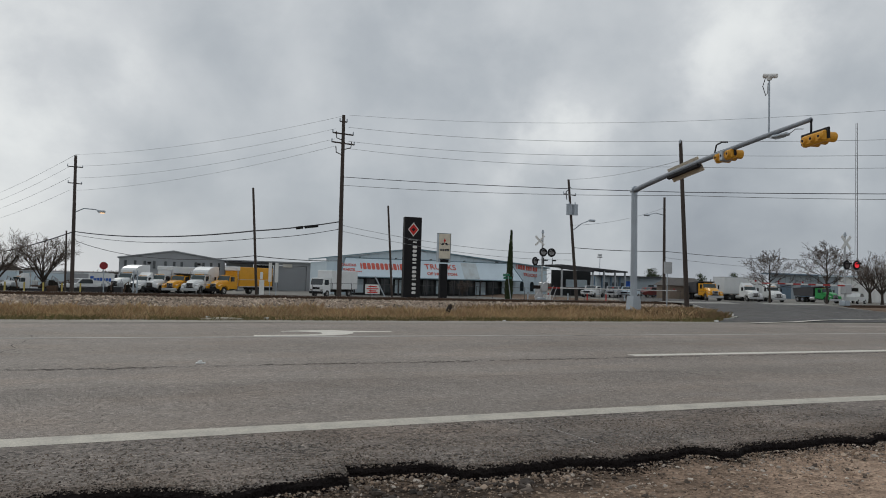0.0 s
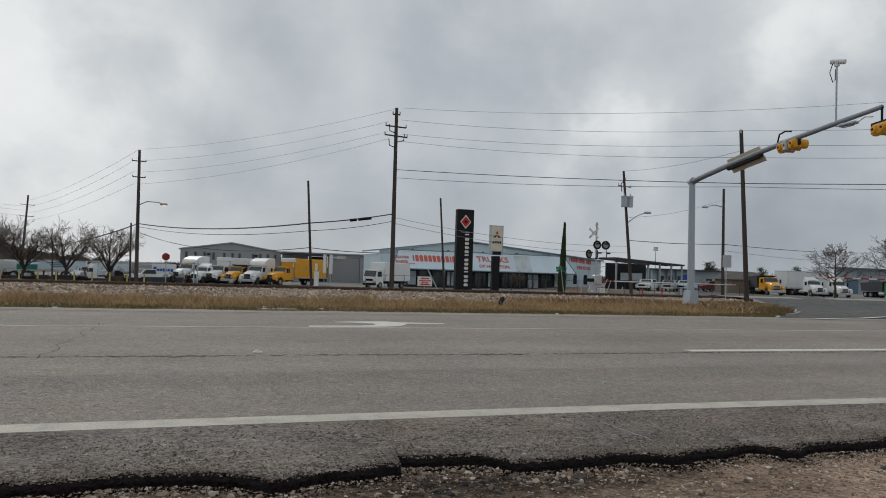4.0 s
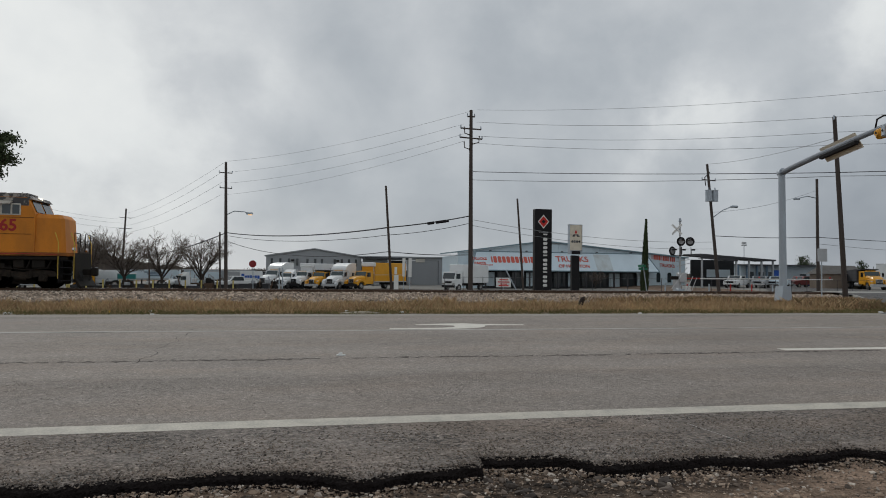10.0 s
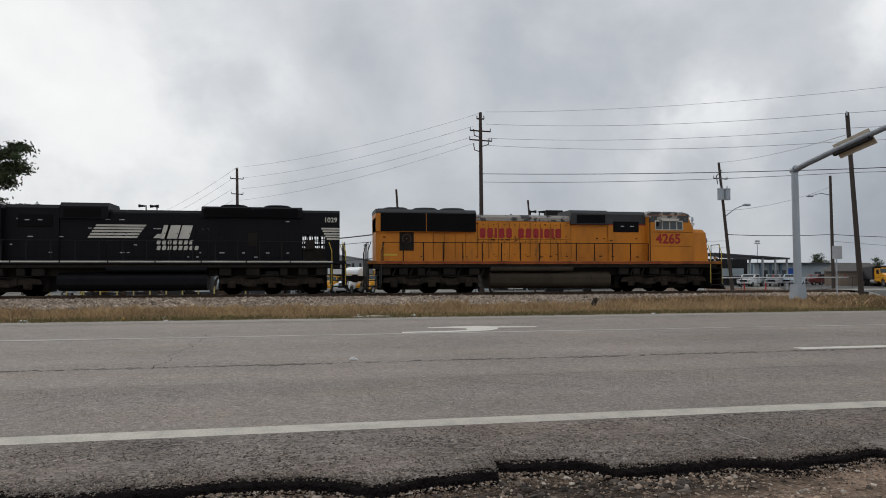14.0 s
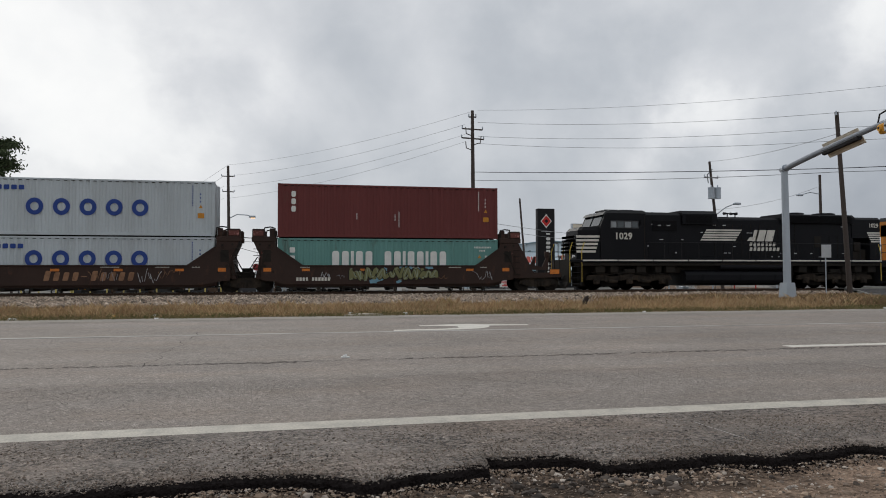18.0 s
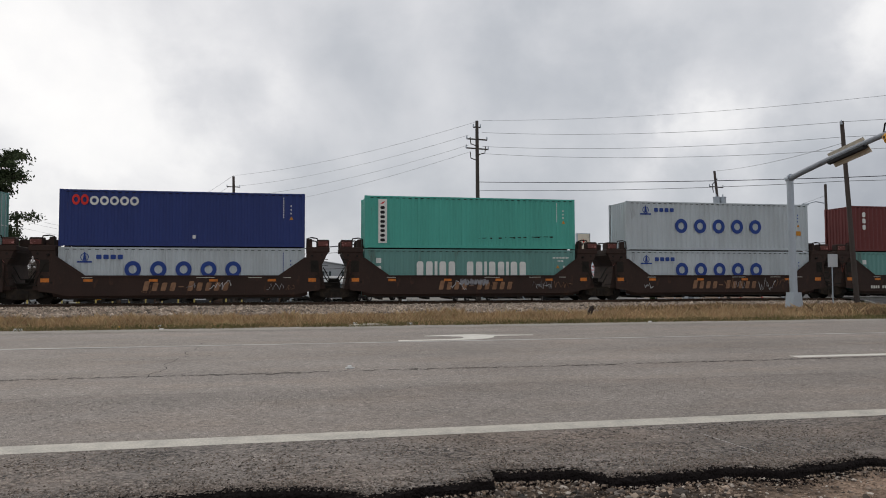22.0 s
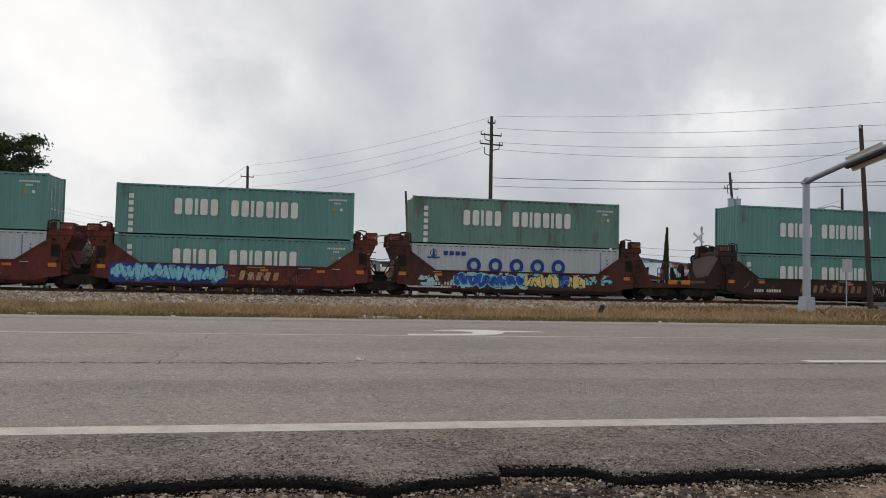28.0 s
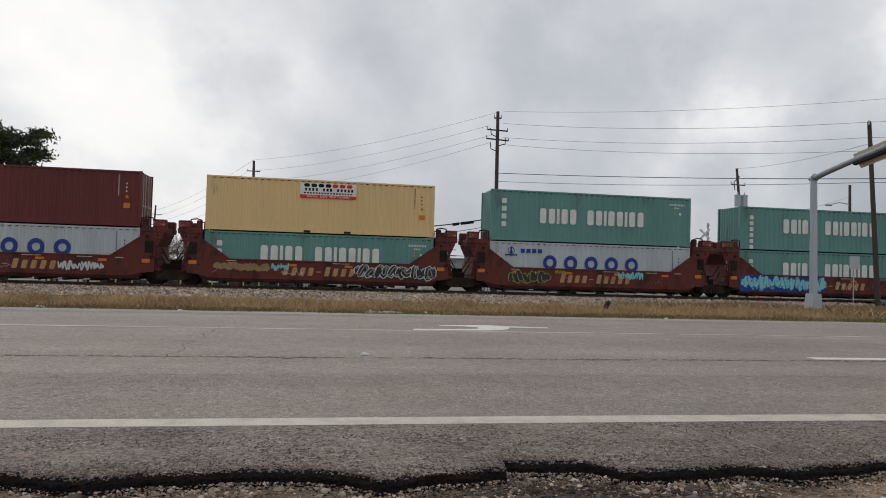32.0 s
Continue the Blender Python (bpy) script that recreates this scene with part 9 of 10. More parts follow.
def build_trucks():
    def P(x, y, rz):
        return pose(x, y, land(x, y), 0, 0, rz)
    truck("box", "truck_yellow", "truck_yellow", "yellow box truck parked in the yard", P(9.7, 99, 226))
    truck("sleeper", "truck_white", "truck_white", "white sleeper tractor parked in the yard", P(6.25, 99.5, 238))
    truck("dump", "truck_yellow", "roof_dark", "yellow truck with a dark body parked in the yard", P(3.75, 100.5, 238) @ Matrix.Scale(.93, 4))
    truck("box", "truck_white", "truck_white", "white box truck parked in the yard", P(1.35, 101.5, 238) @ Matrix.Scale(.95, 4))
    truck("daycab", "truck_white", "truck_white", "white day-cab tractor parked in the yard", P(-.75, 101, 238) @ Matrix.Scale(.86, 4))
    truck("sleeper", "truck_white", "truck_white", "white sleeper tractor parked in the yard", P(-2.6, 103, 234))
    truck("cabover", "truck_white", "truck_white", "white cabover box truck beside the hall", P(23.4, 97, 222) @ Matrix.Scale(1.08, 4))
    # the far left of the yard: low trailers, a van, scrap
    truck("daycab", "truck_white", "truck_white", "small white truck parked behind the bollards", P(-12.9, 88, 214) @ Matrix.Scale(.70, 4))
    truck("box", "truck_yellow", "truck_white", "white box truck with a yellow cab", P(-26.3, 99, 240) @ Matrix.Scale(.6, 4))
    for x, y, rz, c, l, h in ((-19.5, 106, 184, "metal_pale", 6.5, 2.45), (-24.6, 108, 181, "metal_grey", 4.5, 2.3), (-31, 108, 180, "truck_white", 7, 2.4), (-12.4, 107, 178, "metal_pale", 3.5, 2.3), (-6.4, 104, 183, "metal_grey", 6.4, 2.3), (-41, 110, 180, "truck_white", 10, 2.4), (-9.9, 108, 184, "metal_grey", 2.6, 2.5)):
        trailer(x, y, rz, c, "white box trailer in the truck yard" if c == "truck_white" else "pale grey box trailer in the truck yard", l, h)
    trailer(-22.0, 100, 190, "truck_teal", "small teal box trailer in the truck yard", 2.2, 1.9)
    t = thing("yard_banner", pose(-6.1, 101, land(0, 101)), "white banner with blue script over the parked trucks", "banner")
    part("board", Solid().box(-1.5, -.05, .9, 1.5, .05, 2.4, .02), MAT["truck_white"], t)
    for i, (a, b, zz, w) in enumerate(((-1.3, -.9, 1.75, .5), (-.85, -.55, 1.6, .3), (-.5, -.2, 1.6, .34), (-.15, .12, 1.6, .42), (.17, .45, 1.58, .3), (.5, .78, 1.6, .34), (.84, 1.15, 1.55, .44))):
        part("writing_bar", Solid().box(a, -.07, zz - w / 2, b, -.055, zz + w / 2, .008), MAT["sp_blue"], t)
    part("post", Solid().rod((-1.2, 0, -.2), (-1.2, 0, .95), .06, n=8), MAT["galv"], t)
    part("post", Solid().rod((1.2, 0, -.2), (1.2, 0, .95), .06, n=8), MAT["galv"], t)
    rng = random.Random(23)
    for i in range(13):
        # low flat-bed trailers and dark bins in a row
        x, y = -25.5 + i * 1.75 + rng.uniform(-.3, .3), rng.uniform(84, 92)
        w, h = rng.uniform(.7, 1.6), rng.uniform(.45, .85)
        t = thing("scrap_bin", pose(x, y, land(x, y), 0, 0, rng.uniform(-15, 15)), "dark steel scrap bin behind the bollards", "bin", "scrap bins")
        mt = MAT[("roof_dark", "dirty_black", "rubber", "roof_dark")[i % 4]]
        part("bin_body", Solid().box(-w, -.5, .08, w, .5, h, .03), mt, t)
        part("rim", Solid().box(-w - .04, -.54, h - .08, w + .04, .54, h + .02, .02), mt, t)
        for sx in (-w * .7, w * .7):
            part("skid", Solid().box(sx - .06, -.5, 0, sx + .06, .5, .1), MAT["dirty_black"], t)
    for i, (x, y, h) in enumerate(((-12.0, 90, 1.9), (-11.0, 91, 1.6), (-10.1, 90, 1.7), (-9.1, 92, 1.3), (-3.6, 96, 1.7), (-2.9, 97, 1.4), (-14.2, 87, 1.8), (-13.4, 86, 1.5), (-9.9, 86, 1.9), (-8.6, 87, 1.5), (-5.2, 92, 1.6), (-4.4, 90, 1.3), (-16.9, 88, 1.4), (-19.0, 87, 1.2), (-21.4, 88, 1.3))):
        t = thing("old_machine", pose(x, y, land(x, y), 0, 0, rng.uniform(0, 360)), "rusty dismantled machine standing in the yard", "machine", "old machines")
        part("frame", Solid().box(-.5, -.35, .1, .5, .35, h * .45, .04).box(-.4, -.3, 0, -.25, .3, .12).box(.25, -.3, 0, .4, .3, .12), MAT["dirty_black"] if i % 2 else MAT["rail"], t)
        part("boom", Solid().path([(-.3, 0, h * .4), (-.1, .1, h), (.5, 0, h * .8), (.7, .1, h * .35)], .07, 6), MAT["rail"] if i % 2 else MAT["metal_grey"], t)
        part("cowl", Solid().box(-.35, -.3, h * .45, .15, .3, h * .75, .06), MAT[("truck_white", "metal_grey", "dirty_black")[i % 3]], t)
    for x, y, rz, c in ((-7.6, 93, 215, "truck_white"), (-1.2, 112, 190, "truck_white"), (-29, 88, 180, "metal_grey")):
        truck("pickup", c, c, "dusty parked pickup truck behind the bollards", P(x, y, rz))
    # across the side street
    truck("dump", "truck_yellow", "roof_dark", "yellow dump truck parked past the crossing", P(78.4, 84, 250) @ Matrix.Scale(1.02, 4))
    trailer(88.0, 87, 0, "truck_white", "white box trailer past the crossing", 8.4, 3.75)
    truck("daycab", "truck_white", "truck_white", "white tractor parked past the crossing", P(85.0, 82.5, 250) @ Matrix.Scale(.92, 4))
    truck("daycab", "truck_white", "truck_white", "white tractor parked past the crossing", P(88.7, 81.5, 248) @ Matrix.Scale(.92, 4))
    truck("dump", "truck_green", "roof_dark", "green truck parked past the crossing", P(99.4, 81, 258) @ Matrix.Scale(.92, 4))
    truck("pickup", "truck_white", "truck_white", "dark pickup truck parked past the crossing", P(104.5, 79, 20))
    # cars by the canopy
    for x, y, rz, c in ((62, 90, 215, "truck_white"), (65.8, 90, 225, "metal_grey"), (69.5, 91, 215, "metal_pale"), (76, 94, 190, "dull_red"), (85, 105, 180, "metal_blue"), (97, 108, 180, "truck_white")):
        truck("pickup", c, c, "pickup truck parked by the service canopy" , P(x, y, rz))
    # blue waste bin
    single("waste_bin", Solid().box(88.2, 103, -1.0, 90.0, 104.5, .6, .06), MAT["sp_blue"], "blue waste bin by the office block", "waste bin")


def build_fence():
    """Pipe-rail fence behind the tracks, before the dealer's yard."""
    t = thing("yard_fence", None, "low wire fence with thin posts before the dealer's yard", "fence")
    zf = lambda x, y: land(x, y)
    for i in range(26):
        x = 14 + i * 1.9
        y = 66
        part("fence_post", Solid().rod((x, y, zf(x, y) - .1), (x, y, zf(x, y) + 1.5), .025, n=6), MAT["wire"], t)
    for h in (1.45,):
        part("fence_rail", Solid().path([(14 + i * 3, 66, zf(14 + i * 3, 66) + h) for i in range(17)], .016, 5), MAT["wire"], t)
    t = thing("crossing_fence", None, "posts and pipe barrier beside the railway crossing", "fence")
    for i in range(7):
        x = 30.5 + i * 2.2
        part("fence_post", Solid().rod((x, 58, zf(x, 58) - .1), (x, 58, zf(x, 58) + 1.0), .06, n=8), MAT["red"] if i in (2, 4, 5) else MAT["galv"], t)
    # equipment by the left crossing signal
    t = thing("relay_cabinet", None, "silver relay cabinet beside the crossing signal", "cabinet")
    part("cabinet", Solid().box(27.6, 47.5, -.4, 28.1, 47.9, .75, .03), MAT["silver"], t)
    part("roof", Solid().box(27.55, 47.45, .75, 28.15, 47.95, .8), MAT["silver"], t)
    single("white_box", Solid().box(28.2, 47.2, -.42, 28.7, 47.6, .1, .03), MAT["white"], "small white box at the foot of the crossing signal", "box")


build_buildings()
build_trucks()
build_fence()

# ---- trees, grass, loose stone ----
MAT["bark"] = paint("bare_bark", (0.062, 0.050, 0.042), .9, stain=.4, stain_scale=4, grain=.3)
MAT["twig"] = paint("bare_twigs", (0.15, 0.12, 0.102), .9, stain=.3, stain_scale=2)
MAT["needle"] = islands("dark_foliage", [(0.022, 0.033, 0.015), (0.042, 0.058, 0.025), (0.06, 0.078, 0.034), (0.03, 0.042, 0.018)])
MAT["clod"] = islands("asphalt_clod", [(0.022, 0.019, 0.017), (0.10, 0.08, 0.066), (0.04, 0.034, 0.03), (0.24, 0.19, 0.155), (0.06, 0.05, 0.044)])
MAT["lane_chip"] = islands("lane_chipping", [(0.15, 0.130, 0.115), (0.30, 0.265, 0.235), (0.21, 0.183, 0.162), (0.42, 0.38, 0.34), (0.25, 0.218, 0.193)])
MAT["chipping"] = islands("worn_chipping", [(0.05, 0.042, 0.036), (0.15, 0.125, 0.105), (0.26, 0.215, 0.18), (0.09, 0.075, 0.064), (0.36, 0.31, 0.26), (0.20, 0.15, 0.115), (0.13, 0.112, 0.097)])
# browns lightened, with the haze of distance put into them
MAT["far_wood"] = islands("hazed_far_foliage", [(0.11, 0.095, 0.085), (0.13, 0.115, 0.10), (0.12, 0.11, 0.09), (0.145, 0.125, 0.11)])


def bare_tree(seed, height, wide, leader):
    """Trunk and limbs in one mesh, the crown of fine bare twigs in another. leader: one stem to the top, with boughs that reach out from it."""
    rng = random.Random(seed)
    limbs, twigs = Solid(), Solid()
    ratio = (0, .50, .48, .46, .52)
    count = (0, 7, 8, 7, 4) if not leader else (0, 7, 6, 5, 3)

    def grow(p, d, length, r, level):
        n = (0, 4, 4, 2, 1)[level]
        pts, rad = [p], [r]
        for i in range(n):
            d = (d + Vector((rng.gauss(0, 1), rng.gauss(0, 1), rng.gauss(.25, .7))) * (.08 + .035 * level)).normalized()
            p = p + d * length / n
            pts.append(p)
            rad.append(max(.015 if level < 4 else .012, r * (1 - .72 * (i + 1) / n)))
        (limbs if level < 3 else twigs).path(pts, rad, 6 if level < 2 else (4 if level < 3 else 3))
        if level >= 4:
            return
        nk = count[level + 1]
        for k in range(nk):
            f = .22 + .78 * (k + rng.random()) / nk
            j = min(n - 1, int(f * n))
            q = pts[j].lerp(pts[j + 1], f * n - j)
            side = Vector((rng.gauss(0, 1), rng.gauss(0, 1), rng.gauss(.15, .7)))
            side = (side - d * side.dot(d)).normalized()
            nd = (d * rng.uniform(.7, 1.15) + side * rng.uniform(.5, .95)).normalized()
            grow(q, nd, length * ratio[level + 1] * rng.uniform(.75, 1.25) * (1.15 - .35 * f), max(rad[j] * .6, .017), level + 1)

    R = height * .024
    if leader:
        n = 9
        stem = [Vector((rng.gauss(0, .05) * i ** .5, rng.gauss(0, .05) * i ** .5, -.2 + (height * .93 + .2) * i / n)) for i in range(n + 1)]
        limbs.path(stem, [R * (1 - .9 * i / n) + .012 for i in range(n + 1)], 8)
        for k in range(24):
            f = .27 + .70 * (k + rng.random() * .8) / 24
            j = min(n - 1, int(f * n))
            q = stem[j].lerp(stem[j + 1], f * n - j)
            a = k * 2.4 + rng.uniform(-.4, .4)
            reach = wide * (.30 + .70 * min(1, (1 - f) / .55)) * rng.uniform(.8, 1.12)
            grow(q, Vector((np.cos(a), np.sin(a), .18 + .75 * f)).normalized(), reach, R * .42 * (1.15 - f), 1)
    else:
        fork = height * .21
        limbs.path([(0, 0, -.2), (.03, 0, fork * .5), (0, .02, fork + .2)], [R * 1.5, R * 1.05, R], 9)
        for k in range(8):
            a = k * 2.4 + rng.uniform(-.3, .3)
            out = wide * rng.uniform(.55, 1.0) * (.35 if k == 0 else 1)
            up = height * rng.uniform(.60, .84) - fork
            d = Vector((np.cos(a) * out, np.sin(a) * out, up))
            grow(Vector((0, 0, fork * rng.uniform(.75, 1.2))), (d.normalized() + Vector((np.cos(a), np.sin(a), 0)) * .25).normalized(), d.length, R * rng.uniform(.48, .75), 1)
    return limbs, twigs


def build_trees():
    lab = "bare winter tree with a wide crown of fine twigs"
    first = []
    for seed, wide, leader in ((3, 2.7, False), (7, 3.0, False), (12, 2.5, False), (21, 4.6, True)):
        limbs, twigs = bare_tree(seed, 9.0, wide, leader)
        first.append((limbs.mesh("trunk", MAT["bark"]), twigs.mesh("crown", MAT["twig"]), max(v[2] for v in twigs.v)))
    spots = ((-24.5, 90, 7.8, 0, 10), (-26.0, 96, 8.0, 1, 220), (-20.3, 91, 7.4, 1, 70), (-15.85, 90, 7.5, 0, 200), (-11.3, 90, 7.4, 2, 120), (-27.2, 97, 7.8, 2, 150), (-29, 95, 7.4, 1, 300), (-34, 97, 7.6, 2, 40),
             (81.7, 75, 7.9, 3, 150), (94.4, 76, 9.8, 3, 250), (105.2, 75, 8.6, 0, 330), (112, 82, 9, 1, 20),
             (46.5, 104, 3.2, 1, 90))
    for x, y, h, k, rz in spots:
        lm, tw, top = first[k]
        t = thing("bare_tree", Matrix.Translation((x, y, land(x, y))) @ pose(0, 0, 0, 0, 0, rz) @ Matrix.Scale(h / top, 4), lab, "tree", "bare trees")
        part("trunk", lm, None, t)
        part("crown", tw, None, t)
    # evergreen by the line
    rng = random.Random(5)
    limbs, leaf = Solid(), Solid()
    limbs.path([(0, 0, -.4), (.1, 0, 4), (-.05, .1, 7), (.1, 0, 9.9)], [.3, .24, .16, .05], 10)
    for i in range(54):
        z = rng.uniform(6.8, 9.7) if i < 30 else rng.uniform(2.2, 5.8)
        a = rng.uniform(0, 6.28)
        reach = rng.uniform(.8, 2.5) * (1.15 - abs(z - 7.5) / 8) if i < 30 else rng.uniform(1.2, 3.4)
        tip = Vector((np.cos(a) * reach, np.sin(a) * reach, z + rng.uniform(-.1, .7)))
        limbs.path([(0, 0, z - .3), tuple(tip * .5 + Vector((0, 0, z * .5 - .1))), tuple(tip)], [.06, .04, .015], 5)
        for c in range(3):
            ctr = tip.lerp(Vector((0, 0, z)), c * .2) + Vector((rng.gauss(0, .15), rng.gauss(0, .15), rng.gauss(0, .12)))
            for j in range(75):
                o = ctr + Vector((rng.gauss(0, .26), rng.gauss(0, .26), rng.gauss(0, .17)))
                u = Vector((rng.uniform(-1, 1), rng.uniform(-1, 1), rng.uniform(-1, 1))).normalized() * .13
                w = u.orthogonal().normalized() * .05
                leaf.add([o - u, o + w, o + u, o - w], [(0, 1, 2, 3)])
    t = thing("evergreen_tree", pose(-19.6, 48, -.5), "dark evergreen tree with ragged clumps of foliage", "tree")
    part("trunk", limbs, MAT["bark"], t)
    me = bpy.data.meshes.new("crown")
    me.from_pydata(leaf.v, [], leaf.f)
    me.materials.append(MAT["needle"])
    part("crown", me, None, t)
    # slender dark cypress before the dealer's hall
    rng = random.Random(31)
    limbs, leaf = Solid(), Solid()
    limbs.path([(0, 0, -.2), (.03, 0, 2), (.08, 0, 4), (.16, 0, 5.7)], [.13, .10, .06, .015], 8)
    for i in range(5200):
        f = rng.random() ** 1.15
        z = .25 + f * 5.6
        wide = (.36 if z > .9 else .24 + .13 * z) * (1 - .80 * max(0, f - .12) / .88) * (1 + .18 * noise.noise(Vector((z * 2.1, 3, 0))))
        a, rr = rng.uniform(0, 6.28), wide * rng.uniform(.55, 1.05)
        o = Vector((.028 * z + np.cos(a) * rr, np.sin(a) * rr, z))
        u = Vector((np.cos(a) * .25, np.sin(a) * .25, 1)).normalized() * rng.uniform(.06, .13)
        w = Vector((-np.sin(a), np.cos(a), rng.uniform(-.3, .3))) * .035
        leaf.add([o - u, o + w, o + u, o - w], [(0, 1, 2, 3)])
    t = thing("cypress_tree", pose(26.4, 50, -.7), "slender dark cypress that tapers to a point", "tree")
    part("trunk", limbs, MAT["bark"], t)
    me = bpy.data.meshes.new("crown")
    me.from_pydata(leaf.v, [], leaf.f)
    me.materials.append(MAT["needle"])
    part("crown", me, None, t)
    # dark evergreens behind the office block
    rng = random.Random(41)
    for x, y, h, w in ((121.5, 150, 6.6, 2.6), (124.6, 151, 5.2, 2.2), (140, 152, 5.6, 2.8), (150, 150, 6.2, 3.0)):
        trunk, leaf = Solid().path([(0, 0, -.3), (.1, 0, h * .5), (0, 0, h * .85)], [.22, .16, .06], 7), Solid()
        for i in range(26):
            a, f = rng.uniform(0, 6.28), rng.uniform(.35, .95)
            c = Vector((np.cos(a) * w * rng.uniform(.2, 1) * (1.25 - f), np.sin(a) * w * rng.uniform(.2, 1) * (1.25 - f), h * f))
            trunk.path([(0, 0, h * f * .85), tuple(c)], [.05, .02], 4)
            for j in range(44):
                o = c + Vector((rng.gauss(0, .42), rng.gauss(0, .42), rng.gauss(0, .26)))
                u = Vector((rng.uniform(-1, 1), rng.uniform(-1, 1), rng.uniform(-1, 1))).normalized() * .22
                v = u.orthogonal().normalized() * .1
                leaf.add([o - u, o + v, o + u, o - v], [(0, 1, 2, 3)])
        t = thing("evergreen_tree", pose(x, y, land(x, y)), "dark evergreen tree far behind the office block", "tree", "far evergreens")
        part("trunk", trunk, MAT["bark"], t)
        me = bpy.data.meshes.new("crown")
        me.from_pydata(leaf.v, [], leaf.f)
        me.materials.append(MAT["needle"])
        part("crown", me, None, t)
    # far woods and rooftops along the horizon, joined
    far = Solid()
    rng = random.Random(17)
    for row, (y, low, high) in enumerate(((196, 5.4, 3.6), (184, 4.6, 3.0))):
        xs = [-330 + .42 * k for k in range(2250)]
        tops = []
        for x in xs:
            q = Vector((x, row * 9.0, 0))
            h = ((low if x < 25 else high) + 3.0 * float(smooth(-34, -52, x))) * (.60 + .45 * noise.noise(q * .03) + .26 * noise.noise(q * .13) + .16 * noise.noise(q * .5)) + rng.uniform(-.22, .22)
            tops.append(-1.7 + max(.5, h))
        n = len(xs)
        for k in range(n - 1):
            d = y + rng.uniform(-.6, .6)
            far.add([(xs[k], d, -1.8), (xs[k + 1] + .1, d, -1.8), (xs[k + 1] + .1, d, tops[k + 1]), (xs[k], d, tops[k])], [(0, 1, 2, 3)])
            for m in range(3):
                o = Vector((xs[k] + rng.uniform(0, .4), d - .2, tops[k] + rng.uniform(-.3, .35)))
                u = Vector((rng.uniform(-.3, .3), 0, rng.uniform(.1, .4)))
                w = Vector((rng.uniform(.03, .10), 0, 0))
                far.add([o - u, o + w, o + u, o - w], [(0, 1, 2, 3)])
    me = bpy.data.meshes.new("distant_woods")
    me.from_pydata(far.v, [], far.f)
    me.materials.append(MAT["far_wood"])
    tagged(new("distant_woods", me), "low belt of distant brown winter woods on the horizon", "woods", kind="stuff")


def blades(name, x, y, h, w, lean, mat, label, rng):
    """Many blades of grass in one mesh."""
    n = len(x)
    z = np.array([land(a, b) for a, b in zip(x, y)]) - .01
    a = rng.uniform(0, 2 * np.pi, n)
    lx, ly = rng.normal(0, lean, n) * h, rng.normal(0, lean, n) * h
    v = np.empty((n, 4, 3))
    v[:, 0] = np.stack([x - np.cos(a) * w, y - np.sin(a) * w, z], 1)
    v[:, 1] = np.stack([x + np.cos(a) * w, y + np.sin(a) * w, z], 1)
    v[:, 2] = np.stack([x + lx * .5 + np.cos(a) * w * .6, y + ly * .5 + np.sin(a) * w * .6, z + h * .62], 1)
    v[:, 3] = np.stack([x + lx * 1.3, y + ly * 1.3, z + h], 1)
    i = np.arange(n) * 4
    faces = np.stack([i, i + 1, i + 2, i, i + 2, i + 3], 1).reshape(-1, 3)
    me = bpy.data.meshes.new(name)
    me.from_pydata(v.reshape(-1, 3).tolist(), [], faces.tolist())
    me.materials.append(mat)
    return tagged(new(name, me), label, "grass", kind="stuff")


def grass_strip():
    """Dry grass between the highway and the ballast, over a mat of short green."""
    rng = np.random.default_rng(4)
    n = 330000
    x = rng.uniform(-34, 26, n)
    y = 16.7 + rng.beta(1.1, 1.25, n) * 4.6
    # tufts: thick and thin patches, tall clumps among them
    p = np.array([noise.noise(Vector((a * .55, b * .9, 0))) + .55 * noise.noise(Vector((a * 2.1, b * 2.4, 3))) for a, b in zip(x, y)])
    tall = np.array([noise.noise(Vector((a * 1.1, b * 1.6, 8))) + .6 * noise.noise(Vector((a * 3.4, b * 3.4, 5))) for a, b in zip(x, y)])
    edge = np.array([16.7 + .35 * noise.noise(Vector((a * .4, 9, 0))) + .25 * noise.noise(Vector((a * 1.9, 4, 0))) for a in x])
    kerb = np.array([street_edge(max(16.5, b)) - .25 for b in y])
    keep = (rng.uniform(-.9, .35, n) < p) & (y > edge + .25 * rng.random(n)) & (x < kerb)
    rise = np.clip((y - 16.6) / 1.9, .16, 1)
    h = (.07 + .20 * rng.random(n) ** 1.6 + .26 * np.clip(tall + .1, 0, 1) * rng.random(n)) * rise * np.where(y > 20.3, .75, 1.0)
    h *= np.where(x > 13, np.clip((kerb - x) / 3.2, .12, 1), 1)
    k = keep
    blades("dry_grass", x[k], y[k], h[k], .003 + .006 * rng.random(int(k.sum())), .24, MAT["grass"], "strip of tall dry tan grass between road and railway", rng)
    n = 120000
    x = rng.uniform(-34, 26, n)
    y = 16.45 + 4.9 * rng.beta(.9, 1.7, n)
    p = np.array([noise.noise(Vector((a * .8, b * 1.3, 6))) + .5 * noise.noise(Vector((a * 3, b * 3, 2))) for a, b in zip(x, y)])
    kerb = np.array([street_edge(max(16.5, b)) - .2 for b in y])
    k = (rng.uniform(-.7, .5, n) < p) & (x < kerb) & (y > 16.5)
    blades("short_grass", x[k], y[k], .03 + .09 * rng.random(int(k.sum())), .003 + .006 * rng.random(int(k.sum())), .35, MAT["short_grass"], "short green and brown grass under the dry stalks", rng)


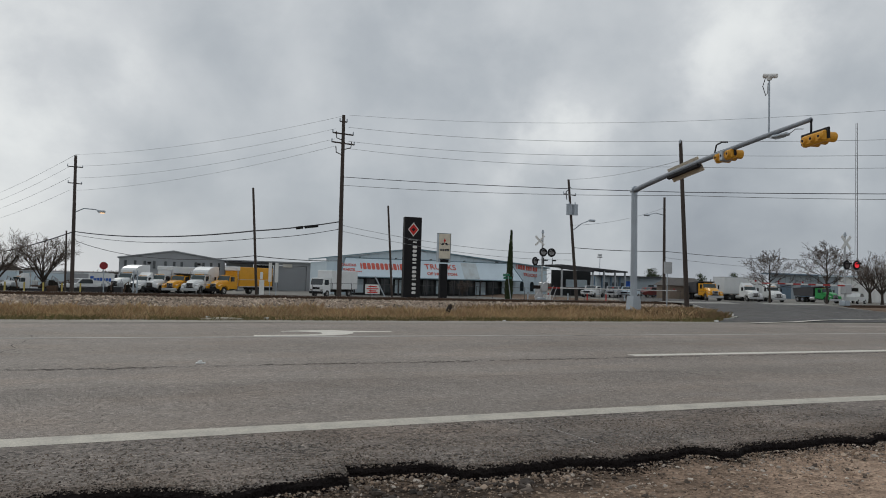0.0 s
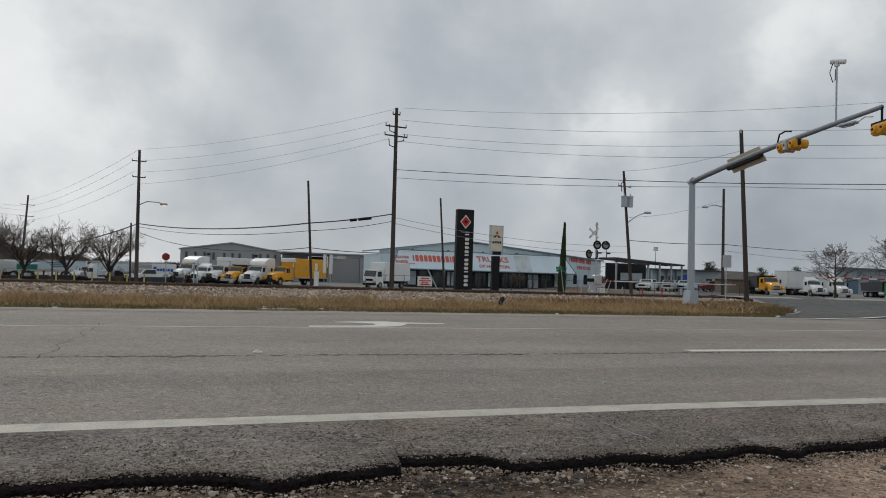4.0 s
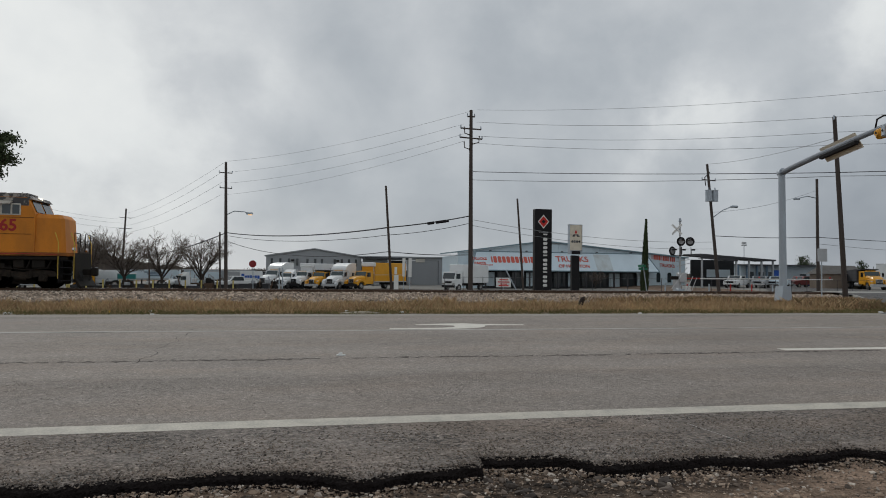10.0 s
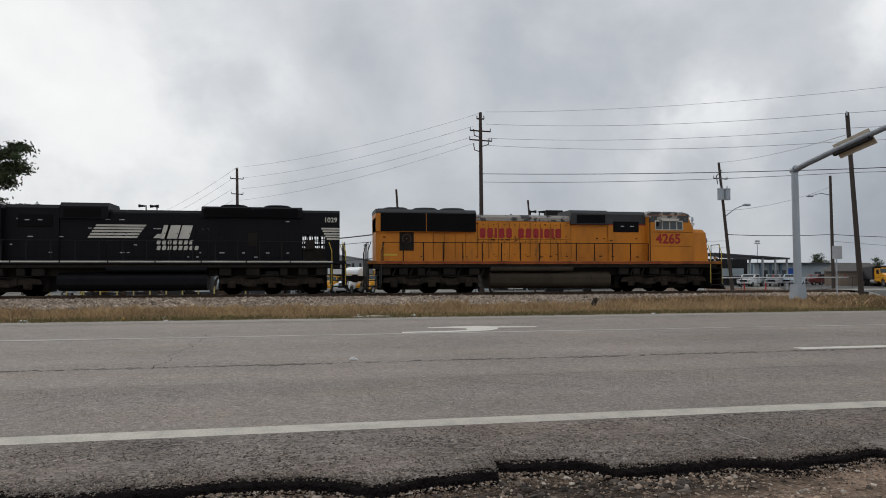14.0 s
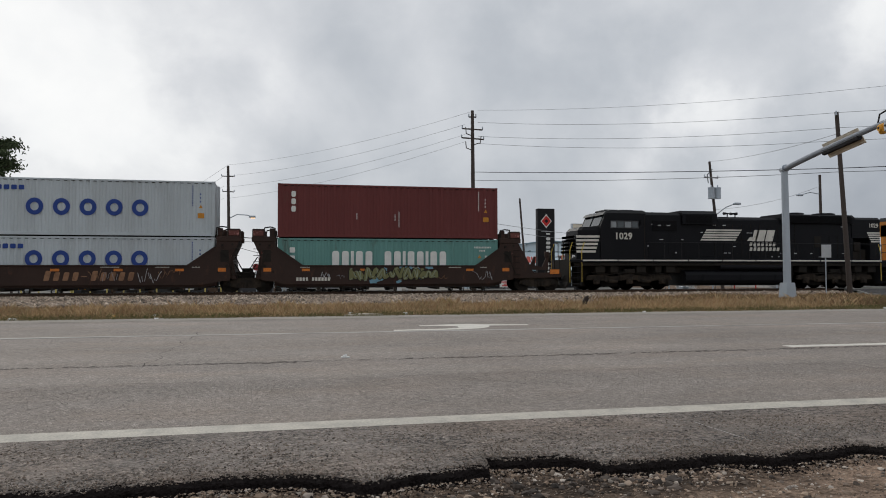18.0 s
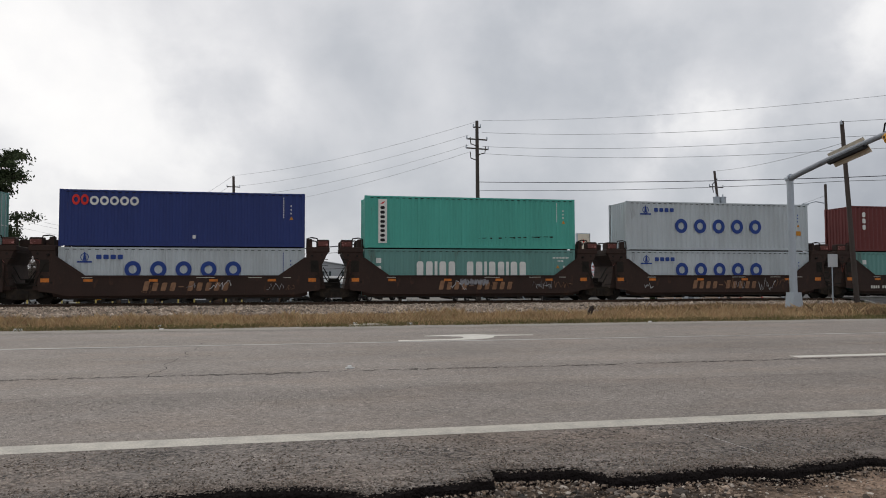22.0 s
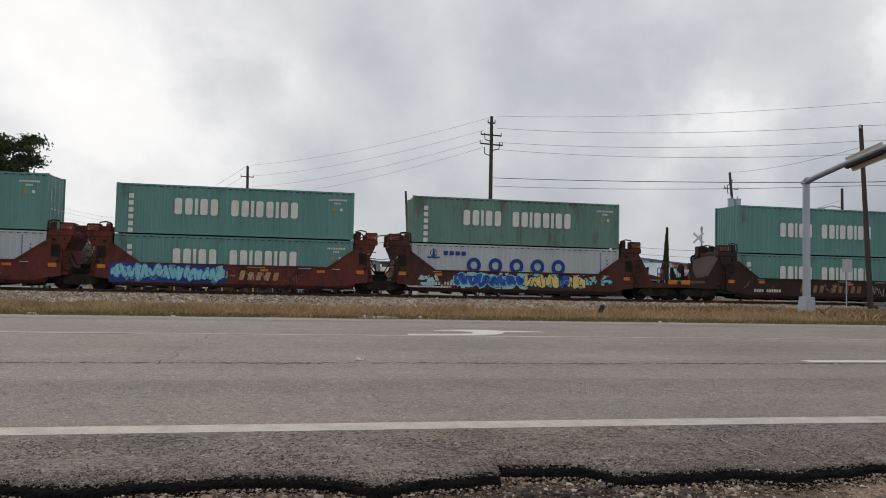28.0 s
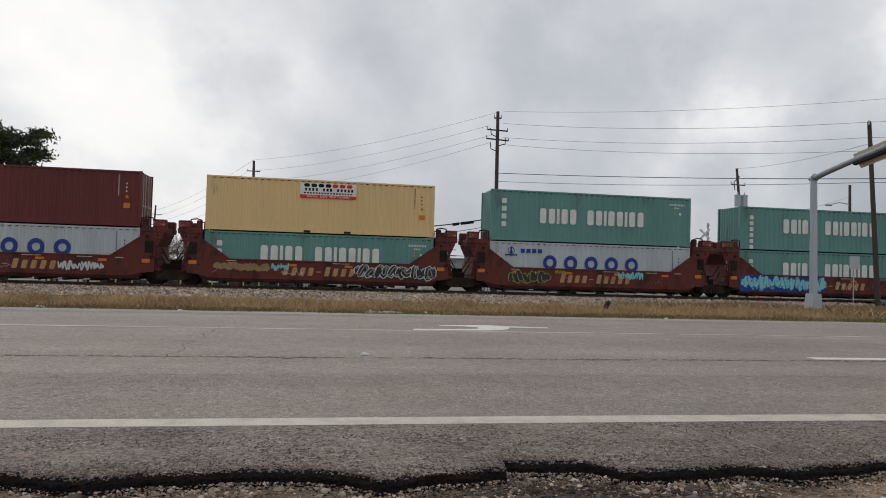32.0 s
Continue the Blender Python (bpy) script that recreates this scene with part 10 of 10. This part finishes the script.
STONE = np.array([(1, 0, 0), (-1, 0, 0), (0, 1, 0), (0, -1, 0), (0, 0, 1), (0, 0, -1)], float)
STONE_FACES = np.array([(0, 2, 4), (2, 1, 4), (1, 3, 4), (3, 0, 4), (2, 0, 5), (1, 2, 5), (3, 1, 5), (0, 3, 5)])


def stones(name, x, y, z, size, mat, label, rng, fine=False):
    """Many small angular stones in one mesh."""
    n = len(x)
    if fine:
        g = (1 + 5 ** .5) / 2
        base = np.array([(-1, g, 0), (1, g, 0), (-1, -g, 0), (1, -g, 0), (0, -1, g), (0, 1, g), (0, -1, -g), (0, 1, -g), (g, 0, -1), (g, 0, 1), (-g, 0, -1), (-g, 0, 1)]) / 1.9
        tri = np.array([(0, 11, 5), (0, 5, 1), (0, 1, 7), (0, 7, 10), (0, 10, 11), (1, 5, 9), (5, 11, 4), (11, 10, 2), (10, 7, 6), (7, 1, 8),
                        (3, 9, 4), (3, 4, 2), (3, 2, 6), (3, 6, 8), (3, 8, 9), (4, 9, 5), (2, 4, 11), (6, 2, 10), (8, 6, 7), (9, 8, 1)])
    else:
        base, tri = STONE, STONE_FACES
    k = len(base)
    j = (base[None] * rng.uniform(.65, 1.25, (n, k, 1)) + rng.normal(0, .14 if fine else .22, (n, k, 3))) * rng.uniform(.7, 1.3, (n, 1, 3))
    a = rng.uniform(0, 2 * np.pi, n)
    c, s = np.cos(a), np.sin(a)
    px = j[:, :, 0] * c[:, None] - j[:, :, 1] * s[:, None]
    py = j[:, :, 0] * s[:, None] + j[:, :, 1] * c[:, None]
    v = np.stack([px, py * .85, j[:, :, 2] * .65], 2) * size[:, None, None] + np.stack([x, y, z], 1)[:, None]
    f = tri[None] + (np.arange(n) * k)[:, None, None]
    me = bpy.data.meshes.new(name)
    me.from_pydata(v.reshape(-1, 3).tolist(), [], f.reshape(-1, 3).tolist())
    me.materials.append(mat)
    return tagged(new(name, me), label, "stones", kind="stuff")


def build_stones():
    rng = np.random.default_rng(9)
    n = 62000
    x = rng.uniform(-30, 42, n)
    y = 31.0 + 7.6 * rng.random(n) ** .8
    z = np.array([max(land(a, b), -.40 + .085 * float(smooth(33.5, 36.6, b)) if b > 33 else -9) for a, b in zip(x, y)])
    size = .035 + .085 * rng.random(n) ** 1.7
    e = np.array([street_edge(b) for b in y])
    k = x < e - .2
    stones("ballast_stones", x[k], y[k], z[k] + .02, size[k], MAT["ballast"], "loose pale angular ballast stones along the track", rng)
    # gravel and broken asphalt before the near edge
    n = 54000
    x = rng.uniform(-3.4, 5.2, n)
    e = np.array([edge_y(a) for a in x])
    y = e - .035 - 2.6 * rng.random(n) ** 1.9
    k = y > .9
    x, y = x[k], y[k]
    p = np.array([noise.noise(Vector((a * 1.3, b * 2.0, 0))) + .5 * noise.noise(Vector((a * 4.3, b * 5.0, 9))) for a, b in zip(x, y)])
    bare = np.hypot((x - 5.5) / 2.3, (y - 2.3) / .75) < 1 + .5 * p
    size = (.002 + .009 * rng.random(len(x)) ** 2.8) * (1 + .5 * np.clip(p, 0, 1))
    keep = (rng.random(len(x)) < .40 + .9 * np.clip(p + .15, 0, 1)) & (~bare | (rng.random(len(x)) < .10))
    heap = .022 * np.exp(-((e[k] - y)[keep] / .07) ** 2)
    stones("fine_gravel", x[keep], y[keep], -.074 + size[keep] * .2 + heap, size[keep], MAT["gravel"], "fine brown gravel and crumbs beside the road", rng)
    n = 9500
    x = rng.uniform(-3.4, 5.2, n)
    y = np.array([edge_y(a) for a in x]) - .05 - 2.4 * rng.random(n) ** 1.7
    p = np.array([noise.noise(Vector((a * 1.7, b * 2.4, 3))) for a, b in zip(x, y)])
    k = (y > .9) & (rng.random(n) < .35 + p) & ~((np.hypot((x - 5.5) / 2.3, (y - 2.3) / .75) < 1) & (rng.random(n) < .85))
    size = .007 + .015 * rng.random(n) ** 2.0
    stones("gravel", x[k], y[k], -.076 + size[k] * .2, size[k], MAT["gravel"], "loose reddish brown gravel stones beside the road", rng, True)
    # black crumbs of asphalt at the foot of the broken edge
    n = 5200
    x = rng.uniform(-3.4, 5.2, n)
    y = np.array([edge_y(a) for a in x]) - .04 - np.abs(rng.normal(0, .05, n))
    size = .0025 + .008 * rng.random(n) ** 2.6
    k = rng.random(n) < .55 + .8 * np.array([noise.noise(Vector((a * 1.7, 5, 0))) for a in x])
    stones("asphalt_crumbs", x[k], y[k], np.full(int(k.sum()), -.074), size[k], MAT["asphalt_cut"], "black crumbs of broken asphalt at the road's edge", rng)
    # clods of broken asphalt in a hollow by the edge
    n = 210
    x, y = rng.normal(1.35, .42, n), rng.normal(3.40, .13, n)
    k = y < np.array([edge_y(a) for a in x]) - .03
    x, y = x[k], y[k]
    n = len(x)
    stones("asphalt_clods", x, y, np.full(n, -.071), .006 + .026 * rng.random(n) ** 2.2, MAT["clod"], "clods of broken grey asphalt beside the road", rng, True)
    n = 14
    x, y = rng.normal(-1.34, .13, n), rng.normal(3.44, .05, n)
    stones("asphalt_chunks", x, y, np.full(n, -.055), .022 + .024 * rng.random(n), MAT["clod"], "grey chunks of broken asphalt lying below the edge", rng, True)
    # coarse chippings that stand out of the worn shoulder
    n = 78000
    x = rng.uniform(-3.2, 5.6, n)
    e = np.array([edge_y(a) for a in x]) + .035
    y = e + (4.66 - e) * rng.random(n) ** 1.25
    p = np.array([noise.noise(Vector((a * 1.1, b * 2.6, 0))) + .6 * noise.noise(Vector((a * 4, b * 7, 2))) + .3 * noise.noise(Vector((a * 13, b * 22, 4))) for a, b in zip(x, y)])
    k = rng.uniform(-.55, 1.2, n) < p + .55 * np.clip(1 - (y - e) / .35, 0, 1) - .25 * (y > 4.45)
    size = .0028 + .0062 * rng.random(n) ** 2.2
    stones("asphalt_chippings", x[k], y[k], -.0038 + size[k] * .15, size[k], MAT["chipping"], "coarse chippings that stand out of the worn shoulder", rng)
    n = 30000
    x = rng.uniform(-3.6, 6.0, n)
    y = 4.9 + 2.0 * rng.random(n) ** 1.5
    size = .0022 + .0035 * rng.random(n) ** 2
    stones("lane_chippings", x, y, -.0005 + 0 * x, size, MAT["lane_chip"], "small worn chippings that stand out of the lane", rng)
    # crumbled binder along the lip
    n = 7000
    x = rng.uniform(-3.2, 5.4, n)
    u = rng.random(n)
    y = np.array([edge_y(a) for a in x]) + .045 - .075 * u
    size = .003 + .0075 * rng.random(n) ** 2
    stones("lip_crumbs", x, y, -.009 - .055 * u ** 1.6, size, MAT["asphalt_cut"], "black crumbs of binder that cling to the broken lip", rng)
    n = 2600
    x = rng.uniform(-3.2, 5.4, n)
    y = np.array([edge_y(a) for a in x]) + .055 - .055 * rng.random(n)
    stones("lip_stones", x, y, -.008 - .01 * rng.random(n), .003 + .006 * rng.random(n) ** 2, MAT["chipping"], "small stones set in the broken lip", rng)
    # a few crumbs on the shoulder
    n = 1500
    x = rng.uniform(-3.2, 5.0, n)
    y = np.array([edge_y(a) for a in x]) + .05 + .85 * rng.random(n) ** 1.4
    stones("shoulder_crumbs", x, y, np.full(n, .0005), .0015 + .003 * rng.random(n) ** 2, MAT["gravel"], "small crumbs of stone on the asphalt shoulder", rng)


def build_ties():
    """Wooden ties under the rails, each a piece."""
    me = Solid().box(-.12, -1.3, -.18, .12, 1.3, 0, .012).mesh("tie", MAT["tie"])
    plate = Solid().box(-.1, -.18, 0, .1, .18, .015).mesh("tie_plate", MAT["rail"])
    track = bpy.data.objects["railway_track"]
    rng = random.Random(2)
    for i in range(140):
        x = -34 + i * .52
        if street_edge(TRACK_Y) - .3 < x < street_edge(TRACK_Y) + 15:
            continue
        part("tie", me, None, track, "", pose(x, TRACK_Y + rng.uniform(-.03, .03), RAIL_Z - .172, 0, 0, rng.uniform(-1.2, 1.2)))


def build_weeds():
    """Brown seed-heads and low shrubs that stand among the dry grass."""
    rng = np.random.default_rng(12)
    spots = [(18.2, 18.6), (18.8, 19.4), (17.2, 19.0), (19.3, 20.6)]
    for cx, cy in spots:
        n = 420
        x, y = rng.normal(cx, .38, n), rng.normal(cy, .34, n)
        k = x < np.array([street_edge(max(16.5, b)) - .3 for b in y])
        h = .06 + .24 * rng.random(n) ** 1.4
        b = blades("weed_clump", x[k], y[k], h[k], .004 + .008 * rng.random(int(k.sum())), .34, MAT["weed"], "clump of brown dead weeds among the dry grass", rng)


def build_verge():
    """Rank dry grass on the wedge of ground between the signal mast and the side street."""
    rng = np.random.default_rng(23)
    n = 95000
    x, y = rng.uniform(13, 30, n), rng.uniform(18.2, 32, n)
    p = np.array([noise.noise(Vector((a * .6, b * .6, 1))) + .5 * noise.noise(Vector((a * 2, b * 2, 7))) for a, b in zip(x, y)])
    e = np.array([street_edge(b) - .35 for b in y])
    k = (x < e) & (rng.uniform(-.8, .5, n) < p) & (rng.random(n) < np.clip((x - 13) / 4, 0, 1))
    h = (.10 + .26 * rng.random(n) ** 1.5 + .20 * np.clip(p, 0, 1) * rng.random(n)) * np.clip((e - x) / .9, .35, 1)
    # trodden short round the foot of the mast
    h *= np.where((x > 16.5) & (x < 20.8) & (y > 22) & (y < 27), .35, 1)
    m = rng.random(n) < .40
    for mat, name, label, q in ((MAT["grass"], "verge_grass", "rank dry tan grass beside the side street", k & m), (MAT["weed"], "verge_weeds", "brown dead weeds beside the side street", k & ~m)):
        blades(name, x[q], y[q], h[q], .004 + .007 * rng.random(int(q.sum())), .28, mat, label, rng)


MAT["weed"] = islands("dead_weeds", [(0.20, 0.125, 0.07), (0.27, 0.17, 0.10), (0.13, 0.12, 0.05), (0.33, 0.22, 0.125), (0.11, 0.075, 0.045)])
build_trees()
grass_strip()
build_weeds()
build_verge()
build_stones()
build_ties()


# ---- what moves ----
def along(t):
    """Place of the train at t seconds, a smooth curve through its known places."""
    ts = [a for a, b in TRAIN]
    i = max(1, min(len(ts) - 1, sum(a < t for a in ts)))
    def slope(k):
        k0, k1 = max(0, k - 1), min(len(TRAIN) - 1, k + 1)
        return (TRAIN[k1][1] - TRAIN[k0][1]) / (TRAIN[k1][0] - TRAIN[k0][0])
    (t0, s0), (t1, s1) = TRAIN[i - 1], TRAIN[i]
    u, h = (t - t0) / (t1 - t0), t1 - t0
    return ((2 * u ** 3 - 3 * u ** 2 + 1) * s0 + (u ** 3 - 2 * u ** 2 + u) * h * slope(i - 1)
            + (-2 * u ** 3 + 3 * u ** 2) * s1 + (u ** 3 - u ** 2) * h * slope(i))


def motions():
    seconds = [i * 0.5 for i in range(65)]
    for ob, off, turn, z in MOVING:
        walk(ob, [(t, pose(along(t) + off, TRACK_Y, RIDE + z, 0, 0, turn)) for t in seconds])
    ticks = [i / 15 for i in range(481)]
    places = [along(t) for t in ticks]
    for ob, r, x, z in ROLLING:
        way = -1 if any(o is ob.parent and turn for o, off, turn, zz in MOVING) else 1
        walk(ob, [(t, pose(x, 0, z, 0, way * np.degrees(s / r) % 360, 0)) for t, s in zip(ticks, places)])


motions()
